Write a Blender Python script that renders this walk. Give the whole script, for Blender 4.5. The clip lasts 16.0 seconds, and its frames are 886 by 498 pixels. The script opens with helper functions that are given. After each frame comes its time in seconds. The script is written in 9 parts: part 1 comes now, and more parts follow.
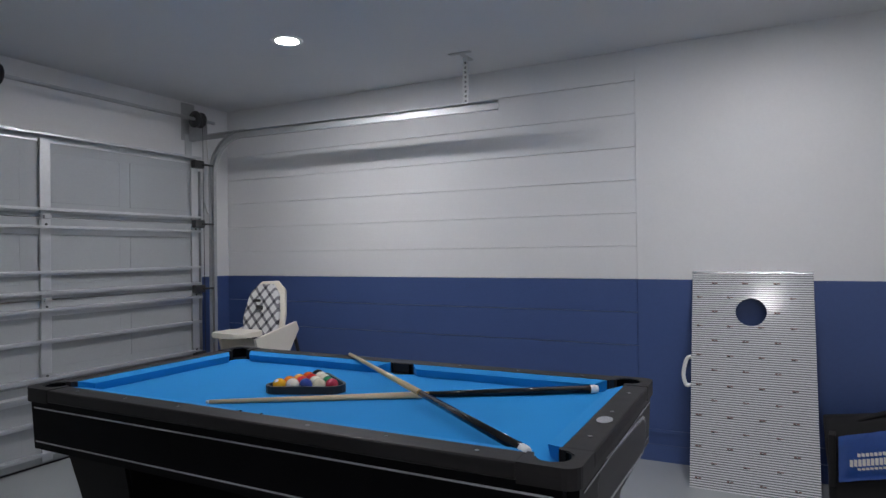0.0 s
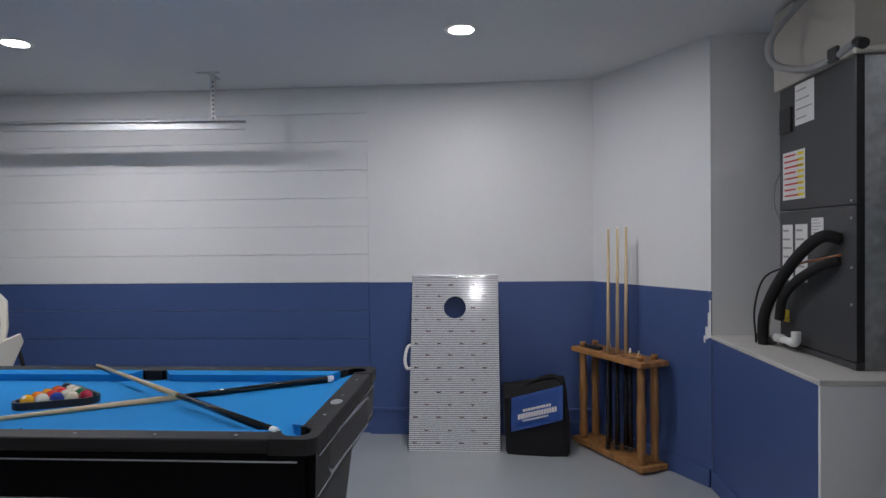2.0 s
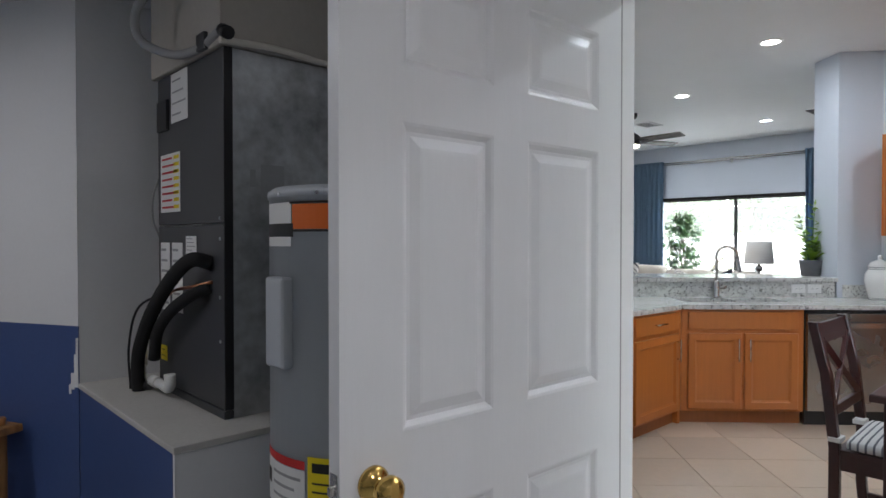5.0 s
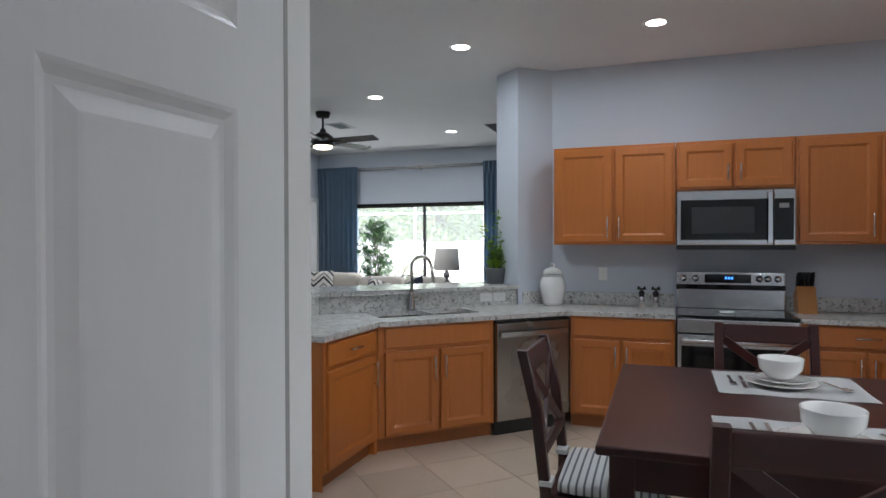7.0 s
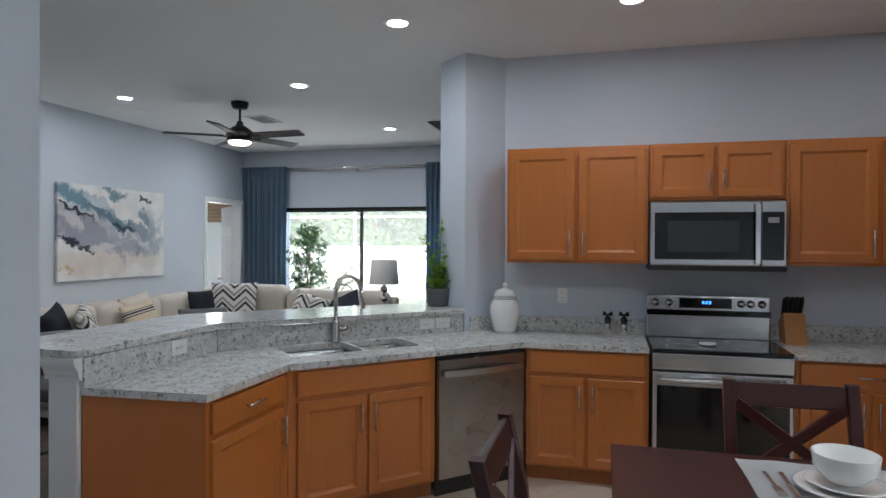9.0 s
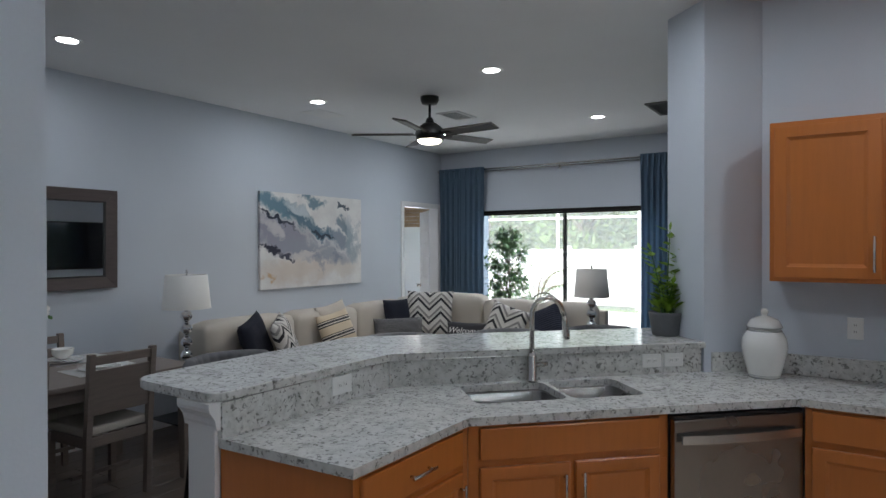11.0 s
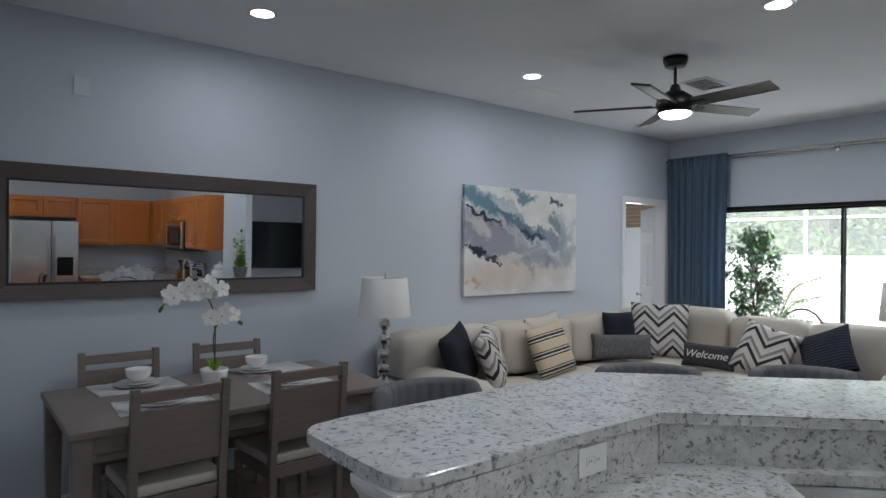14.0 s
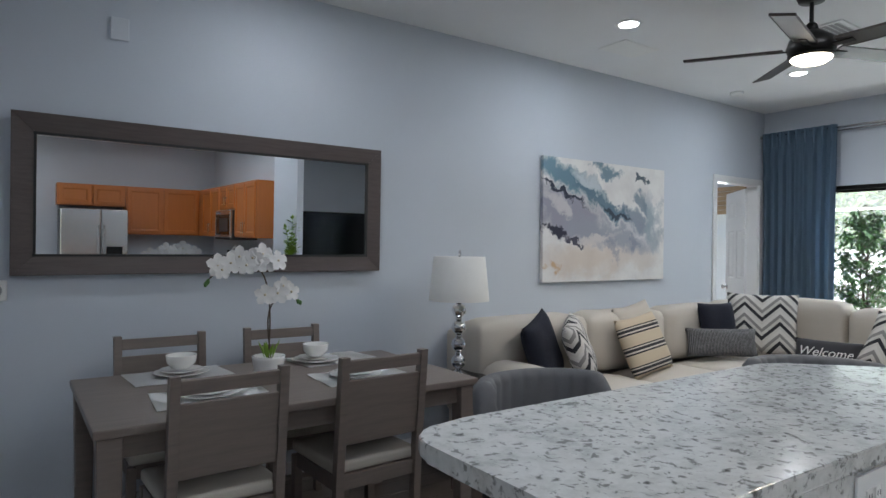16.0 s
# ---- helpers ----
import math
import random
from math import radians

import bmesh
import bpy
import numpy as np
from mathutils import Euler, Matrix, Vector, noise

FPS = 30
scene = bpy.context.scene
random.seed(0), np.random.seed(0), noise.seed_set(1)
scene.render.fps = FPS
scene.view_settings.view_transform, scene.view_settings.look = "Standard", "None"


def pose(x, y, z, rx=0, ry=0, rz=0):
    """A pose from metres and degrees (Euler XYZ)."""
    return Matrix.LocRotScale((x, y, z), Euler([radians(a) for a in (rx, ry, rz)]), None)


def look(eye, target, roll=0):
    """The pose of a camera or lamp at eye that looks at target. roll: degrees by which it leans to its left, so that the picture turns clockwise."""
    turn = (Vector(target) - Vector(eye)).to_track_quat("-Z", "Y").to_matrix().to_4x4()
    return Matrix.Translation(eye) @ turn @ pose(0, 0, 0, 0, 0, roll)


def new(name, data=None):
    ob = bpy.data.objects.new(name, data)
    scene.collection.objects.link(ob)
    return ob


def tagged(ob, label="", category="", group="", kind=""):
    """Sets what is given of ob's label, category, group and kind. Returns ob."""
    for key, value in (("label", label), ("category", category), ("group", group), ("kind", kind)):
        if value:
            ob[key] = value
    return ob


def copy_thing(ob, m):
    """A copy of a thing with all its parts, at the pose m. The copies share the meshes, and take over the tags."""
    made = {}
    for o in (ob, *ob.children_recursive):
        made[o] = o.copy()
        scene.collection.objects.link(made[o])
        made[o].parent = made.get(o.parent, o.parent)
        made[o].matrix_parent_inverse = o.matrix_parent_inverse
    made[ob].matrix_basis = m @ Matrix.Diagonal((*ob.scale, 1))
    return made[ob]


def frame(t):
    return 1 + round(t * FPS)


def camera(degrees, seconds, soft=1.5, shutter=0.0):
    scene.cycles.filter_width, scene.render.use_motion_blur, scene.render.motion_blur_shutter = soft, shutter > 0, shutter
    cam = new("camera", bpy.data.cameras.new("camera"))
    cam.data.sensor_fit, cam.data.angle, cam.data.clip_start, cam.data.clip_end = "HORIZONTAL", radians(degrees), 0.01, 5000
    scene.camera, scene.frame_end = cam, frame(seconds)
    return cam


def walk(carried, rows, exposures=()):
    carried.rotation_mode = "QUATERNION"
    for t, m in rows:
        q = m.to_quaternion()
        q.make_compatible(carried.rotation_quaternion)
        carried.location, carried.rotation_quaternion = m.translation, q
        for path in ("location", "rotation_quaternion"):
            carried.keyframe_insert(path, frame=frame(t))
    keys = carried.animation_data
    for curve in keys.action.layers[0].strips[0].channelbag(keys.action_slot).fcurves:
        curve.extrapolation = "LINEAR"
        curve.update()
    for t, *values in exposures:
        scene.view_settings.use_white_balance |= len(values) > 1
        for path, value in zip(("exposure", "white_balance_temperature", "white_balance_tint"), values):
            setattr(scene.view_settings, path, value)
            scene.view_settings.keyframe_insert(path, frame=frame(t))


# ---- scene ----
cam = camera(71.1, 16.0)
PATH = [
    (0, (0.784, 0.248, 1.23), (-0.128, 2.028, 1.24), -0.7),
    (0.5, (0.82, 0.077, 1.233), (0.011, 1.906, 1.245), -0.6),
    (1, (0.853, -0.081, 1.264), (0.216, 1.815, 1.264), -0.7),
    (1.5, (0.88, -0.183, 1.307), (0.481, 1.777, 1.287), -0.6),
    (2, (0.941, -0.252, 1.347), (0.808, 1.743, 1.319), -0.6),
    (2.5, (1.027, -0.265, 1.378), (1.194, 1.728, 1.343), -0.6),
    (3, (1.111, -0.208, 1.378), (1.571, 1.738, 1.339), -0.5),
    (3.5, (1.208, -0.128, 1.389), (1.913, 1.743, 1.349), -0.3),
    (4, (1.292, -0.025, 1.409), (2.237, 1.737, 1.368), -0.3),
    (4.5, (1.402, 0.132, 1.413), (2.566, 1.758, 1.374), -0.1),
    (5, (1.537, 0.291, 1.419), (2.899, 1.755, 1.387), -0.0),
    (5.2, (1.589, 0.342, 1.422), (3.014, 1.745, 1.393), 0.0),
    (7.3, (2.344, 0.687, 1.477), (4.264, 1.246, 1.455), -0.2),
    (8.1, (2.653, 0.768, 1.516), (4.614, 1.16, 1.49), -0.3),
    (10.3, (3.61, 1.039, 1.618), (5.411, 1.907, 1.61), 0.4),
    (10.5, (3.679, 1.074, 1.617), (5.45, 2.003, 1.606), 0.1),
    (11, (3.888, 1.193, 1.633), (5.562, 2.287, 1.62), -0.1),
    (11.5, (4.078, 1.341, 1.629), (5.665, 2.558, 1.621), -0.0),
    (12, (4.223, 1.461, 1.62), (5.706, 2.803, 1.614), 0.0),
    (12.5, (4.307, 1.59, 1.619), (5.723, 3.002, 1.617), 0.3),
    (13, (4.353, 1.73, 1.61), (5.716, 3.194, 1.609), 0.4),
    (13.5, (4.414, 1.849, 1.627), (5.728, 3.357, 1.622), 0.5),
    (14, (4.512, 1.985, 1.616), (5.766, 3.543, 1.611), 0.5),
    (14.5, (4.57, 2.109, 1.589), (5.802, 3.684, 1.583), 0.6),
    (15, (4.603, 2.256, 1.565), (5.814, 3.848, 1.56), 0.7),
    (15.5, (4.627, 2.436, 1.523), (5.796, 4.059, 1.518), 0.6),
    (16, (4.697, 2.638, 1.441), (5.841, 4.278, 1.437), 0.6),
]

EXPOSURES = [(0.0, 2.93), (1.5, 2.92), (2.5, 3.02), (3.5, 2.86), (4.5, 2.5), (5.0, 2.28), (7.5, 1.8), (8.0, 1.8), (10.5, 1.5), (11.2, 1.35), (12.0, 1.2), (14.0, 1.55), (16.0, 1.82)]
walk(cam, [(t, look(eye, target, roll)) for t, eye, target, roll in PATH], EXPOSURES)

# ---- world, sun and lamps ----
world = bpy.data.worlds.new("sky")
scene.world = world
world.use_nodes = True
sky = world.node_tree.nodes.new("ShaderNodeTexSky")
sky.sky_type, sky.sun_disc = "NISHITA", False
sky.sun_elevation, sky.sun_rotation = radians(45), radians(270)
world.node_tree.nodes["Background"].inputs[1].default_value = 0.15
world.node_tree.links.new(sky.outputs[0], world.node_tree.nodes["Background"].inputs[0])


def sun_lamp():
    lamp = bpy.data.lights.new("sun", "SUN")
    lamp.energy, lamp.angle, lamp.color = 5.0, radians(0.6), (1.0, 0.95, 0.88)
    ob = new("sun", lamp)
    az, el = radians(270), radians(45)
    d = Vector((-math.sin(az) * math.cos(el), -math.cos(az) * math.cos(el), -math.sin(el)))
    ob.rotation_mode = "QUATERNION"
    ob.rotation_quaternion = d.to_track_quat("-Z", "Y")
    ob.location = (14, 0, 12)


sun_lamp()


def area_lamp(name, m, sx, sy, watts, color=(1, 1, 1), disk=False):
    lamp = bpy.data.lights.new(name, "AREA")
    lamp.shape = "DISK" if disk else "RECTANGLE"
    lamp.size, lamp.energy, lamp.color = sx, watts, color
    if not disk:
        lamp.size_y = sy
    ob = new(name, lamp)
    ob.matrix_world = m
    return ob


# added area lamps that boost daylight from the sliding door, bedroom and nook windows
area_lamp("daylight_fill", look((12.75, 4.3, 2.95), (8.6, 4.3, 0.5)), 2.6, 1.2, 36, (0.93, 0.97, 1.0))
# low unseen lamp aimed up, stands in for deck bounce on the ceiling
area_lamp("daylight_fill", look((12.7, 4.7, 0.12), (8.6, 4.6, 2.4)), 1.7, 0.5, 8, (0.95, 0.98, 1.0))
area_lamp("daylight_fill", look((13.03, 7.575, 1.30), (9.0, 7.575, 1.30)), 1.12, 1.35, 11, (0.95, 0.98, 1.0))
area_lamp("daylight_fill", look((4.2, -2.75, 2.6), (4.0, 1.0, 0.9)), 1.4, 1.2, 26, (0.95, 0.98, 1.0))

# ---- materials ----
MATS = {}


def nodes_of(name):
    m = bpy.data.materials.new(name)
    m.use_nodes = True
    nt = m.node_tree
    return m, nt, nt.nodes["Principled BSDF"]


def ramp(nt, src, stops):
    r = nt.nodes.new("ShaderNodeValToRGB")
    e = r.color_ramp.elements
    while len(e) < len(stops):
        e.new(0.5)
    for el, (p, c) in zip(e, stops):
        el.position, el.color = p, (*c, 1)
    nt.links.new(src, r.inputs[0])
    return r.outputs[0]


def noise_tex(nt, scale, detail=4, vec=None, rough=0.55):
    n = nt.nodes.new("ShaderNodeTexNoise")
    n.inputs["Scale"].default_value, n.inputs["Detail"].default_value, n.inputs["Roughness"].default_value = scale, detail, rough
    if vec is not None:
        nt.links.new(vec, n.inputs["Vector"])
    return n.outputs["Fac"]


def coords(nt, scale=(1, 1, 1), rot=(0, 0, 0)):
    c = nt.nodes.new("ShaderNodeTexCoord")
    mp = nt.nodes.new("ShaderNodeMapping")
    mp.inputs["Scale"].default_value, mp.inputs["Rotation"].default_value = scale, rot
    nt.links.new(c.outputs["Object"], mp.inputs[0])
    return mp.outputs[0]


def math_node(nt, op, a, b):
    n = nt.nodes.new("ShaderNodeMath")
    n.operation = op
    for k, v in enumerate((a, b)):
        if isinstance(v, (int, float)):
            n.inputs[k].default_value = v
        else:
            nt.links.new(v, n.inputs[k])
    return n.outputs[0]


def bump(nt, bsdf, height, strength=0.2, dist=0.01):
    b = nt.nodes.new("ShaderNodeBump")
    b.inputs["Strength"].default_value, b.inputs["Distance"].default_value = strength, dist
    nt.links.new(height, b.inputs["Height"])
    nt.links.new(b.outputs[0], bsdf.inputs["Normal"])


def shade(c, k):
    return tuple(min(1, v * k) for v in c)


def surface(name, c, rough=0.5, metal=0.0, var=0.08, big=1.5, small=40, bumps=0.1, dist=0.002, stretch=(1, 1, 1), coat=0.0, pieces=False):
    """A surface of one base colour with large and small variation and a fine relief."""
    m, nt, b = nodes_of(name)
    v = coords(nt, stretch)
    n1, n2 = noise_tex(nt, big, 3, v), noise_tex(nt, small, 5, v)
    f = math_node(nt, "ADD", math_node(nt, "MULTIPLY", n1, 0.6), math_node(nt, "MULTIPLY", n2, 0.4))
    if pieces:
        inf = nt.nodes.new("ShaderNodeObjectInfo")
        f = math_node(nt, "ADD", math_node(nt, "MULTIPLY", f, 0.6), math_node(nt, "MULTIPLY", inf.outputs["Random"], 0.4))
    nt.links.new(ramp(nt, f, [(0.3, shade(c, 1 - var)), (0.7, shade(c, 1 + var))]), b.inputs["Base Color"])
    b.inputs["Metallic"].default_value = metal
    rr = nt.nodes.new("ShaderNodeMapRange")
    rr.inputs[3].default_value, rr.inputs[4].default_value = max(0.02, rough - 0.06), min(1, rough + 0.06)
    nt.links.new(n1, rr.inputs[0])
    nt.links.new(rr.outputs[0], b.inputs["Roughness"])
    if coat:
        b.inputs["Coat Weight"].default_value = coat
        b.inputs["Coat Roughness"].default_value = 0.1
    if bumps:
        bump(nt, b, n2, bumps, dist)
    MATS[name] = m
    return m


def wood(name, c, rough=0.4, var=0.25, grain=(1, 1, 14), coat=0.0, scale=9):
    """Wood whose grain runs along the axis with the lowest stretch."""
    m, nt, b = nodes_of(name)
    v = coords(nt, grain)
    n1 = noise_tex(nt, scale, 6, v, 0.65)
    n2 = noise_tex(nt, 1.1, 2, coords(nt))
    f = math_node(nt, "ADD", math_node(nt, "MULTIPLY", n1, 0.65), math_node(nt, "MULTIPLY", n2, 0.35))
    nt.links.new(ramp(nt, f, [(0.32, shade(c, 1 - var)), (0.55, c), (0.72, shade(c, 1 + var * 0.6))]), b.inputs["Base Color"])
    b.inputs["Roughness"].default_value = rough
    if coat:
        b.inputs["Coat Weight"].default_value, b.inputs["Coat Roughness"].default_value = coat, 0.15
    bump(nt, b, n1, 0.08, 0.002)
    MATS[name] = m
    return m


def granite(name):
    m, nt, b = nodes_of(name)
    v = coords(nt)
    warp = nt.nodes.new("ShaderNodeMixRGB")
    warp.inputs[0].default_value = 0.055
    nz = nt.nodes.new("ShaderNodeTexNoise")
    nz.inputs["Scale"].default_value = 14
    nt.links.new(v, nz.inputs["Vector"])
    nt.links.new(v, warp.inputs[1])
    nt.links.new(nz.outputs["Color"], warp.inputs[2])
    base = ramp(nt, noise_tex(nt, 16, 7, v, 0.7), [(0.3, (0.38, 0.385, 0.365)), (0.45, (0.58, 0.58, 0.555)), (0.6, (0.69, 0.69, 0.665)), (0.75, (0.50, 0.505, 0.48))])
    fine = ramp(nt, noise_tex(nt, 52, 4, warp.outputs[0], 0.6), [(0.37, (0.10, 0.095, 0.085)), (0.44, (1, 1, 1))])
    vo = nt.nodes.new("ShaderNodeTexVoronoi")
    vo.inputs["Scale"].default_value = 31
    nt.links.new(warp.outputs[0], vo.inputs["Vector"])
    dots = ramp(nt, vo.outputs["Distance"], [(0.12, (0.17, 0.165, 0.16)), (0.26, (1, 1, 1))])
    gate = ramp(nt, noise_tex(nt, 11, 3, v), [(0.5, (1, 1, 1)), (0.56, (0, 0, 0))])
    dot = nt.nodes.new("ShaderNodeMixRGB")
    dot.inputs[1].default_value = (1, 1, 1, 1)
    nt.links.new(gate, dot.inputs[0])
    nt.links.new(dots, dot.inputs[2])
    mul = nt.nodes.new("ShaderNodeMixRGB")
    mul.blend_type, mul.inputs[0].default_value = "MULTIPLY", 0.66
    nt.links.new(base, mul.inputs[1])
    nt.links.new(fine, mul.inputs[2])
    mul2 = nt.nodes.new("ShaderNodeMixRGB")
    mul2.blend_type, mul2.inputs[0].default_value = "MULTIPLY", 0.75
    nt.links.new(mul.outputs[0], mul2.inputs[1])
    nt.links.new(dot.outputs[0], mul2.inputs[2])
    nt.links.new(mul2.outputs[0], b.inputs["Base Color"])
    b.inputs["Roughness"].default_value = 0.13
    MATS[name] = m
    return m


def glow(name, c, strength):
    m, nt, b = nodes_of(name)
    b.inputs["Base Color"].default_value = (*c, 1)
    b.inputs["Emission Color"].default_value = (*c, 1)
    b.inputs["Emission Strength"].default_value = strength
    MATS[name] = m
    return m


def clear_glass(name, c=(1, 1, 1), rough=0.0):
    m, nt, b = nodes_of(name)
    b.inputs["Base Color"].default_value = (*c, 1)
    b.inputs["Transmission Weight"].default_value, b.inputs["Roughness"].default_value, b.inputs["IOR"].default_value = 1, rough, 1.45
    MATS[name] = m
    return m


surface("garage_white", (0.74, 0.745, 0.75), 0.5, var=0.03, small=60, bumps=0.12, dist=0.003)
surface("garage_blue", (0.055, 0.095, 0.245), 0.42, var=0.08, small=60, bumps=0.12, dist=0.003)
surface("garage_ceiling", (0.66, 0.67, 0.68), 0.8, var=0.03, small=120, bumps=0.25, dist=0.003)
surface("epoxy_floor", (0.36, 0.38, 0.39), 0.16, var=0.07, big=1.1, small=150, bumps=0.03, coat=0.3)
surface("platform_board", (0.52, 0.51, 0.48), 0.8, var=0.1, big=3, small=90, bumps=0.2)
surface("house_wall", (0.56, 0.60, 0.655), 0.65, var=0.025, small=140, bumps=0.2, dist=0.0015)
surface("house_ceiling", (0.80, 0.81, 0.815), 0.85, var=0.03, small=130, bumps=0.3, dist=0.003)
surface("white_paint", (0.80, 0.80, 0.80), 0.32, var=0.02, small=50, bumps=0.04)
surface("door_paint", (0.80, 0.81, 0.82), 0.36, var=0.02, small=18, bumps=0.08, stretch=(6, 6, 0.6))
surface("floor_tile", (0.60, 0.49, 0.38), 0.32, var=0.1, big=3, small=24, bumps=0.05, pieces=True)
surface("grout", (0.36, 0.30, 0.24), 0.9, var=0.1, small=90)
wood("dark_floor", (0.10, 0.075, 0.06), 0.35, 0.35, (0.6, 9, 9), scale=6)
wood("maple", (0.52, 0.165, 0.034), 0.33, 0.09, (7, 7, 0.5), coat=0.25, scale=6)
# darker copy of maple, used on the toe kicks only
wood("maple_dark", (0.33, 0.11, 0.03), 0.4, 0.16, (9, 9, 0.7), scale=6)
granite("granite")
surface("stainless", (0.68, 0.685, 0.69), 0.25, 1.0, var=0.03, big=0.4, small=30, bumps=0.015, stretch=(0.3, 0.3, 12))
surface("sink_steel", (0.40, 0.39, 0.38), 0.27, 1.0, var=0.05, big=2, small=40, bumps=0.02)
surface("nickel", (0.62, 0.60, 0.57), 0.24, 1.0, var=0.03, bumps=0)
surface("chrome", (0.80, 0.80, 0.82), 0.07, 1.0, var=0.02, bumps=0)
surface("brass", (0.72, 0.47, 0.14), 0.16, 1.0, var=0.06, bumps=0)
surface("galvanized", (0.54, 0.56, 0.57), 0.42, 0.7, var=0.45, big=5, small=22, bumps=0.05)
surface("track_steel", (0.47, 0.485, 0.495), 0.5, 0.7, var=0.12, big=4, small=40, bumps=0.04)
surface("dark_steel", (0.05, 0.052, 0.055), 0.4, 0.3, var=0.15, bumps=0.04)
surface("strut_paint", (0.56, 0.58, 0.59), 0.38, 0.55, var=0.08, bumps=0.04)
surface("garage_panel", (0.35, 0.37, 0.38), 0.45, var=0.05, small=60, bumps=0.08)
surface("apron_black", (0.003, 0.003, 0.004), 0.3, var=0.2, bumps=0)
MATS["apron_black"].node_tree.nodes["Principled BSDF"].inputs["Specular IOR Level"].default_value = 0.06
surface("rail_laminate", (0.017, 0.016, 0.017), 0.45, var=0.2, big=6, small=60, bumps=0.1, stretch=(1, 8, 8))
MATS["rail_laminate"].node_tree.nodes["Principled BSDF"].inputs["Specular IOR Level"].default_value = 0.25
surface("black_gloss", (0.008, 0.008, 0.009), 0.08, var=0.2, bumps=0)
surface("black_plastic", (0.016, 0.016, 0.018), 0.4, var=0.15, bumps=0.05)
surface("black_cloth", (0.006, 0.006, 0.007), 0.9, var=0.2, small=250, bumps=0.3)
surface("blue_felt", (0.0015, 0.225, 0.58), 0.95, var=0.06, small=500, bumps=0.25, dist=0.001)
surface("silver_trim", (0.62, 0.62, 0.64), 0.25, 1.0, var=0.04, bumps=0)
surface("bone", (0.70, 0.60, 0.42), 0.35, var=0.08, bumps=0.0, coat=0.4)
wood("cue_maple", (0.66, 0.50, 0.28), 0.3, 0.1, (1, 12, 12), coat=0.4)
wood("rack_wood", (0.40, 0.19, 0.062), 0.5, 0.62, (5, 5, 0.8), scale=5)
wood("cherry", (0.046, 0.0092, 0.008), 0.28, 0.3, (0.8, 8, 8), coat=0.04, scale=6)
wood("grey_wood", (0.20, 0.163, 0.142), 0.42, 0.22, (0.8, 9, 9), scale=6)
wood("frame_wood", (0.105, 0.081, 0.076), 0.45, 0.3, (0.8, 12, 12), scale=7)
wood("fan_blade", (0.045, 0.037, 0.032), 0.4, 0.25, (1, 8, 8))
surface("seat_linen", (0.50, 0.46, 0.40), 0.9, var=0.08, small=300, bumps=0.4, dist=0.001)
surface("sofa_cloth", (0.52, 0.48, 0.425), 0.95, var=0.06, small=260, bumps=0.5, dist=0.0015)
surface("navy_knit", (0.010, 0.012, 0.023), 0.95, var=0.3, big=30, small=200, bumps=0.6, dist=0.004)
surface("grey_velvet", (0.13, 0.13, 0.135), 0.7, var=0.12, big=4, small=200, bumps=0.2)
surface("curtain_cloth", (0.155, 0.235, 0.32), 0.9, var=0.1, small=300, bumps=0.25, stretch=(1, 1, 0.4))
surface("white_ceramic", (0.82, 0.81, 0.78), 0.12, var=0.02, bumps=0, coat=0.6)
surface("white_cloth", (0.80, 0.80, 0.79), 0.92, var=0.03, small=300, bumps=0.4)
surface("lamp_linen", (0.72, 0.71, 0.68), 0.9, var=0.04, small=350, bumps=0.3)
# grey linen, its colour lightened to carry the backlight from the window
surface("lamp_linen_grey_backlit", (0.60, 0.585, 0.56), 0.9, var=0.06, small=350, bumps=0.3)
surface("white_plastic", (0.80, 0.80, 0.78), 0.35, var=0.02, bumps=0)
surface("cream_plastic", (0.74, 0.71, 0.62), 0.35, var=0.03, bumps=0)
surface("heater_grey", (0.53, 0.56, 0.59), 0.32, 0.1, var=0.03, big=3, bumps=0.02)
surface("wall_plastic", (0.62, 0.65, 0.69), 0.5, var=0.02, bumps=0)
surface("label_white", (0.78, 0.78, 0.76), 0.5, var=0.02, bumps=0)
surface("label_yellow", (0.86, 0.68, 0.02), 0.5, var=0.02, bumps=0)
surface("label_orange", (0.80, 0.16, 0.015), 0.45, var=0.02, bumps=0)
surface("label_red", (0.55, 0.03, 0.03), 0.5, var=0.02, bumps=0)
surface("mark_brown", (0.20, 0.12, 0.12), 0.5, var=0.1, bumps=0)
surface("print_black", (0.02, 0.02, 0.02), 0.6, var=0.1, bumps=0)
surface("print_grey", (0.35, 0.35, 0.35), 0.6, var=0.1, bumps=0)
surface("copper", (0.60, 0.26, 0.14), 0.3, 1.0, var=0.1, bumps=0)
surface("foam_black", (0.012, 0.012, 0.013), 0.85, var=0.2, bumps=0.3)
surface("leaf", (0.06, 0.15, 0.035), 0.42, var=0.35, big=6, small=30, bumps=0.1)
surface("leaf_bright", (0.19, 0.33, 0.03), 0.42, var=0.3, big=6, small=30, bumps=0.1)
surface("tree_leaf", (0.085, 0.15, 0.04), 0.5, var=0.35, big=0.8, small=12, bumps=0.1)
surface("bark", (0.09, 0.065, 0.045), 0.85, var=0.3, small=30, bumps=0.5, dist=0.006)
surface("petal", (0.84, 0.83, 0.81), 0.6, var=0.04, bumps=0.05)
surface("pot_grey", (0.11, 0.115, 0.12), 0.6, var=0.12, bumps=0.15)
surface("soil", (0.03, 0.022, 0.016), 0.95, var=0.3, small=60, bumps=0.6)
surface("deck", (0.70, 0.70, 0.68), 0.8, var=0.06, small=60, bumps=0.2)
surface("fence_vinyl", (0.86, 0.87, 0.88), 0.4, var=0.02, bumps=0.03)
surface("grass", (0.07, 0.13, 0.03), 0.9, var=0.3, big=2, small=60, bumps=0.6)
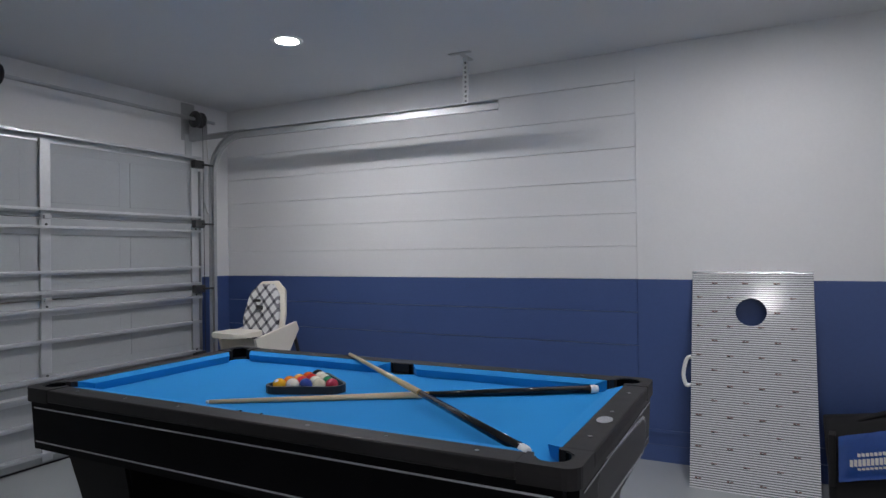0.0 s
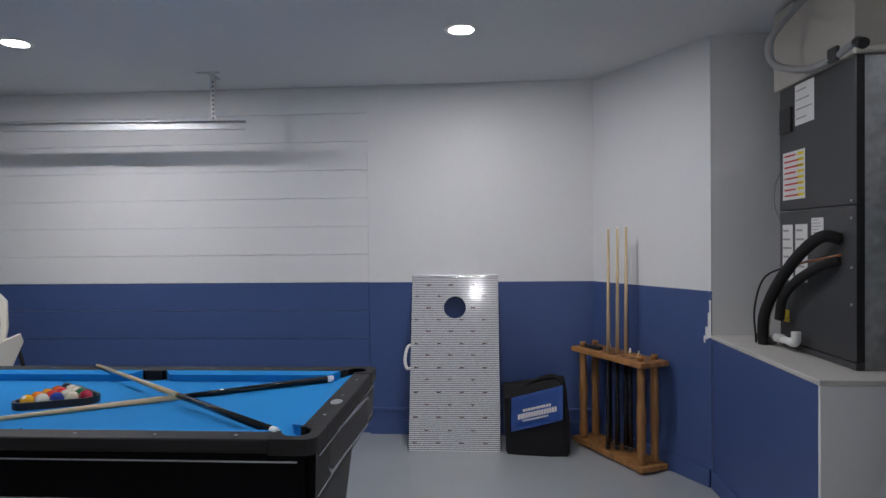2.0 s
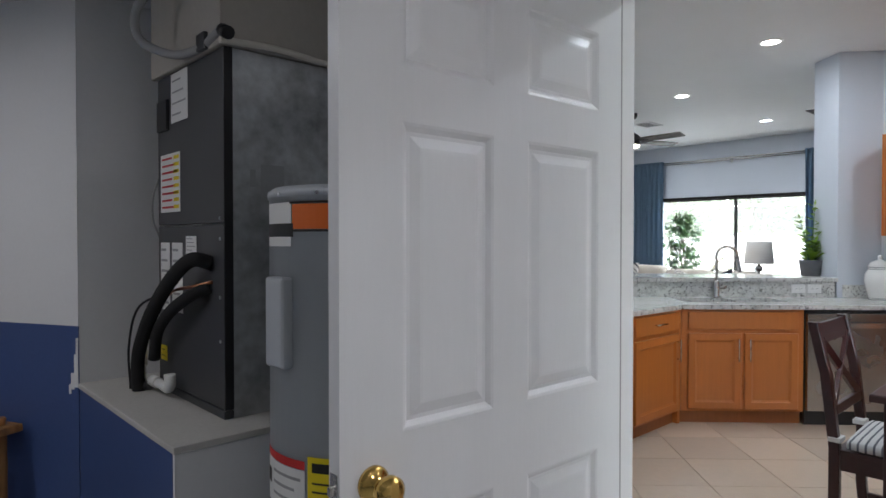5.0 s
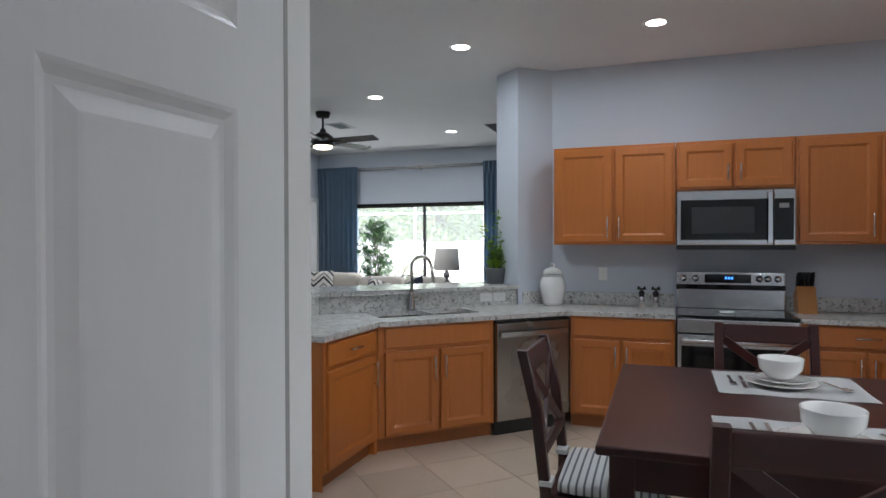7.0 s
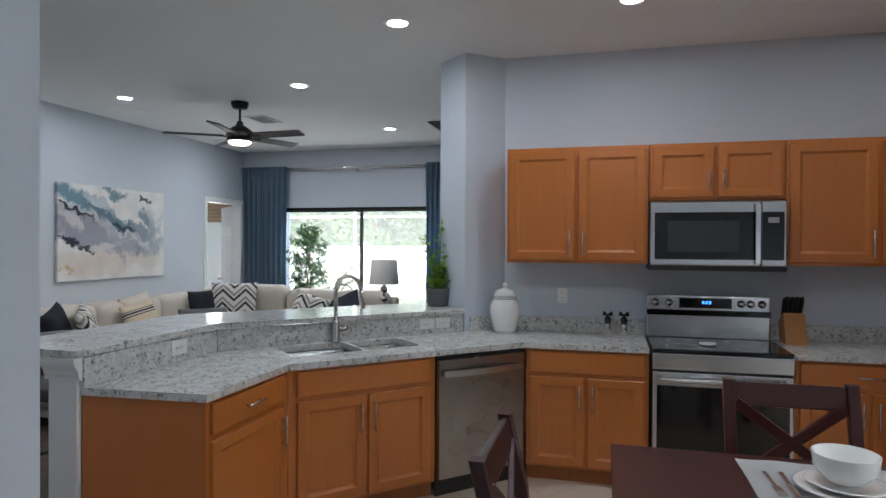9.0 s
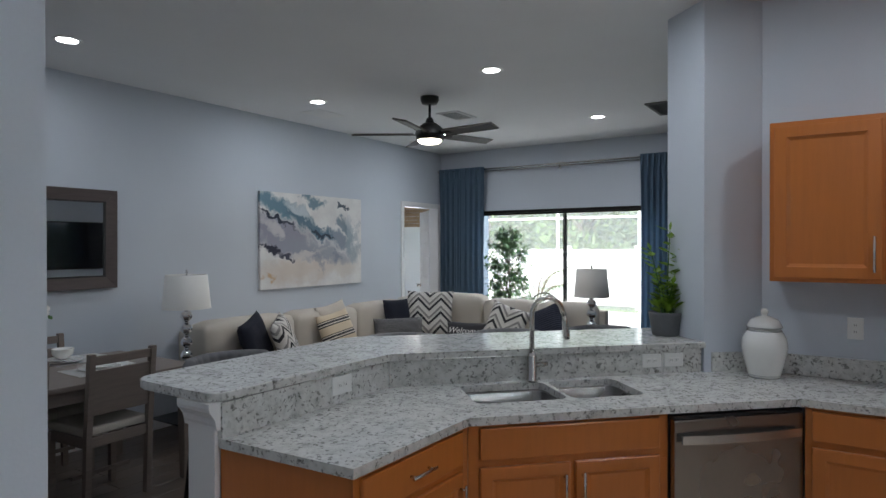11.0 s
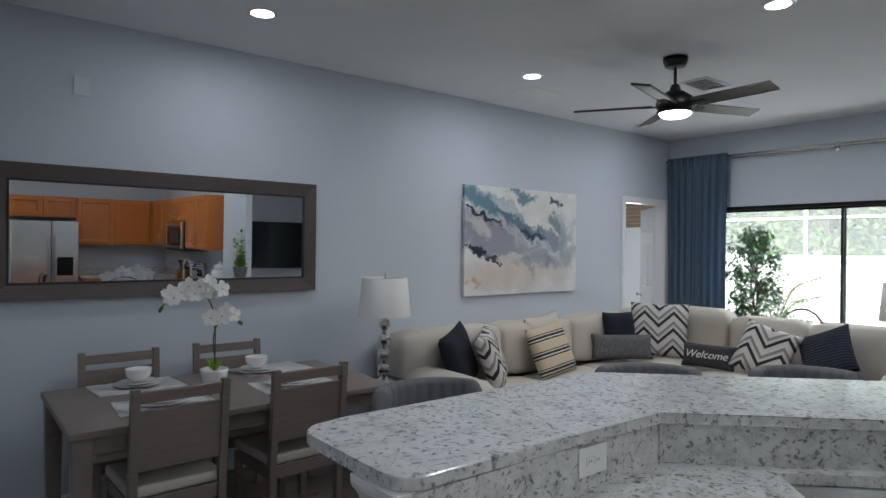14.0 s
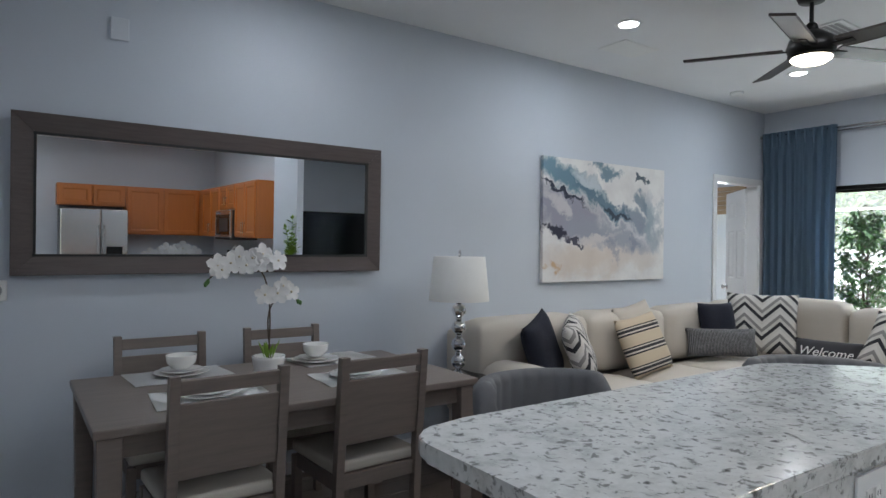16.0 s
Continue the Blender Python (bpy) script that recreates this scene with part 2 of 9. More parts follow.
surface("tv_black", (0.004, 0.004, 0.005), 0.12, var=0.1, bumps=0)
surface("block_orange", (0.50, 0.21, 0.05), 0.4, var=0.12, bumps=0.03)
surface("bronze_frame", (0.012, 0.011, 0.010), 0.4, 0.4, var=0.15, bumps=0)
surface("woven_shade", (0.42, 0.30, 0.19), 0.9, var=0.2, small=80, bumps=0.4, stretch=(1, 1, 6))
surface("mirror_silver", (0.92, 0.93, 0.93), 0.0, 1.0, var=0.0, bumps=0)
MATS["mirror_silver"].node_tree.nodes["Principled BSDF"].inputs["Roughness"].default_value = 0.0
for l in list(MATS["mirror_silver"].node_tree.nodes["Principled BSDF"].inputs["Roughness"].links):
    MATS["mirror_silver"].node_tree.links.remove(l)


def net_cloth(name, c, cover):
    """A thin open weave: part of the light passes between the threads, the threads scatter the rest."""
    m, nt, b = nodes_of(name)
    out = nt.nodes["Material Output"]
    tr, df, tl = nt.nodes.new("ShaderNodeBsdfTransparent"), nt.nodes.new("ShaderNodeBsdfDiffuse"), nt.nodes.new("ShaderNodeBsdfTranslucent")
    a, mx = nt.nodes.new("ShaderNodeMixShader"), nt.nodes.new("ShaderNodeMixShader")
    for n in (df, tl):
        n.inputs["Color"].default_value = (*c, 1)
    a.inputs[0].default_value, mx.inputs[0].default_value = 0.5, cover
    nt.links.new(df.outputs[0], a.inputs[1])
    nt.links.new(tl.outputs[0], a.inputs[2])
    nt.links.new(tr.outputs[0], mx.inputs[1])
    nt.links.new(a.outputs[0], mx.inputs[2])
    nt.links.new(mx.outputs[0], out.inputs["Surface"])
    nt.nodes.remove(b)
    MATS[name] = m


net_cloth("insect_screen", (0.75, 0.77, 0.78), 0.15)
# white cloth for the added sheet that whitens the bedroom window
net_cloth("glare_cloth", (0.90, 0.90, 0.90), 0.88)
clear_glass("glass")
clear_glass("thin_glass", (0.97, 0.99, 0.98))
glow("lamp_disc", (0.95, 0.98, 1.0), 5)
glow("fan_glow", (1.0, 0.90, 0.74), 3)
glow("clock_blue", (0.05, 0.25, 1.0), 0.8)
MAT = MATS

# ---- mesh helpers ----


def box(bm, x0, y0, z0, x1, y1, z1, bev=0.0, seg=2, m=None):
    r = bmesh.ops.create_cube(bm, size=1)
    vs = r["verts"]
    for v in vs:
        v.co = Vector((x0 + (v.co.x + 0.5) * (x1 - x0), y0 + (v.co.y + 0.5) * (y1 - y0), z0 + (v.co.z + 0.5) * (z1 - z0)))
        if m is not None:
            v.co = m @ v.co
    if bev:
        es = list({e for v in vs for e in v.link_edges})
        bmesh.ops.bevel(bm, geom=es, offset=bev, segments=seg, affect="EDGES", profile=0.6)
    return bm


def B(*a, **k):
    return box(bmesh.new(), *a, **k)


def boxes(rows, bev=0.0):
    bm = bmesh.new()
    for r in rows:
        box(bm, *r, bev=bev)
    return bm


def lathe(bm, prof, n=24, m=None, caps=True):
    """Turn a profile of (radius, height) about z."""
    rings = []
    for r, z in prof:
        ring = []
        for k in range(n):
            a = 2 * math.pi * k / n
            co = Vector((r * math.cos(a), r * math.sin(a), z))
            ring.append(bm.verts.new(m @ co if m is not None else co))
        rings.append(ring)
    for a, b in zip(rings, rings[1:]):
        for k in range(n):
            f = bm.faces.new((a[k], a[(k + 1) % n], b[(k + 1) % n], b[k]))
            f.smooth = True
    if caps:
        bm.faces.new(list(reversed(rings[0])))
        bm.faces.new(rings[-1])
    return bm


def L(prof, n=24, m=None):
    return lathe(bmesh.new(), prof, n, m)


def tube(bm, pts, r, n=10, rads=None):
    """A round tube along points."""
    pts = [Vector(p) for p in pts]
    rings, up = [], None
    for k, p in enumerate(pts):
        d = (pts[min(k + 1, len(pts) - 1)] - pts[max(k - 1, 0)]).normalized()
        if up is None:
            up = d.orthogonal().normalized()
        up = (up - d * up.dot(d)).normalized()
        s = d.cross(up)
        rr = rads[k] if rads else r
        rings.append([bm.verts.new(p + (up * math.cos(2 * math.pi * j / n) + s * math.sin(2 * math.pi * j / n)) * rr) for j in range(n)])
    for a, b in zip(rings, rings[1:]):
        for j in range(n):
            f = bm.faces.new((a[j], a[(j + 1) % n], b[(j + 1) % n], b[j]))
            f.smooth = True
    bm.faces.new(list(reversed(rings[0])))
    bm.faces.new(rings[-1])
    return bm


def smooth_path(pts, n=8):
    """Points on a smooth curve through the given ones."""
    P = [Vector(p) for p in pts]
    P = [P[0] * 2 - P[1]] + P + [P[-1] * 2 - P[-2]]
    out = []
    for k in range(1, len(P) - 2):
        for j in range(n):
            t = j / n
            a, b, c, d = P[k - 1], P[k], P[k + 1], P[k + 2]
            out.append(0.5 * (2 * b + (c - a) * t + (2 * a - 5 * b + 4 * c - d) * t * t + (3 * b - a - 3 * c + d) * t ** 3))
    out.append(P[-2])
    return out


def prism(bm, pts, z0, z1, bev=0.0, seg=2, holes=()):
    """A flat slab with the outline pts (counter-clockwise)."""
    lo = [bm.verts.new((x, y, z0)) for x, y in pts]
    hi = [bm.verts.new((x, y, z1)) for x, y in pts]
    n = len(pts)
    fs = [bm.faces.new(list(reversed(lo))), bm.faces.new(hi)]
    for k in range(n):
        fs.append(bm.faces.new((lo[k], lo[(k + 1) % n], hi[(k + 1) % n], hi[k])))
    if bev:
        es = [e for e in bm.edges if e.verts[0] in hi + lo and e.verts[1] in hi + lo and abs(e.verts[0].co.z - e.verts[1].co.z) < 1e-6]
        bmesh.ops.bevel(bm, geom=es, offset=bev, segments=seg, affect="EDGES", profile=0.6)
    return bm


def round_rect(x0, y0, x1, y1, r, n=5):
    out = []
    for cx, cy, a0 in ((x1 - r, y1 - r, 0), (x0 + r, y1 - r, 90), (x0 + r, y0 + r, 180), (x1 - r, y0 + r, 270)):
        for k in range(n + 1):
            a = radians(a0 + 90 * k / n)
            out.append((cx + r * math.cos(a), cy + r * math.sin(a)))
    return out


def mesh_object(name, bm, mat, smooth=None):
    me = bpy.data.meshes.new(name)
    bmesh.ops.recalc_face_normals(bm, faces=bm.faces[:])
    bm.to_mesh(me)
    bm.free()
    if smooth is not None:
        for p in me.polygons:
            p.use_smooth = smooth
    me.materials.append(MAT[mat])
    return new(name, me)


def part(name, bm, mat, parent, label="", smooth=None):
    ob = mesh_object(name, bm, mat, smooth)
    ob.parent = parent
    if label:
        tagged(ob, label)
    return ob


def thing(name, label, category, x=0, y=0, z=0, rz=0, group=""):
    e = new(name)
    e.empty_display_size = 0.1
    e.matrix_basis = pose(x, y, z, 0, 0, rz)
    return tagged(e, label, category, group)


def single(name, bm, mat, label, category, x=0, y=0, z=0, rz=0, group="", smooth=None):
    ob = mesh_object(name, bm, mat, smooth)
    ob.matrix_basis = pose(x, y, z, 0, 0, rz)
    return tagged(ob, label, category, group)


def structure(name, bm, mat, label="", category=""):
    return tagged(mesh_object(name, bm, mat), label, category, kind="structure")


# ---- structure ----
GF, GC, HC = -0.04, 2.46, 3.0  # garage floor and ceiling, house ceiling
BLUE = 1.05

structure("floor_garage", B(-3.5, -2.4, GF - 0.12, 3.0, 4.4, GF), "epoxy_floor", "grey epoxy-coated concrete garage floor", "floor")
structure("ceiling_garage", B(-3.5, -2.4, GC, 3.12, 4.4, GC + 0.15), "garage_ceiling", "white painted drywall garage ceiling", "ceiling")


def block_wall():
    """The block wall: courses of painted concrete blocks with shallow joints, blue below and white above."""
    w = structure("wall_garage_north", boxes([(-3.5, 4.185, GF, 0.11, 4.4, GC)]), "garage_white", "painted concrete block wall, white over navy blue", "wall")
    levels = sorted(set([GF] + [BLUE - 0.203 * k for k in range(0, 6) if BLUE - 0.203 * k > GF + 0.02] + [BLUE + 0.203 * k for k in range(1, 7)] + [GC]))
    for a, b in zip(levels, levels[1:]):
        mat = "garage_blue" if b <= BLUE + 1e-4 else "garage_white"
        bm = B(-3.31, 4.1705, a + 0.0008, 0.11, 4.186, b - 0.0012, bev=0.0035, seg=2)
        part("block_course", bm, mat, w)


block_wall()
structure("wall_garage_furred", boxes([(0.112, 4.158, BLUE, 1.74, 4.4, GC)]), "garage_white", "smooth white drywall section of garage wall", "wall")
structure("wall_garage_furred_blue", boxes([(0.112, 4.158, GF, 1.74, 4.4, BLUE)]), "garage_blue", "smooth navy blue painted lower wall", "wall")
ANG = [(1.70, 4.170), (2.19, 3.26), (2.40, 3.37), (1.92, 4.38), (1.75, 4.38)]
structure("wall_garage_angled", prism(bmesh.new(), ANG[::-1], BLUE, GC), "garage_white", "white painted angled garage wall", "wall")
structure("wall_garage_angled_blue", prism(bmesh.new(), ANG[::-1], GF, BLUE), "garage_blue", "navy blue painted angled lower wall", "wall")
structure("wall_niche", boxes([(2.193, 3.262, GF, 3.0, 3.40, GC)]), "garage_white", "white drywall side of the utility niche", "wall")
structure("baseboard_garage", boxes([(0.112, 4.143, GF, 1.69, 4.158, GF + 0.10), (0.112, 4.1435, GF + 0.17, 1.69, 4.158, GF + 0.19)], 0.003), "garage_blue", "navy blue painted baseboard", "baseboard")


def angled_base():
    a, b = Vector((1.70, 4.158)), Vector((2.185, 3.262))
    d = (b - a).normalized()
    nrm = Vector((-d.y, d.x)) * -1
    bm = bmesh.new()
    pts = [a, a + nrm * 0.014, b + nrm * 0.014, b]
    prism(bm, [tuple(p) for p in pts], GF, GF + 0.10)
    structure("baseboard_angled", bm, "garage_blue", "navy blue painted baseboard", "baseboard")


angled_base()
# last box: unseen panel behind the door, added to stop daylight leaks
structure("wall_garage_west", boxes([(-3.5, -2.4, 2.0, -3.31, 4.1848, GC), (-3.5, 3.62, BLUE, -3.31, 4.1848, 2.0), (-3.5, -2.4, BLUE, -3.31, -1.25, 2.0), (-3.5, -1.3, GF, -3.46, 3.62, 2.0)]), "garage_white", "white painted wall round the garage door, with an unseen light-blocking panel", "wall")
structure("wall_garage_west_blue", boxes([(-3.5, 3.62, GF, -3.31, 4.1848, BLUE), (-3.5, -2.4, GF, -3.31, -1.25, BLUE)]), "garage_blue", "navy blue painted wall beside garage door", "wall")
structure("wall_garage_south", boxes([(-3.5, -2.4, GF, 3.12, -2.2, GC)]), "garage_white", "plain white garage wall", "wall")
# wall between the garage and the house, with the doorway
DY0, DY1, DH = 0.375, 1.209, 2.105
structure("wall_party", boxes([(3.0, -2.4, GF, 3.12, DY0 - 0.02, HC), (3.0, DY0 - 0.02, DH + 0.02, 3.12, DY1 + 0.02, HC), (3.0, DY1 + 0.02, GF, 3.12, 3.40, HC)]), "house_wall", "pale blue-grey wall between garage and kitchen", "wall")
structure("wall_party_garage_side", boxes([(2.988, -2.2, GF, 2.9995, DY0 - 0.09, GC), (2.988, DY0 - 0.09, DH + 0.09, 2.9995, DY1 + 0.09, GC), (2.988, DY1 + 0.09, GF, 2.9995, 3.26, GC)]), "garage_white", "white drywall face of the wall on the garage side", "wall")


def door_trim(name, axis, p0, p1, a0, a1, h, w=0.07, t=0.016):
    """A jamb lining between the faces p0 and p1 of a wall and casings on both faces; the opening runs a0..a1."""
    rows = []

    def add(p, q, r, s, z0, z1):
        rows.append((p, r, z0, q, s, z1) if axis == "x" else (r, p, z0, s, q, z1))
    add(p0, p1, a0 - 0.019, a0, 0, h)
    add(p0, p1, a1, a1 + 0.019, 0, h)
    add(p0, p1, a0 - 0.019, a1 + 0.019, h, h + 0.019)
    for q0, q1 in ((p0 - t, p0 - 0.001), (p1 + 0.001, p1 + t)):
        add(q0, q1, a0 - w, a0 - 0.004, 0, h + w)
        add(q0, q1, a1 + 0.004, a1 + w, 0, h + w)
        add(q0, q1, a0 - 0.004, a1 + 0.004, h + 0.004, h + w)
    return structure(name, boxes(rows, 0.003), "white_paint", "white painted door frame and casing", "door frame")


door_trim("trim_garage_door_frame", "x", 2.986, 3.121, DY0, DY1, DH)
# grey strips that paint the shadow line between door leaf and jamb
structure("trim_gap_shade", boxes([(3.034, DY1 - 0.012, 0.006, 3.047, DY1 - 0.0005, DH - 0.012), (3.034, DY0 + 0.0005, 0.006, 3.047, DY0 + 0.012, DH - 0.012), (3.034, DY0 + 0.0005, DH - 0.011, 3.047, DY1 - 0.0005, DH - 0.0005)], 0.002), "print_grey", "dark grey strip standing for the shaded gap in the door frame", "weatherstrip")
structure("floor_threshold", B(2.98, DY0, GF, 3.14, DY1, 0.004, bev=0.004), "nickel", "metal door threshold", "threshold")

# house shell
structure("floor_kitchen_bed", B(3.0, -2.1, -0.15, 8.1, 3.2, -0.008), "grout", "mortar bed between the kitchen floor tiles", "floor")
structure("ceiling_house", B(3.0, -2.6, HC, 13.3, 9.2, HC + 0.15), "house_ceiling", "pale painted textured house ceiling", "ceiling")
structure("wall_nook_north", boxes([(3.12, 2.33, 0, 4.40, 2.45, HC)]), "house_wall", "pale blue-grey painted wall", "wall")
structure("wall_dining_west", boxes([(4.28, 2.45, 0, 4.40, 6.34, HC)]), "house_wall", "pale blue-grey painted wall", "wall")
BD0, BD1, BDH = 10.77, 11.60, 2.17
structure("wall_dining_north", boxes([(4.28, 6.34, 0, BD0 - 0.02, 6.46, HC), (BD0 - 0.02, 6.34, BDH + 0.02, BD1 + 0.02, 6.46, HC), (BD1 + 0.02, 6.34, 0, 11.92, 6.46, HC)]), "house_wall", "pale blue-grey painted living room wall", "wall")
door_trim("trim_bedroom_door_frame", "y", 6.339, 6.461, BD0, BD1, BDH)
WY0, WY1, WH = 2.95, 5.76, 2.125
structure("wall_living_east", boxes([(11.72, -0.75, 0, 11.92, WY0, HC), (11.72, WY0, WH, 11.92, WY1, HC), (11.72, WY1, 0, 11.92, 6.34, HC)]), "house_wall", "pale blue-grey painted wall over the sliding door", "wall")
structure("wall_living_south", boxes([(7.95, -0.75, 0, 11.72, -0.6, HC)]), "house_wall", "pale blue-grey painted television wall", "wall")
structure("wall_range", boxes([(7.80, -2.1, 0, 7.95, 1.60, HC)]), "house_wall", "pale blue-grey painted kitchen wall behind the range", "wall")
structure("wall_pillar", prism(bmesh.new(), [(7.799, 1.601), (7.95, 1.601), (7.95, 1.97), (7.805, 2.115), (7.58, 1.865)], 0, HC), "house_wall", "pale blue-grey angled wall end between kitchen and living room", "wall")
structure("wall_kitchen_south", boxes([(3.12, -2.1, 0, 3.5, -1.95, HC), (3.5, -2.1, 0, 4.9, -1.95, 0.9), (3.5, -2.1, 2.1, 4.9, -1.95, HC), (4.9, -2.1, 0, 7.8, -1.95, HC)]), "house_wall", "pale blue-grey kitchen wall with the nook window", "wall")
# bedroom beyond the open door
structure("wall_bedroom", boxes([(9.6, 6.46, 0, 9.7, 9.0, HC), (9.6, 9.0, 0, 13.2, 9.1, HC), (13.05, 6.46, 0, 13.2, 6.95, HC), (13.05, 8.2, 0, 13.2, 9.0, HC), (13.05, 6.95, 0, 13.2, 8.2, 0.55), (13.05, 6.95, 2.35, 13.2, 8.2, HC), (11.92, 6.34, 0, 13.2, 6.46, HC)]), "house_wall", "pale bedroom wall with a bright window", "wall")
structure("baseboard", boxes([(4.402, 6.322, 0, BD0 - 0.08, 6.338, 0.10), (4.402, 2.46, 0, 4.416, 6.32, 0.10), (11.704, 5.78, 0, 11.719, 6.32, 0.10)], 0.003), "white_paint", "white painted baseboard", "baseboard")

# ---- ceiling fixtures ----


def downlight(x, y, z, watts, group, label, color=(0.825, 0.895, 1.0)):
    t = thing("recessed_light", label, "ceiling light", x, y, z, group=group)
    part("trim_ring", L([(0.072, -0.004), (0.086, -0.004), (0.092, 0.0), (0.072, 0.0)], 32), "white_plastic", t)
    part("lens", L([(0.072, -0.003), (0.055, -0.006), (0.012, -0.007)], 32), "lamp_disc", t, "bright glowing lens", smooth=True)
    area_lamp("downlight", pose(x, y, z - 0.02), 0.15, 0.15, watts, color, True)
    return t


# (2.1, -0.6) is added to light the door; the y 1.4 pair is unseen
for gx, gy in ((-1.63, 3.02), (0.83, 3.04), (-1.63, 1.4), (0.83, 1.4), (2.1, -0.6)):
    downlight(gx, gy, GC, (2.3 if gx < 0 else 1.55) if gy > 2 else (0.6 if gx < 0 else 1.0) if gy > 0 else 3.3, "garage ceiling lights", "round white recessed garage ceiling light, switched on, some added as fill", (0.975, 0.945, 0.985))
# the two at x 4.6 are unseen, added to brighten the door and nook
for hx, hy in ((8.19, 5.43), (8.16, 3.53), (10.34, 3.43), (10.34, 5.32), (6.87, 2.16), (6.82, 0.71), (6.89, -0.78), (5.98, 5.54), (5.97, 3.62), (4.6, 0.7), (4.6, -0.78)):
    downlight(hx, hy, HC, (4.2 if hy > 0 else 1.4) if hx < 5 else 0.6 if hy < 0 else 1.9 if hx < 6.85 else 2.5 if hx < 7 else 2.5 if hy > 5 else 3.2, "house ceiling lights", "round white recessed ceiling light, switched on, some added as fill")


def ceiling_vent(x, y, z, w, d, rz, mat, label):
    t = thing("ceiling_vent", label, "vent", x, y, z, rz)
    part("frame", boxes([(-w / 2, -d / 2, -0.012, w / 2, -d / 2 + 0.03, -0.001), (-w / 2, d / 2 - 0.03, -0.012, w / 2, d / 2, -0.001), (-w / 2, -d / 2 + 0.03, -0.012, -w / 2 + 0.03, d / 2 - 0.03, -0.001), (w / 2 - 0.03, -d / 2 + 0.03, -0.012, w / 2, d / 2 - 0.03, -0.001)], 0.003), mat, t)
    # flat plate whose dark colour stands for the shade inside the duct
    part("backing", B(-w / 2 + 0.03, -d / 2 + 0.03, -0.003, w / 2 - 0.03, d / 2 - 0.03, -0.001), "print_grey" if mat == "white_paint" else "dark_steel", t, "shaded duct opening")
    n = 6
    for k in range(n):
        yy = -d / 2 + 0.04 + (d - 0.08) * k / (n - 1)
        part("slat", B(-w / 2 + 0.03, -0.011, -0.001, w / 2 - 0.03, 0.011, 0.001, m=pose(0, yy, -0.008, 35)), mat, t)


ceiling_vent(9.44, 4.65, HC, 0.40, 0.26, 0, "white_paint", "white louvred ceiling air vent")
ceiling_vent(10.3, 2.70, HC, 0.62, 0.30, 0, "grey_velvet", "dark slotted ceiling return vent")

# ---- kitchen cabinets ----
S45 = math.sqrt(0.5)


def panel_door(parent, name, x0, z0, x1, z1, y, mat, fr=0.055, t=0.019, raised=0.0):
    """A framed cabinet door in the plane y (front towards -y): rails and stiles round a recessed panel."""
    bm = bmesh.new()
    rings = []
    for ins, yy in ((0.0, y), (0.0, y - t + 0.004), (0.004, y - t), (fr - 0.003, y - t), (fr, y - t + 0.003), (fr, y)):
        rings.append([bm.verts.new((xx, yy, zz)) for xx, zz in ((x0 + ins, z0 + ins), (x1 - ins, z0 + ins), (x1 - ins, z1 - ins), (x0 + ins, z1 - ins))])
    for a, b in zip(rings, rings[1:] + rings[:1]):
        for k in range(4):
            bm.faces.new((a[k], a[(k + 1) % 4], b[(k + 1) % 4], b[k]))
    door = part(name, bm, mat, parent)
    bm = bmesh.new()
    # recessed field with a sloped lip
    a, b = fr - 0.001, fr + 0.014
    o = [bm.verts.new((xx, y - t + 0.004, zz)) for xx, zz in ((x0 + a, z0 + a), (x1 - a, z0 + a), (x1 - a, z1 - a), (x0 + a, z1 - a))]
    i = [bm.verts.new((xx, y - t + 0.012, zz)) for xx, zz in ((x0 + b, z0 + b), (x1 - b, z0 + b), (x1 - b, z1 - b), (x0 + b, z1 - b))]
    for k in range(4):
        bm.faces.new((o[k], o[(k + 1) % 4], i[(k + 1) % 4], i[k]))
    bm.faces.new(i)
    box(bm, x0 + b, y - 0.006, z0 + b, x1 - b, y, z1 - b)
    part("panel", bm, mat, door)
    return door


def bar_handle(parent, x, y, z, length=0.13, vertical=True):
    bm = bmesh.new()
    h = length / 2
    ends = [Vector((x, y - 0.028, z - h)), Vector((x, y - 0.028, z + h))] if vertical else [Vector((x - h, y - 0.028, z)), Vector((x + h, y - 0.028, z))]
    tube(bm, ends, 0.0065, 8)
    for e in ends:
        p = e + (ends[1] - ends[0]).normalized() * (0.02 if e is ends[0] else -0.02)
        tube(bm, [p, p + Vector((0, 0.03, 0))], 0.0045, 6)
    return part("handle", bm, "nickel", parent, "brushed nickel bar handle")


def drawer_front(parent, x0, z0, x1, z1, y, mat, handle=True):
    d = part("drawer", B(x0, y - 0.019, z0, x1, y, z1, bev=0.006, seg=2), mat, parent)
    if handle:
        bar_handle(d, (x0 + x1) / 2, y - 0.019, (z0 + z1) / 2, 0.15, False)
    return d


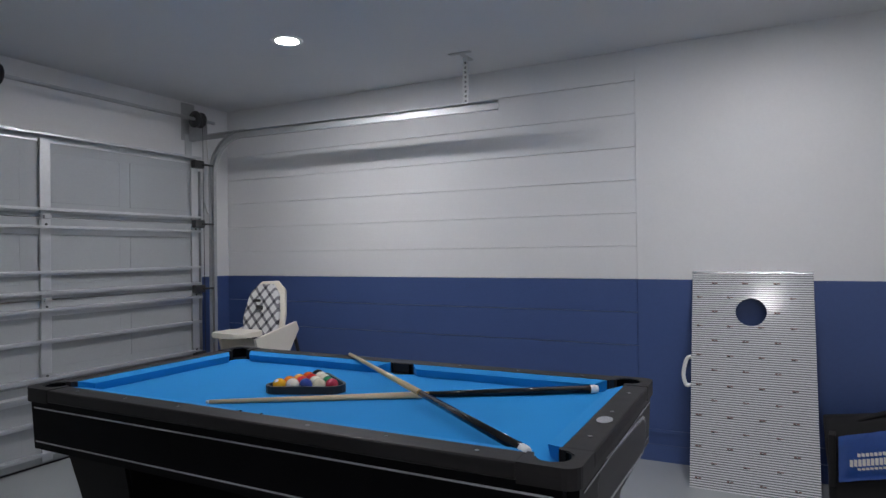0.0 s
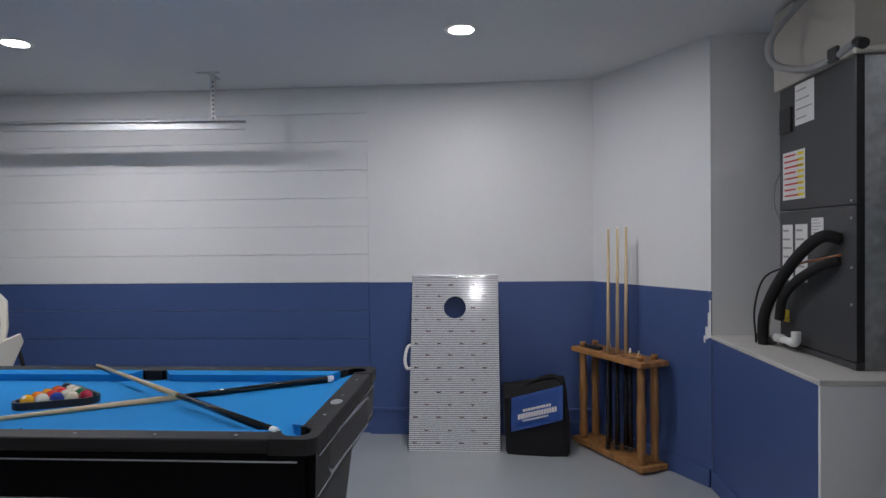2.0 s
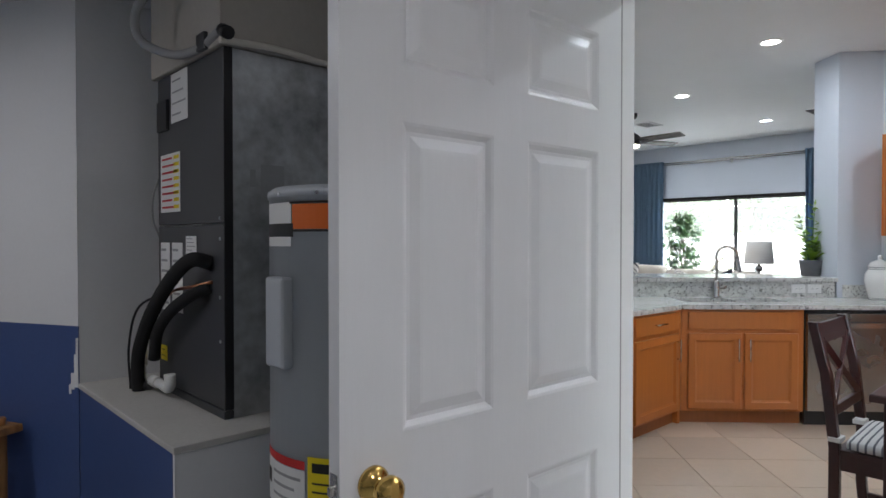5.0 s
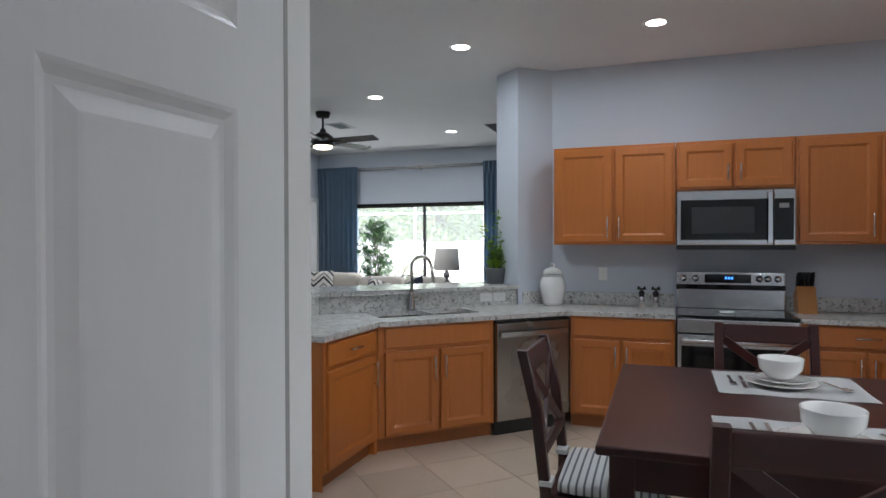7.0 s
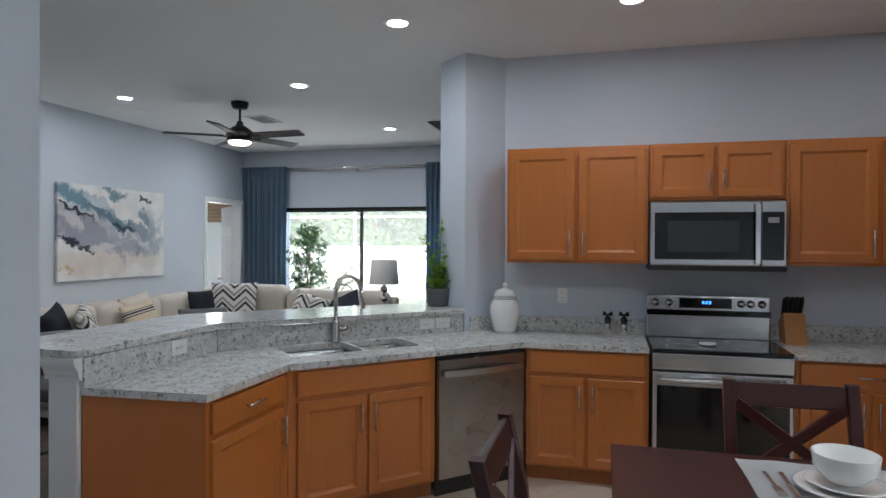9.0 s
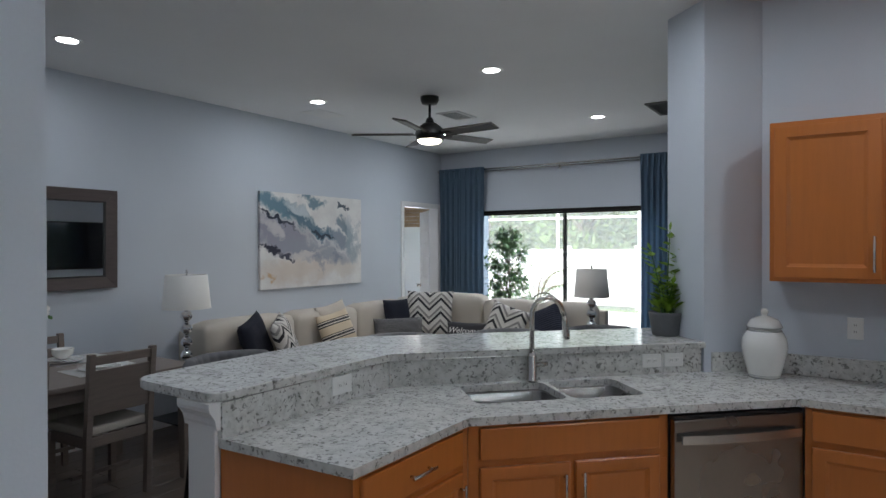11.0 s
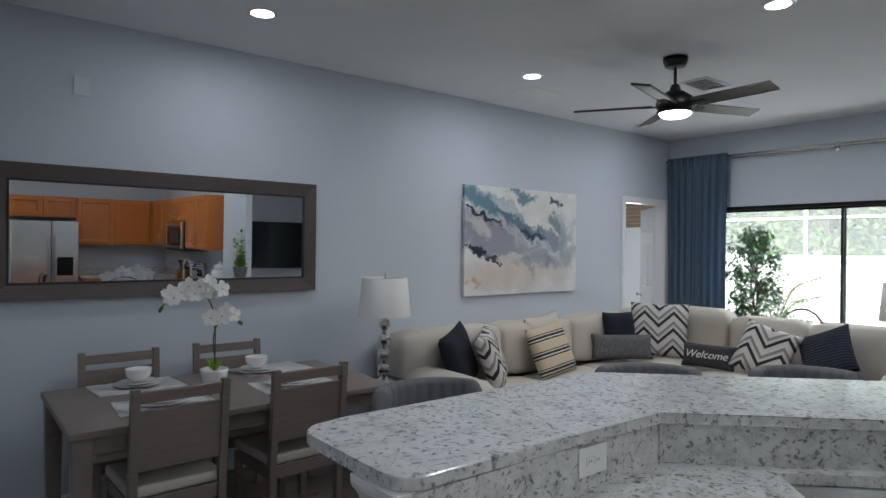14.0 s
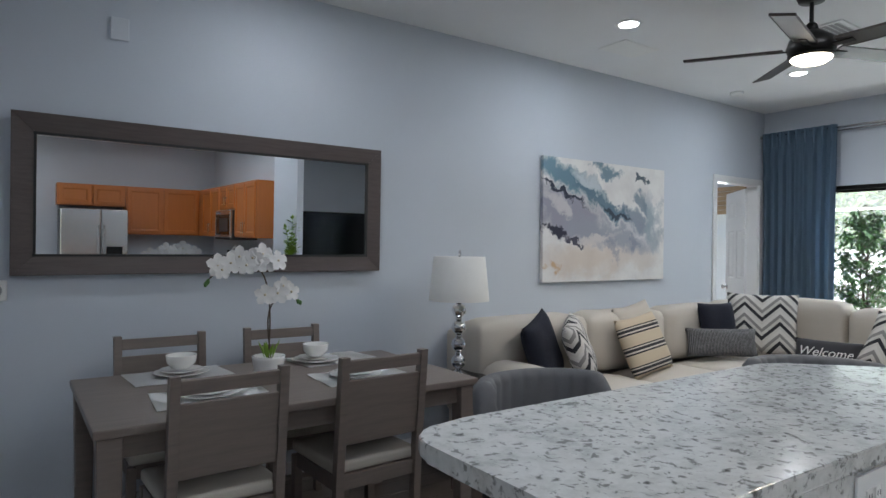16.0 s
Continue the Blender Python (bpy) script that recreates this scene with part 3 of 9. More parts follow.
def base_cabinet(x, y, rz, w, layout, label, depth=0.58, top=0.875):
    """A base cabinet unit whose front face lies on local y = 0, its left front corner at the origin."""
    t = thing("base_cabinet", label, "cabinet", x, y, 0, rz, "kitchen base cabinets")
    part("body", boxes([(0.002, 0.001, 0.10, w - 0.002, depth, top), (0.002, 0.001, top, w - 0.002, 0.02, 0.8835)], 0.002), "maple", t)
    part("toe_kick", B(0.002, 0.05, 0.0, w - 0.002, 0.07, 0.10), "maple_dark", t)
    g = 0.03 if w < 0.9 else 0.05
    if layout == "drawer_door":
        drawer_front(t, g, 0.73, w - g, 0.867, 0, "maple")
        d = panel_door(t, "door", g, 0.12, w - g, 0.70, 0, "maple")
        bar_handle(d, w - g - 0.03, -0.019, 0.575, 0.17)
    elif layout in ("two_doors", "two_doors_drawer"):
        drawer_front(t, g, 0.73, w - g, 0.867, 0, "maple", layout == "two_doors_drawer")
        for k in (0, 1):
            a, b = (g, w / 2 - 0.012) if k == 0 else (w / 2 + 0.012, w - g)
            d = panel_door(t, "door", a, 0.12, b, 0.70, 0, "maple")
            bar_handle(d, b - 0.03 if k == 0 else a + 0.03, -0.019, 0.575, 0.17)
    return t


# front line of the carcasses, 2.5 cm behind the worktop's edge
base_cabinet(5.40, 2.53, 0, 0.69, "drawer_door", "maple base cabinet at the peninsula end, drawer over door", 0.56)
base_cabinet(6.105, 2.52, -45, 0.925, "two_doors", "maple sink cabinet with a false drawer over two doors", 0.55, 0.68)
structure("trim_cabinet_filler", prism(bmesh.new(), [(6.088, 2.532), (6.106, 2.522), (6.13, 2.56), (6.09, 2.58)], 0.10, 0.884), "maple", "maple filler strip between the corner cabinets", "cabinet")
structure("floor_cabinet_filler", prism(bmesh.new(), [(6.09, 2.54), (6.108, 2.53), (6.50, 2.90), (6.40, 3.10), (6.09, 3.10)], 0.0, 0.68), "maple", "maple filler between the corner cabinets", "cabinet")
base_cabinet(7.205, 1.36, -90, 0.785, "two_doors", "maple base cabinet beside the range with two doors", 0.57)
base_cabinet(7.205, -0.255, -90, 0.80, "two_doors_drawer", "maple base cabinet with one drawer over two doors", 0.57)
base_cabinet(6.95, -1.31, 180, 0.62, "drawer_door", "maple base cabinet beside the refrigerator", 0.57)


def corner_cabinet():
    t = thing("corner_base_cabinet", "maple corner base cabinet with angled front", "cabinet", 0, 0, 0)
    part("body", prism(bmesh.new(), [(7.21, -1.06), (6.953, -1.312), (6.953, -1.9), (7.77, -1.9), (7.77, -1.06)], 0.10, 0.875), "maple", t)
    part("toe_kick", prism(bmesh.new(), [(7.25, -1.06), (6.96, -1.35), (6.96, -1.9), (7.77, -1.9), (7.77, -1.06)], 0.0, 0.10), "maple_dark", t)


corner_cabinet()
# peninsula end panel and the half wall under the bar
structure("wall_bar", prism(bmesh.new(), [(5.36, 3.155), (6.362, 3.155), (7.60, 1.917), (7.70, 2.017), (6.415, 3.30), (5.36, 3.30)], 0, 1.052), "house_wall", "painted half wall under the raised bar", "wall")


def bar_end_post():
    bm = boxes([(5.337, 3.148, 0, 5.359, 3.307, 0.95)], 0.003)
    cap = bmesh.new()
    prism(cap, [(5.359, 0.951), (5.359, 1.054), (5.300, 1.054), (5.300, 1.036), (5.304, 1.022), (5.318, 1.008), (5.327, 0.995), (5.329, 0.975), (5.334, 0.962), (5.334, 0.951)][::-1], -3.325, -3.130, 0.002)
    cap.transform(pose(0, 0, 0, 90))
    structure("wall_bar_end_post", bm, "white_paint", "white painted end board under the bar", "trim")
    structure("trim_bar_corbel", cap, "white_paint", "white painted moulded corbel under the bar end", "trim")
    structure("trim_peninsula_panel", prism(bmesh.new(), [(5.399, 2.54), (5.399, 3.146), (5.362, 3.146)], 0.0, 0.884), "maple", "maple end panel of the peninsula", "cabinet")


bar_end_post()


def arc(cx, cy, r, a0, a1, n=5):
    return [(cx + r * math.cos(radians(a0 + (a1 - a0) * k / n)), cy + r * math.sin(radians(a0 + (a1 - a0) * k / n))) for k in range(n + 1)]


def sink_point(u, v):
    """Local sink axes: u along the front, v away from it."""
    cx, cy = 6.745, 2.395
    return cx + (u + v) * S45, cy + (-u + v) * S45


def worktop():
    t = thing("countertop", "polished grey and white speckled granite countertop", "countertop")
    z0, z1 = 0.885, 0.92
    front = [(5.38, 2.51)] + [(6.075, 2.50)] + [(6.735, 1.84), (7.18, 1.375), (7.18, 0.575), (7.795, 0.575), (7.795, 1.64), (7.59, 1.875), (6.347, 3.118 + 0.02), (5.345, 3.138)]
    # cut the outline open at the sink: the slab is drawn as quads round the bowl opening
    bm = bmesh.new()
    outer = [bm.verts.new((x, y, z1)) for x, y in front]
    edges = [bm.edges.new((outer[k], outer[(k + 1) % len(outer)])) for k in range(len(outer))]
    for u0, u1 in ((-0.455, -0.010), (0.010, 0.385)):
        ring = [bm.verts.new((*sink_point(u, v), z1)) for u, v in round_rect(u0, -0.185, u1, 0.175, 0.05)]
        edges += [bm.edges.new((ring[k], ring[(k + 1) % len(ring)])) for k in range(len(ring))]
    bmesh.ops.triangle_fill(bm, use_beauty=True, use_dissolve=False, edges=edges, normal=(0, 0, 1))
    r = bmesh.ops.extrude_face_region(bm, geom=bm.faces[:])
    for v in r["geom"]:
        if isinstance(v, bmesh.types.BMVert):
            v.co.z = z0
    part("slab", bm, "granite", t)
    bm = bmesh.new()
    prism(bm, [(5.35, 3.12), (6.34, 3.12), (6.355, 3.153), (5.35, 3.153)], z1, 1.052)
    prism(bm, [(6.345, 3.12), (7.585, 1.88), (7.605, 1.905), (6.366, 3.152)], z1, 1.052)
    part("backsplash", bm, "granite", t)
    part("backsplash", prism(bmesh.new(), [(7.775, 0.575), (7.797, 0.575), (7.797, 1.625), (7.615, 1.84), (7.60, 1.825), (7.775, 1.62)], z1 + 0.001, 1.03), "granite", t)


worktop()


def worktop_right():
    t = thing("countertop", "polished granite countertop beside the range", "countertop")
    pts = [(7.18, -0.26), (7.18, -0.93)] + arc(6.93, -0.99, 0.25, 0, -88, 6)[1:] + [(6.30, -1.285), (6.30, -1.945), (7.795, -1.945), (7.795, -0.26)]
    part("slab", prism(bmesh.new(), pts[::-1], 0.885, 0.92, 0.004), "granite", t)
    part("backsplash", boxes([(7.775, -1.92, 0.921, 7.797, -0.262, 1.03), (6.30, -1.947, 0.921, 7.774, -1.925, 1.03)], 0.002), "granite", t)


worktop_right()


def bar_top():
    pts = [(5.31, 3.20)] + arc(5.38, 3.19, 0.07, 180, 270, 4)[1:] + [(6.325, 3.105), (7.575, 1.855), (7.81, 2.112), (7.86, 2.12), (8.04, 2.27), (6.70, 3.625)] + arc(6.60, 3.585, 0.08, 45, 90, 2)[1:] + [(5.47, 3.665)] + arc(5.41, 3.56, 0.10, 90, 180, 5)[1:]
    t = thing("breakfast_bar", "raised speckled granite breakfast bar with rounded edge", "countertop")
    part("slab", prism(bmesh.new(), pts, 1.055, 1.09, 0.008, 3), "granite", t)


bar_top()


def sink():
    t = thing("kitchen_sink", "double-bowl stainless steel undermount sink", "sink")
    for u0, u1 in ((-0.46, -0.006), (0.006, 0.39)):
        bm = bmesh.new()
        rings = []
        for inset, z, r in ((-0.015, 0.884, 0.06), (0.0, 0.884, 0.055), (0.004, 0.872, 0.05), (0.012, 0.72, 0.05), (0.04, 0.70, 0.04)):
            rings.append([bm.verts.new((*sink_point(u, v), z)) for u, v in round_rect(u0 + inset, -0.19 + inset, u1 - inset, 0.18 - inset, r)])
        for a, b in zip(rings, rings[1:]):
            for k in range(len(a)):
                f = bm.faces.new((a[k], a[(k + 1) % len(a)], b[(k + 1) % len(a)], b[k]))
                f.smooth = True
        bm.faces.new(rings[-1])
        bowl = part("bowl", bm, "sink_steel", t)
        x, y = sink_point((u0 + u1) / 2, 0)
        part("drain", L([(0.045, 0.701), (0.045, 0.705), (0.03, 0.703), (0.01, 0.703)], 20, Matrix.Translation((x, y, 0))), "chrome", bowl)
    part("divider", boxes([(-0.006, -0.17, 0.80, 0.006, 0.16, 0.868)], 0.004), "sink_steel", t).matrix_basis = Matrix.Translation((*sink_point(0, 0), 0)) @ pose(0, 0, 0, 0, 0, -45)


sink()


def faucet():
    t = thing("faucet", "brushed nickel pull-down gooseneck kitchen faucet", "faucet", 6.84, 2.57, 0.921, 45)
    part("base", L([(0.031, 0), (0.031, 0.012), (0.026, 0.02), (0.025, 0.13), (0.017, 0.15)], 20), "nickel", t)
    pts = [(0, 0, 0.14), (0, 0, 0.35)] + [(0, -0.085 + 0.085 * math.cos(radians(a)), 0.35 + 0.085 * math.sin(radians(a))) for a in range(15, 166, 15)] + [(0, -0.178, 0.34)]
    part("neck", tube(bmesh.new(), pts, 0.0135, 14), "nickel", t)
    part("spray_head", tube(bmesh.new(), [(0, -0.178, 0.345), (0, -0.183, 0.30), (0, -0.192, 0.235), (0, -0.195, 0.215)], 0.015, 14, [0.012, 0.016, 0.019, 0.017]), "nickel", t)
    part("lever", tube(bmesh.new(), [(0, -0.015, 0.085), (0, -0.06, 0.085), (0, -0.085, 0.09)], 0.014, 12, [0.013, 0.016, 0.012]), "nickel", t)


faucet()


def dishwasher():
    t = thing("dishwasher", "stainless steel built-in dishwasher with bar handle", "dishwasher", 6.748, 1.852, 0, -45)
    w = 0.665
    part("body", B(0.005, 0.02, 0.10, w, 0.55, 0.875), "dark_steel", t)
    part("door_panel", B(0.004, -0.022, 0.115, w + 0.004, 0.018, 0.855, bev=0.008), "sink_steel", t)
    # black strip paints the shaded gap between door and worktop
    part("top_gap_strip", B(0.004, -0.018, 0.857, w + 0.004, 0.018, 0.872, bev=0.003), "black_plastic", t, "thin black strip standing for the dark gap above the door")
    bm = bmesh.new()
    n = 10
    for k in range(n):
        u0, u1 = k / n, (k + 1) / n
        bow = [0.022 * math.sin(math.pi * u) for u in (u0, u1)]
        v = [bm.verts.new((0.03 + (w - 0.06) * u, -0.048 - b + d, z)) for u, b in ((u0, bow[0]), (u1, bow[1])) for d, z in ((0, 0.752), (0, 0.79), (0.01, 0.79), (0.01, 0.752))]
        for q in ((0, 1, 5, 4), (1, 2, 6, 5), (2, 3, 7, 6), (3, 0, 4, 7)):
            bm.faces.new([v[i] for i in q])
    for xx in (0.06, w - 0.06):
        tube(bm, [(xx, -0.050, 0.772), (xx, -0.01, 0.772)], 0.010, 8)
    bmesh.ops.remove_doubles(bm, verts=bm.verts[:], dist=1e-5)
    part("handle", bm, "stainless", t)
    part("kick_plate", B(0.008, 0.03, 0.0, w - 0.005, 0.045, 0.11), "black_plastic", t, "black kick plate")
    part("badge", B(0.05, -0.0195, 0.835, 0.12, -0.0185, 0.845), "print_grey", t)


dishwasher()


def kitchen_range():
    t = thing("kitchen_range", "stainless steel electric range with black glass oven door", "range", 7.17, 0.565, 0, -90)
    w = 0.81
    part("body", B(0.004, 0.0, 0.03, w - 0.004, 0.60, 0.90, bev=0.004), "dark_steel", t)
    part("cooktop", B(0.002, -0.03, 0.902, w - 0.002, 0.56, 0.925, bev=0.006), "black_gloss", t, "black glass cooktop")
    part("front_panel", B(0.004, -0.045, 0.80, w - 0.004, -0.001, 0.90, bev=0.006), "stainless", t)
    d = part("oven_door", B(0.006, -0.04, 0.22, w - 0.006, -0.001, 0.785, bev=0.006), "stainless", t)
    part("glass_panel", B(0.03, -0.046, 0.25, w - 0.03, -0.041, 0.70, bev=0.002), "black_gloss", d, "black oven glass")
    bm = tube(bmesh.new(), [(0.04, -0.09, 0.745), (w - 0.04, -0.09, 0.745)], 0.014, 12)
    for xx in (0.07, w - 0.07):
        tube(bm, [(xx, -0.09, 0.745), (xx, -0.035, 0.745)], 0.012, 8)
    part("handle", bm, "stainless", d)
    part("storage_drawer", B(0.006, -0.035, 0.05, w - 0.006, -0.001, 0.21, bev=0.006), "stainless", t)
    part("backguard", B(0.004, 0.52, 0.92, w - 0.004, 0.60, 1.22, bev=0.01), "stainless", t)
    part("backguard_strip", B(0.004, 0.515, 1.08, w - 0.004, 0.5185, 1.12), "black_gloss", t, "black band")
    part("display", B(0.22, 0.512, 1.135, 0.56, 0.5185, 1.205, bev=0.002), "black_gloss", t, "black display panel")
    part("clock", boxes([(0.37 + 0.022 * k, 0.5105, 1.165, 0.384 + 0.022 * k, 0.5118, 1.185) for k in range(3)]), "clock_blue", t, "glowing blue clock digits")
    for xx in (0.06, 0.15, 0.62, 0.68, 0.75):
        part("knob", L([(0.026, 0), (0.026, 0.008), (0.02, 0.012), (0.018, 0.03), (0.006, 0.032)], 18, pose(xx, 0.519, 1.17, 90)), "stainless", t)
    for xx, yy, r in ((0.2, 0.12, 0.10), (0.6, 0.12, 0.085), (0.2, 0.38, 0.075), (0.6, 0.38, 0.1)):
        bm = bmesh.new()
        lathe(bm, [(r, 0.9253), (r + 0.004, 0.9256)], 36, Matrix.Translation((xx, yy, 0)), caps=False)
        part("burner_ring", bm, "print_grey", t)
    part("spoon_rest", L([(0.02, 0.926), (0.05, 0.929), (0.055, 0.94), (0.05, 0.937), (0.015, 0.932)], 20, Matrix.Translation((0.36, 0.2, 0))), "white_ceramic", t)


kitchen_range()


def wall_cabinet(x, y, rz, z0, z1, widths, label, depth=0.31, hinge=None, handles=True):
    t = thing("wall_cabinet", label, "cabinet", x, y, 0, rz, "kitchen wall cabinets")
    w = sum(widths)
    part("body", B(0.001, 0.001, z0, w - 0.001, depth, z1, bev=0.002), "maple", t)
    a = 0
    n = len(widths)
    for k, ww in enumerate(widths):
        g = 0.022
        d = panel_door(t, "door", a + (g if k == 0 else 0.014), z0 + 0.02, a + ww - (g if k == n - 1 else 0.014), z1 - 0.025, 0, "maple", 0.058)
        if handles:
            hx = a + ww - 0.045 if k % 2 == 0 else a + 0.045
            bar_handle(d, hx, -0.019, z0 + 0.14 if z1 - z0 > 0.5 else z0 + 0.13, 0.17 if z1 - z0 > 0.5 else 0.13)
        a += ww
    return t


wall_cabinet(7.453, 1.53, -90, 1.445, 2.25, (0.485, 0.475), "maple wall cabinet with two panelled doors", 0.345)
wall_cabinet(7.453, 0.567, -90, 1.87, 2.25, (0.415, 0.415), "short maple wall cabinet over the microwave", 0.345)
wall_cabinet(7.453, -0.266, -90, 1.445, 2.25, (0.53, 0.53), "maple wall cabinet with two panelled doors beside the microwave", 0.345)
wall_cabinet(7.453, -1.60, 180, 1.445, 2.25, (0.60, 0.58), "maple wall cabinet with two doors on the refrigerator wall", 0.345, handles=False)
wall_cabinet(6.27, -1.60, 180, 1.90, 2.25, (0.49, 0.49), "short maple wall cabinet over the refrigerator", 0.345, handles=False)
single("cabinet_filler", B(7.454, -1.946, 1.445, 7.797, -1.33, 2.25), "maple", "maple filler block in the wall cabinet corner", "cabinet")


def microwave():
    t = thing("microwave", "stainless steel over-range microwave oven", "microwave", 7.385, 0.565, 1.405, -90)
    w, h = 0.825, 0.452
    part("body", B(0.003, 0.03, 0.0, w - 0.003, 0.41, h, bev=0.004), "dark_steel", t)
    d = part("door", B(0.003, -0.01, 0.035, 0.672, 0.028, h, bev=0.008), "stainless", t)
    part("window", B(0.03, -0.014, 0.075, 0.668, -0.009, h - 0.07, bev=0.003), "black_gloss", d, "dark glass window")
    part("inner_window", B(0.11, -0.0155, 0.125, 0.545, -0.0142, h - 0.125), "dark_steel", d, "perforated grey screen")
    bm = bmesh.new()
    for x0, x1, y0, y1, z0, z1 in ((0.632, 0.664, -0.052, -0.040, 0.05, h - 0.02), (0.638, 0.658, -0.042, -0.012, 0.06, 0.09), (0.638, 0.658, -0.042, -0.012, h - 0.06, h - 0.03)):
        box(bm, x0, y0, z0, x1, y1, z1, bev=0.004)
    part("handle", bm, "chrome", d, "flat chrome handle")
    part("control_panel", B(0.675, -0.01, 0.035, w - 0.003, 0.028, h, bev=0.008), "stainless", t)
    part("keypad", B(0.678, -0.014, 0.075, w - 0.02, -0.009, h - 0.07, bev=0.003), "black_gloss", t, "black control keypad")
    part("display", B(0.71, -0.0153, h - 0.14, w - 0.05, -0.0142, h - 0.105), "print_grey", t)
    part("vent_base", B(0.003, -0.005, 0.002, w - 0.003, 0.028, 0.032), "black_plastic", t, "black vent strip")


microwave()


def refrigerator():
    t = thing("refrigerator", "stainless steel side-by-side refrigerator with ice dispenser", "refrigerator", 6.25, -1.19, 0, 180)
    w = 0.93
    part("body", B(0.0, 0.0, 0.02, w, 0.72, 1.84, bev=0.01), "dark_steel", t)
    a = part("door", B(0.003, -0.065, 0.06, 0.38, -0.003, 1.835, bev=0.012), "stainless", t)
    b = part("door", B(0.388, -0.065, 0.06, w - 0.003, -0.003, 1.835, bev=0.012), "stainless", t)
    part("dispenser", B(0.08, -0.072, 0.95, 0.31, -0.064, 1.25, bev=0.004), "black_gloss", a, "black ice dispenser")
    for p, xx in ((a, 0.345), (b, 0.425)):
        part("handle", tube(bmesh.new(), smooth_path([(xx, -0.07, 0.5), (xx, -0.11, 0.55), (xx, -0.11, 1.5), (xx, -0.07, 1.55)], 4), 0.012, 10), "stainless", p)


refrigerator()


def outlet(x, y, z, rz, w, h, n, label):
    t = thing("wall_outlet", label, "outlet", x, y, z, rz)
    part("plate", B(-w / 2, -0.006, -h / 2, w / 2, 0, h / 2, bev=0.003), "white_plastic", t)
    for k in range(n):
        cx = (k - (n - 1) / 2) * 0.036 if w > h else 0
        cz = 0 if w > h else (k - (n - 1) / 2) * 0.036
        s = part("socket", B(cx - 0.013, -0.009, cz - 0.013, cx + 0.013, -0.006, cz + 0.013, bev=0.003), "white_plastic", t)
        part("slots", boxes([(cx - 0.006, -0.0095, cz - 0.004, cx - 0.004, -0.009, cz + 0.005), (cx + 0.004, -0.0095, cz - 0.004, cx + 0.006, -0.009, cz + 0.005)]), "print_black", s)


outlet(5.99, 3.119, 1.0, 0, 0.128, 0.084, 2, "white double outlet plate on the granite backsplash")
outlet(7.365, 2.098, 0.995, -45, 0.115, 0.073, 2, "white double outlet plate on the granite backsplash")
outlet(7.46, 2.003, 0.995, -45, 0.115, 0.073, 2, "white double outlet plate on the granite backsplash")
outlet(7.799, 1.16, 1.19, -90, 0.072, 0.115, 2, "white duplex outlet on the kitchen wall")

# ---- garage things ----


def garage_door():
    t = tagged(thing("door_garage", "white steel sectional garage door with galvanised struts, closed", "garage door", -3.12, 0, GF), kind="structure")
    y0, y1 = -1.22, 3.665
    zs = (0.012, 0.50, 1.01, 1.515, 2.015)
    for a, b in zip(zs, zs[1:]):
        s = part("section", B(-0.045, y0, a, 0, y1, b - 0.004, bev=0.004), "garage_panel", t)
        for k in range(4):
            ya, yb = y0 + 0.10 + k * 1.215, y0 + 0.10 + k * 1.215 + 1.06
            for c0, c1 in ((ya, (ya + yb) / 2 - 0.04), ((ya + yb) / 2 + 0.04, yb)):
                part("raised_panel", B(0.0005, c0, a + 0.09, 0.003, c1, b - 0.10, bev=0.002, seg=1), "garage_panel", s)
    for zc in (0.07, 0.26, 0.42, 0.525, 0.75, 0.93, 1.045, 1.17, 1.435, 1.555, 2.0):
        big = zc in (2.0, 1.435, 0.93, 0.42)
        h = 0.026 if big else 0.015
        d = 0.066 if big else 0.05
        part("strut", boxes([(0.001, y0, zc + h - 0.005, d, y1, zc + h), (d - 0.004, y0, zc + h - 0.018, d, y1, zc + h - 0.0045), (0.001, y0, zc - h, 0.006, y1, zc + h - 0.0045)], 0.001), "strut_paint", t)
    for yc in (y1 - 0.03, 2.51, 1.25, 0.0, y0 + 0.03):
        for a, b in zip(zs, zs[1:]):
            part("stile", B(0.0075, yc - 0.032, a + 0.015, 0.022, yc + 0.032, b - 0.02, bev=0.003), "strut_paint", t)
        for zc in zs[1:-1]:
            h = part("hinge", boxes([(0.022, yc - 0.03, zc - 0.06, 0.026, yc + 0.03, zc + 0.06), (0.026, yc - 0.022, zc - 0.012, 0.05, yc + 0.022, zc + 0.012)], 0.004), "track_steel", t)
            for dz in (-0.045, 0.045):
                part("bolt", L([(0.008, 0), (0.008, 0.005), (0.004, 0.006)], 8, pose(0.026, yc, zc + dz, 0, 90)), "dark_steel", h)
    part("bottom_seal", B(-0.035, y0, 0.0, 0.0, y1, 0.012), "black_plastic", t)


garage_door()


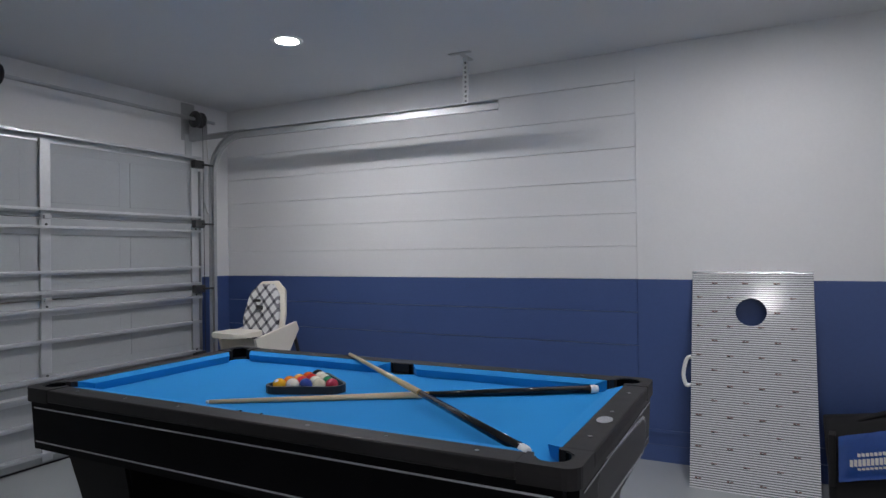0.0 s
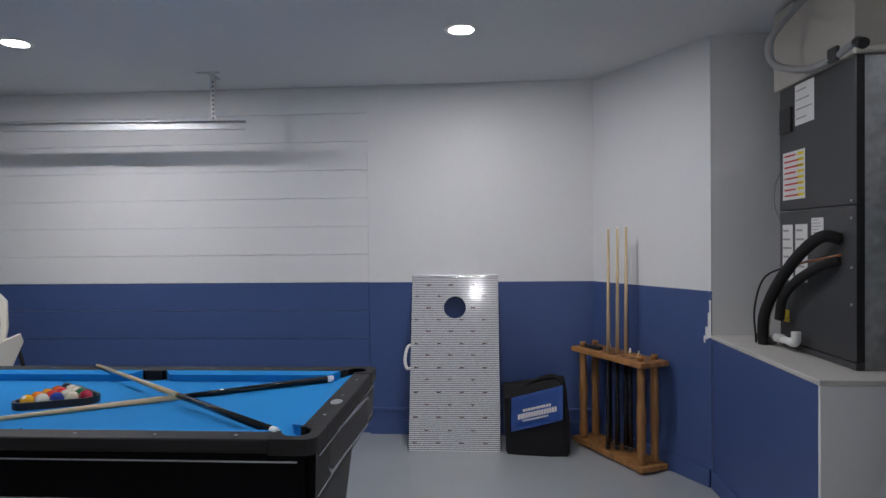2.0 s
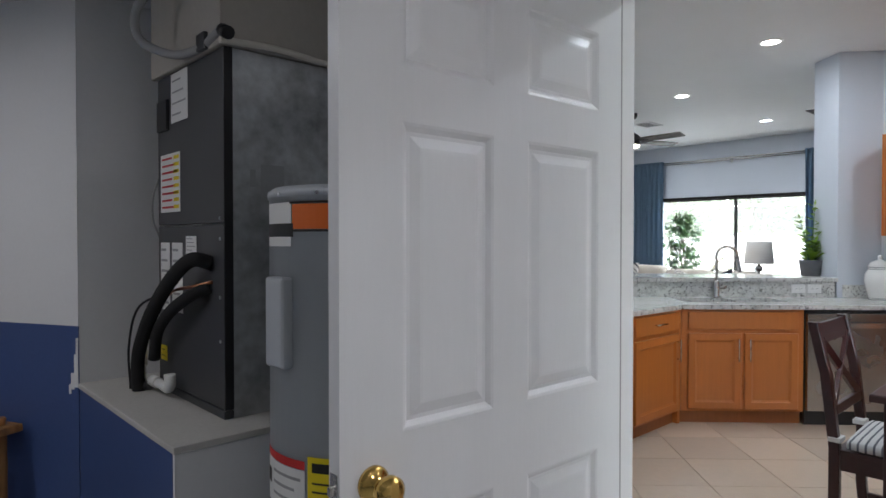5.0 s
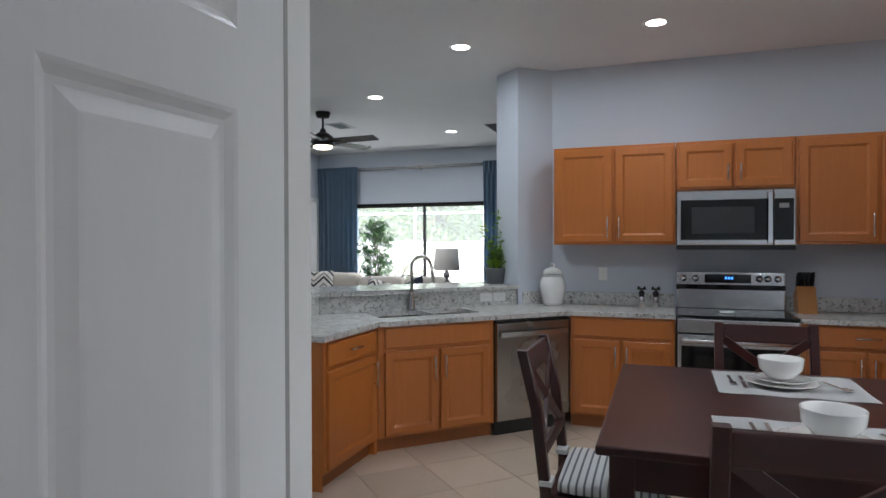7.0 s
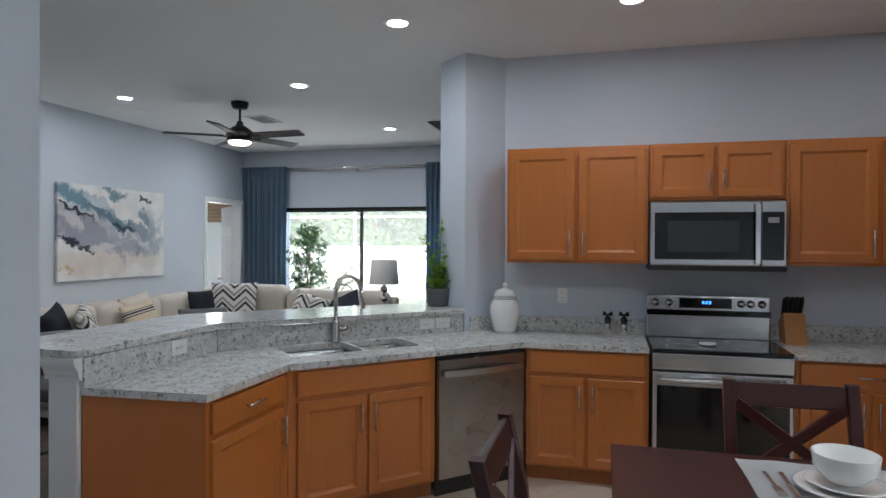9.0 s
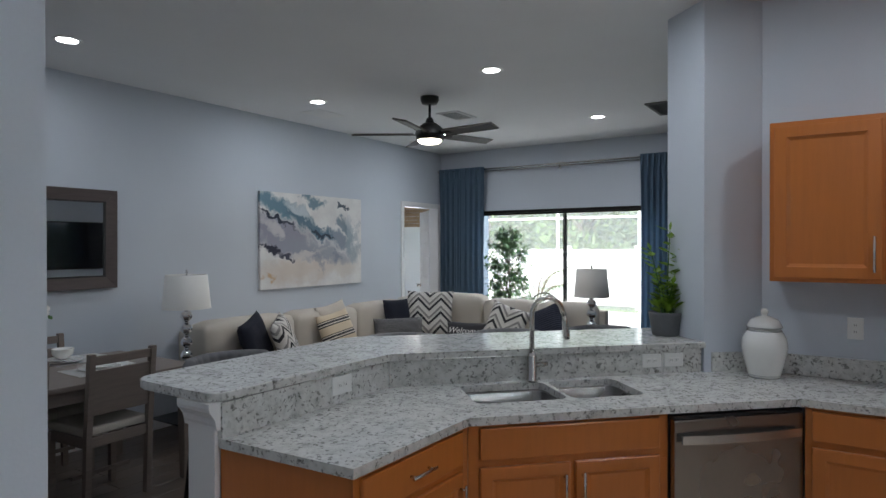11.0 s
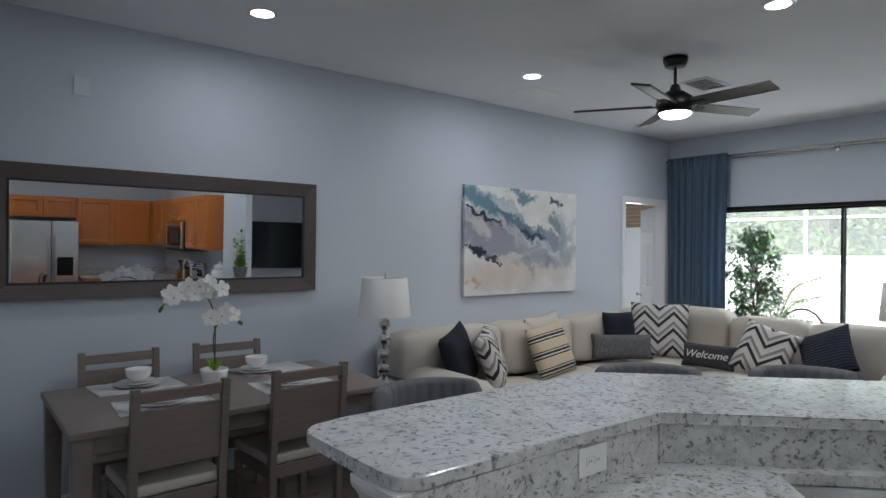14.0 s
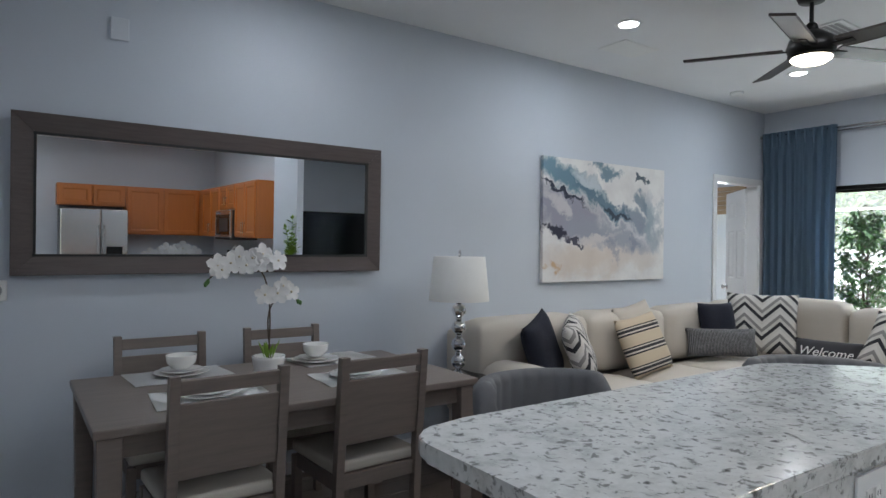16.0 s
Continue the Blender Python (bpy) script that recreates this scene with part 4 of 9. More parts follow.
def door_track():
    t = thing("garage_door_track", "galvanised steel garage door track with curved bend", "track", 0, 0, 0)
    Y = 3.75
    pts = [(-3.05, GF), (-3.05, 1.85)] + [(-2.75 - 0.30 * math.cos(radians(a)), 1.85 + 0.30 * math.sin(radians(a))) for a in range(10, 91, 10)] + [(-0.63, 2.125)]

    def rail(dy, half):
        bm = bmesh.new()
        prof = []
        P = [Vector(p) for p in pts]
        for k, p in enumerate(P):
            d = (P[min(k + 1, len(P) - 1)] - P[max(k - 1, 0)]).normalized()
            nrm = Vector((d.y, -d.x))
            prof.append((p - nrm * half, p + nrm * half))
        for (a, b), (c, d) in zip(prof, prof[1:]):
            v = [bm.verts.new((q.x, Y + dy + s, q.y)) for q in (a, b, d, c) for s in (0, 0.003)]
            for idx in ((0, 2, 4, 6), (1, 3, 5, 7), (0, 1, 3, 2), (4, 5, 7, 6), (2, 3, 5, 4), (0, 1, 7, 6)):
                bm.faces.new([v[i] for i in idx])
        return bm
    part("web", rail(0.025, 0.028), "track_steel", t)
    for off in (-0.028, 0.026):
        bm = bmesh.new()
        P = [Vector(p) for p in pts]
        row = []
        for k, p in enumerate(P):
            d = (P[min(k + 1, len(P) - 1)] - P[max(k - 1, 0)]).normalized()
            nrm = Vector((d.y, -d.x))
            q, r = p + nrm * off, p + nrm * (off + 0.003)
            row.append([bm.verts.new((q.x, Y, q.y)), bm.verts.new((q.x, Y + 0.025, q.y)), bm.verts.new((r.x, Y + 0.025, r.y)), bm.verts.new((r.x, Y, r.y))])
        for a, b in zip(row, row[1:]):
            for k in range(4):
                bm.faces.new((a[k], a[(k + 1) % 4], b[(k + 1) % 4], b[k]))
        part("flange", bm, "track_steel", t)
    part("brace_angle", boxes([(-3.30, Y + 0.03, 2.145, -2.55, Y + 0.034, 2.185), (-3.30, Y + 0.005, 2.181, -2.7, Y + 0.03, 2.185)]), "track_steel", t)
    h = part("hanger", boxes([(-0.87, Y + 0.03, 2.12, -0.835, Y + 0.034, GC), (-0.87, Y - 0.04, GC - 0.005, -0.835, Y + 0.12, GC - 0.001)]), "track_steel", t)
    part("holes", boxes([(-0.858, Y + 0.0285, 2.17 + 0.03 * k, -0.846, Y + 0.0298, 2.184 + 0.03 * k) for k in range(9)]), "dark_steel", h)
    part("rear_strap", boxes([(-0.93, Y - 0.06, GC - 0.006, -0.78, Y - 0.03, GC - 0.001)]), "track_steel", t)
    part("jamb_angle", boxes([(-3.30, Y + 0.03, GF + 0.05, -3.20, Y + 0.035, 1.9), (-3.305, Y - 0.03, GF + 0.05, -3.30, Y + 0.035, 2.2)]), "strut_paint", t)
    for zz in (0.05, 0.46, 0.97, 1.47, 1.93):
        part("roller_bracket", boxes([(-3.10, 3.60, zz - 0.03, -3.05, 3.69, zz + 0.03)], 0.008), "dark_steel", t)
        part("roller", tube(bmesh.new(), [(-3.05, 3.66, zz), (-3.05, 3.77, zz)], 0.008, 8), "dark_steel", t)


door_track()


def torsion_shaft():
    t = thing("torsion_shaft", "steel torsion shaft with black cable drum above garage door", "garage hardware", -3.13, 0, 2.29)
    part("shaft", tube(bmesh.new(), [(0, -1.3, 0), (0, 3.86, 0)], 0.013, 12), "track_steel", t)
    for y in (3.70, 2.24):
        part("drum", L([(0.02, -0.03), (0.062, -0.03), (0.062, -0.022), (0.05, -0.02), (0.045, 0.02), (0.065, 0.026), (0.065, 0.034), (0.02, 0.036)], 24, pose(0, y, 0, 90)), "dark_steel", t, "black cable drum")
    part("bearing_plate", boxes([(-0.175, 3.76, -0.14, 0.03, 3.765, 0.03), (-0.18, 3.69, -0.14, -0.176, 3.82, 0.16)], 0.003), "track_steel", t)
    part("bearing_plate", boxes([(-0.18, 2.2, -0.10, -0.176, 2.32, 0.10), (-0.176, 2.255, -0.04, 0.0, 2.26, 0.04)], 0.003), "track_steel", t)
    part("lift_cable", tube(bmesh.new(), [(0.05, 3.70, 0.0), (0.06, 3.70, -2.1)], 0.002, 6), "dark_steel", t)


torsion_shaft()
single("hanging_cord", tube(bmesh.new(), smooth_path([(-3.295, 3.93, 2.2), (-3.285, 3.95, 1.9), (-3.285, 3.97, 1.62), (-3.28, 3.93, 1.57), (-3.29, 3.90, 1.66)], 6), 0.006, 8), "white_plastic", "white cord hanging on the wall by the garage door", "cord")


def pool_table():
    X0, X1, Y0, Y1 = -1.725, 0.415, 1.62, 2.725
    t = thing("pool_table", "black pool table with bright blue felt and silver trim", "pool table", 0, 0, GF)
    T = 0.775
    part("playing_bed", B(X0 + 0.09, Y0 + 0.09, T - 0.07, X1 - 0.09, Y1 - 0.09, T - 0.045), "blue_felt", t, "bright blue felt bed")
    # apron: a tapered black skirt
    bm = bmesh.new()
    ins = 0.016
    lo = [bm.verts.new(p) for p in ((X0 + ins, Y0 + ins, 0.545), (X1 - ins, Y0 + ins, 0.545), (X1 - ins, Y1 - ins, 0.545), (X0 + ins, Y1 - ins, 0.545))]
    hi = [bm.verts.new(p) for p in ((X0 + 0.008, Y0 + 0.008, T - 0.04), (X1 - 0.008, Y0 + 0.008, T - 0.04), (X1 - 0.008, Y1 - 0.008, T - 0.04), (X0 + 0.008, Y1 - 0.008, T - 0.04))]
    for k in range(4):
        bm.faces.new((lo[k], lo[(k + 1) % 4], hi[(k + 1) % 4], hi[k]))
    bm.faces.new(lo)
    bmesh.ops.bevel(bm, geom=[e for e in bm.edges if abs(e.verts[0].co.z - e.verts[1].co.z) > 0.1], offset=0.03, segments=4, affect="EDGES")
    part("apron", bm, "apron_black", t)

    def skirt(z):
        k = (T - 0.04 - z) / (T - 0.04 - 0.545)
        return 0.008 + k * (ins - 0.008) - 0.003
    for z in (0.572, 0.70):
        s = skirt(z)
        part("trim_line", boxes([(X0 + 0.06, Y0 + s - 0.001, z, X1 - 0.06, Y0 + s + 0.004, z + 0.006), (X0 + 0.06, Y1 - s - 0.004, z, X1 - 0.06, Y1 - s + 0.001, z + 0.006), (X1 - s - 0.004, Y0 + 0.07, z, X1 - s + 0.001, Y1 - 0.07, z + 0.006), (X0 + s - 0.001, Y0 + 0.07, z, X0 + s + 0.004, Y1 - 0.07, z + 0.006)]), "silver_trim", t, "thin silver line")
    # rails
    R = 0.085
    for r in ((X0 + 0.151, Y0, X1 - 0.151, Y0 + R), (X0 + 0.151, Y1 - R, X1 - 0.151, Y1), (X0, Y0 + 0.151, X0 + R, Y1 - 0.151), (X1 - R, Y0 + 0.151, X1, Y1 - 0.151)):
        part("rail", B(r[0], r[1], T - 0.045, r[2], r[3], T, bev=0.008, seg=3), "rail_laminate", t)
    for cx, cy in ((X0, Y0), (X1, Y0), (X1, Y1), (X0, Y1)):
        sx, sy = (1 if cx == X0 else -1), (1 if cy == Y0 else -1)
        # an L-shaped cap whose inner side is cut round the pocket
        out = [(0.04 - 0.04 * math.sin(radians(a)), 0.04 - 0.04 * math.cos(radians(a))) for a in (90, 72, 54, 36, 18, 0)]
        arc = [(0.082 + 0.05 * math.cos(radians(a)), 0.082 + 0.05 * math.sin(radians(a))) for a in (3, -30, -65, -100, -135, -170, -205, -240, -273)]
        pts = [(cx + sx * u, cy + sy * v) for u, v in out + [(0.15, 0), (0.15, R)] + arc + [(R, 0.15), (0, 0.15)]]
        part("corner_cap", prism(bmesh.new(), pts if sx * sy > 0 else pts[::-1], T - 0.05, T + 0.0015), "rail_laminate", t)
    pk = [(X0 + 0.082, Y0 + 0.082), (X1 - 0.082, Y0 + 0.082), (X1 - 0.082, Y1 - 0.082), (X0 + 0.082, Y1 - 0.082), ((X0 + X1) / 2, Y0 + 0.078), ((X0 + X1) / 2, Y1 - 0.078)]
    for k, (px, py) in enumerate(pk):
        out = math.degrees(math.atan2(py - (Y0 + Y1) / 2, 0 if k > 3 else px - (X0 + X1) / 2))
        out = round((out - 45) / 90) * 90 + 45 if k < 4 else out
        bm = bmesh.new()
        rows = []
        for q in range(15):
            a = radians(out - 112 + 16 * q)
            rows.append([bm.verts.new((px + r * math.cos(a), py + r * math.sin(a), z)) for r, z in ((0.044, T - 0.045), (0.044, T - 0.001), (0.0495, T - 0.001), (0.0495, T - 0.045))])
        for a, b in zip(rows, rows[1:]):
            for q in range(4):
                bm.faces.new((a[q], a[(q + 1) % 4], b[(q + 1) % 4], b[q]))
        bm.faces.new(rows[0])
        bm.faces.new(rows[-1])
        cup = part("pocket", bm, "apron_black", t, "black plastic pocket")
        part("pocket_floor", L([(0.045, T - 0.0446), (0.040, T - 0.0438), (0.01, T - 0.0438)], 24, Matrix.Translation((px, py, 0))), "apron_black", cup)
    # cushions with sloped nose
    C = 0.05
    mid = (X0 + X1) / 2
    for a0, a1, yy, s in ((X0 + 0.16, mid - 0.06, Y0 + R, 1), (mid + 0.06, X1 - 0.16, Y0 + R, 1), (X0 + 0.16, mid - 0.06, Y1 - R, -1), (mid + 0.06, X1 - 0.16, Y1 - R, -1)):
        bm = bmesh.new()
        sec = [(0, T - 0.002), (C, T - 0.012), (C - 0.008, T - 0.045), (0, T - 0.045)]
        e0 = [bm.verts.new((a0 + (0.04 if d > 0.01 else 0), yy + s * d, z)) for d, z in sec]
        e1 = [bm.verts.new((a1 - (0.04 if d > 0.01 else 0), yy + s * d, z)) for d, z in sec]
        for k in range(4):
            bm.faces.new((e0[k], e0[(k + 1) % 4], e1[(k + 1) % 4], e1[k]))
        bm.faces.new(e0)
        bm.faces.new(e1)
        part("cushion", bm, "blue_felt", t)
    for xx, s in ((X0 + R, 1), (X1 - R, -1)):
        bm = bmesh.new()
        sec = [(0, T - 0.002), (C, T - 0.012), (C - 0.008, T - 0.045), (0, T - 0.045)]
        e0 = [bm.verts.new((xx + s * d, Y0 + 0.16 + (0.04 if d > 0.01 else 0), z)) for d, z in sec]
        e1 = [bm.verts.new((xx + s * d, Y1 - 0.16 - (0.04 if d > 0.01 else 0), z)) for d, z in sec]
        for k in range(4):
            bm.faces.new((e0[k], e0[(k + 1) % 4], e1[(k + 1) % 4], e1[k]))
        bm.faces.new(e0)
        bm.faces.new(e1)
        part("cushion", bm, "blue_felt", t)
    L8 = (X1 - X0) / 8
    for k in (1, 2, 3, 5, 6, 7):
        for yy in (Y0 + 0.042, Y1 - 0.042):
            part("sight", L([(0.007, T + 0.0002), (0.006, T + 0.001)], 10, Matrix.Translation((X0 + L8 * k, yy, 0))), "silver_trim", t, "round silver sight")
    for k in (1, 2, 3):
        for xx in (X0 + 0.042, X1 - 0.042):
            part("sight", L([(0.007, T + 0.0002), (0.006, T + 0.001)], 10, Matrix.Translation((xx, Y0 + (Y1 - Y0) * k / 4, 0))), "silver_trim", t, "round silver sight")
    part("maker_plate", L([(0.03, T + 0.0004), (0.028, T + 0.002)], 20, Matrix.Translation((X1 - 0.042, 2.07, 0)) @ Matrix.Diagonal((0.8, 1.3, 1, 1))), "silver_trim", t, "oval silver plate")
    # ball return on the end
    part("ball_return", prism(bmesh.new(), round_rect(-0.33, -0.055, 0.33, 0.055, 0.05), 0, 0.004), "black_plastic", t, "dark oval ball return slot").matrix_basis = Matrix.Translation((X1 - 0.0085, (Y0 + Y1) / 2, 0.637)) @ Matrix(((0, 0.04, 1, 0), (1, 0, 0, 0), (0, 1, 0, 0), (0, 0, 0, 1)))
    part("ball_return_rim", prism(bmesh.new(), round_rect(-0.342, -0.067, 0.342, 0.067, 0.06), 0, 0.0025), "silver_trim", t, "thin silver rim").matrix_basis = Matrix.Translation((X1 - 0.0085, (Y0 + Y1) / 2, 0.637)) @ Matrix(((0, 0.04, 1, 0), (1, 0, 0, 0), (0, 1, 0, 0), (0, 0, 0, 1)))
    # pedestal legs
    for a, b in ((-1.64, -1.28), (-0.03, 0.33)):
        bm = bmesh.new()
        lo = [bm.verts.new(p) for p in ((a + 0.05, Y0 + 0.22, 0.03), (b - 0.05, Y0 + 0.22, 0.03), (b - 0.05, Y1 - 0.22, 0.03), (a + 0.05, Y1 - 0.22, 0.03))]
        hi = [bm.verts.new(p) for p in ((a, Y0 + 0.10, 0.55), (b, Y0 + 0.10, 0.55), (b, Y1 - 0.10, 0.55), (a, Y1 - 0.10, 0.55))]
        for k in range(4):
            bm.faces.new((lo[k], lo[(k + 1) % 4], hi[(k + 1) % 4], hi[k]))
        bm.faces.new(lo)
        bm.faces.new(hi)
        bmesh.ops.bevel(bm, geom=bm.edges[:], offset=0.01, segments=2, affect="EDGES")
        g = part("leg", bm, "apron_black", t)
        part("leg_strip", boxes([((a + b) / 2 - 0.02, Y0 + 0.155, 0.12, (a + b) / 2 + 0.02, Y0 + 0.175, 0.46)], 0.004), "silver_trim", g, "grey metal strip")
        for yy in (Y0 + 0.28, Y1 - 0.28):
            part("leveller", L([(0.04, 0.0), (0.04, 0.02), (0.015, 0.032)], 16, Matrix.Translation(((a + b) / 2, yy, 0))), "dark_steel", g)


pool_table()
PT = GF + 0.775 - 0.045  # top of the felt


def balls():
    base, dx = Vector((-0.81, 2.165)), Vector((0.915, 0.403))
    up = Vector((-0.403, 0.915))
    cols = [(0.85, 0.45, 0.02), (0.75, 0.72, 0.60), (0.03, 0.06, 0.30), (0.70, 0.66, 0.5), (0.45, 0.02, 0.06), (0.80, 0.22, 0.02), (0.70, 0.03, 0.03), (0.75, 0.72, 0.6), (0.02, 0.16, 0.07), (0.75, 0.30, 0.03), (0.62, 0.03, 0.03), (0.75, 0.70, 0.58), (0.70, 0.12, 0.02), (0.75, 0.72, 0.6), (0.015, 0.015, 0.015)]
    n = 0
    r = 0.0262
    for row in range(5):
        for k in range(5 - row):
            p = base + dx * ((k - (4 - row) / 2) * 2 * r) + up * (row * r * 1.732)
            c = cols[n]
            name = "ball_colour_" + str(n)
            surface(name, c, 0.08, var=0.0, bumps=0, coat=0.6)
            striped = n in (1, 3, 7, 11, 13)
            ball = thing("billiard_ball", ("white striped" if striped else "solid coloured") + " glossy billiard ball in the triangle rack", "ball", p.x, p.y, PT + r, group="racked billiard balls")
            bm = bmesh.new()
            bmesh.ops.create_uvsphere(bm, u_segments=20, v_segments=12, radius=r)
            part("shell", bm, name, ball, smooth=True)
            tilt = pose(0, 0, 0, 40 + 37 * n, 25 * n, 0)
            part("number_spot", L([(0.0085, r * 0.952), (0.0075, r * 0.966), (0.004, r * 1.004)], 14, tilt), "white_ceramic", ball, "white number spot")
            if striped:
                bm = bmesh.new()
                lathe(bm, [(r * math.cos(radians(a)) * 1.006, r * math.sin(radians(a)) * 1.006) for a in (-28, -14, 0, 14, 28)], 20, pose(0, 0, 0, 70, 30 * n, 0), caps=False)
                part("stripe", bm, "ball_colour_" + str((n * 3 + 2) % (n + 1) if n else 0), ball)
            n += 1
    # triangle rack
    c = base + up * (r * 1.732 * 4 / 3)
    bm = bmesh.new()
    outer, inner = [], []
    for k in range(3):
        a = radians(270 + 120 * k)
        for j in range(-3, 4):
            b = a + radians(60) * 0 + radians(j * 14)
            for lst, rad, rr in ((outer, 0.115, 0.058), (inner, 0.115, 0.048)):
                ca = a + radians(60)
                cx, cy = rad * math.cos(ca), rad * math.sin(ca)
                q = ca + radians(j * 20)
                lst.append((cx + rr * math.cos(q), cy + rr * math.sin(q)))
    rot = math.atan2(dx.y, dx.x)
    ro = Matrix.Translation((c.x, c.y, PT)) @ Matrix.Rotation(rot, 4, "Z")
    n = len(outer)
    vs = [[bm.verts.new(ro @ Vector((x, y, z))) for x, y in lst] for lst, z in ((outer, 0.001), (outer, 0.030), (inner, 0.030), (inner, 0.001))]
    for q in range(4):
        a, b = vs[q], vs[(q + 1) % 4]
        for k in range(n):
            bm.faces.new((a[k], a[(k + 1) % n], b[(k + 1) % n], b[k]))
    single("ball_rack", bm, "black_plastic", "black plastic triangle rack holding the balls", "ball rack")


balls()


def cue(tip, butt, label, group, dark=0.55, bumper="white_plastic"):
    a, b = Vector(tip), Vector(butt)
    ln = (b - a).length
    t = new("pool_cue")
    t.empty_display_size = 0.1
    t.matrix_basis = Matrix.Translation(a) @ (b - a).to_track_quat("X", "Z").to_matrix().to_4x4()
    tagged(t, label, "cue", group)
    j = ln * dark
    part("shaft", tube(bmesh.new(), [(0.012, 0, 0), (j, 0, 0)], 0.007, 12, [0.0075, 0.0125]), "cue_maple", t, "pale maple shaft")
    part("tip", tube(bmesh.new(), [(0, 0, 0), (0.012, 0, 0)], 0.006, 12), "white_plastic", t, "white ferrule")
    part("collar", tube(bmesh.new(), [(j, 0, 0), (j + 0.012, 0, 0)], 0.011, 12), "brass", t)
    part("butt", tube(bmesh.new(), [(j + 0.012, 0, 0), (ln - 0.03, 0, 0)], 0.012, 12, [0.0112, 0.0155]), "black_gloss", t, "glossy black butt")
    part("bumper", tube(bmesh.new(), [(ln - 0.03, 0, 0), (ln - 0.012, 0, 0), (ln, 0, 0)], 0.015, 12, [0.0158, 0.0158, 0.012]), bumper, t, "round end cap")
    return t


cue((-1.01, 1.855, PT + 0.008), (0.23, 2.60, PT + 0.016), "pool cue with black butt lying on the blue felt", "cues on the table")
cue((-0.985, 2.70, GF + 0.785), (0.255, 1.74, PT + 0.03), "pool cue laid across the other cue and the rail", "cues on the table")

# ---- cornhole board, bag, cue rack ----


def stripes():
    m, nt, b = nodes_of("corrugated")
    c = nt.nodes.new("ShaderNodeTexCoord")
    sep = nt.nodes.new("ShaderNodeSeparateXYZ")
    nt.links.new(c.outputs["Object"], sep.inputs[0])
    s = math_node(nt, "SINE", math_node(nt, "MULTIPLY", sep.outputs[1], 2 * math.pi / 0.0125), 0)
    nt.links.new(ramp(nt, math_node(nt, "ADD", math_node(nt, "MULTIPLY", s, 0.5), 0.5), [(0.35, (0.20, 0.205, 0.22)), (0.65, (0.72, 0.73, 0.76))]), b.inputs["Base Color"])
    b.inputs["Roughness"].default_value = 0.13
    bump(nt, b, s, 0.02, 0.001)
    MATS["corrugated"] = m


stripes()


def cornhole_board():
    t = new("cornhole_board")
    t.empty_display_size = 0.1
    ang = math.degrees(math.atan2(1.135, 0.335))
    t.matrix_basis = pose(0.43, 3.79, GF + 0.002, ang)
    tagged(t, "white-grey striped cornhole board leaning against the wall", "cornhole board")
    w, h = 0.605, 1.185
    bm = bmesh.new()
    o = [bm.verts.new(p) for p in ((0, 0, 0), (w, 0, 0), (w, h, 0), (0, h, 0))]
    es = [bm.edges.new((o[k], o[(k + 1) % 4])) for k in range(4)]
    hc = [bm.verts.new((0.302 + 0.077 * math.cos(2 * math.pi * k / 32), 0.955 + 0.077 * math.sin(2 * math.pi * k / 32), 0)) for k in range(32)]
    es += [bm.edges.new((hc[k], hc[(k + 1) % 32])) for k in range(32)]
    bmesh.ops.triangle_fill(bm, use_beauty=True, edges=es, normal=(0, 0, 1))
    r = bmesh.ops.extrude_face_region(bm, geom=bm.faces[:])
    for v in r["geom"]:
        if isinstance(v, bmesh.types.BMVert):
            v.co.z = -0.012
    part("deck", bm, "corrugated", t)
    part("frame", boxes([(0.0, 0, -0.07, 0.02, h, -0.0125), (w - 0.02, 0, -0.07, w, h, -0.0125), (0.02, 0, -0.07, w - 0.02, 0.02, -0.0125), (0.02, h - 0.02, -0.07, w - 0.02, h, -0.0125)], 0.002), "white_paint", t)
    part("edge_band", boxes([(-0.002, h - 0.012, -0.02, w + 0.002, h + 0.002, 0.001)], 0.001), "silver_trim", t)
    bm = bmesh.new()
    for row in range(14):
        for k in range(4):
            x = 0.07 + 0.155 * k + (0.0 if row % 2 == 0 else 0.078) - 0.03
            y = 0.05 + row * 0.082
            if x > w - 0.03 or (x - 0.302) ** 2 + (y - 0.955) ** 2 < 0.095 ** 2:
                continue
            box(bm, x - 0.014, y - 0.005, 0.0006, x - 0.002, y + 0.007, 0.0012)
            box(bm, x + 0.001, y - 0.003, 0.0006, x + 0.016, y + 0.005, 0.0012)
    part("printed_marks", bm, "mark_brown", t, "small dark red and black printed marks")
    bm = bmesh.new()
    for row in range(14):
        for k in range(4):
            x = 0.07 + 0.155 * k + (0.0 if row % 2 == 0 else 0.078) - 0.03
            y = 0.05 + row * 0.082
            if x > w - 0.03 or (x - 0.302) ** 2 + (y - 0.955) ** 2 < 0.095 ** 2:
                continue
            box(bm, x - 0.010, y - 0.005, 0.0013, x + 0.004, y + 0.000, 0.0018)
    part("printed_marks", bm, "print_black", t)
    part("rope_handle", tube(bmesh.new(), smooth_path([(-0.004, 0.70, -0.045), (-0.03, 0.68, -0.045), (-0.045, 0.60, -0.045), (-0.03, 0.54, -0.045), (-0.004, 0.54, -0.045)], 5), 0.011, 8), "white_cloth", t, "white rope handle")


cornhole_board()


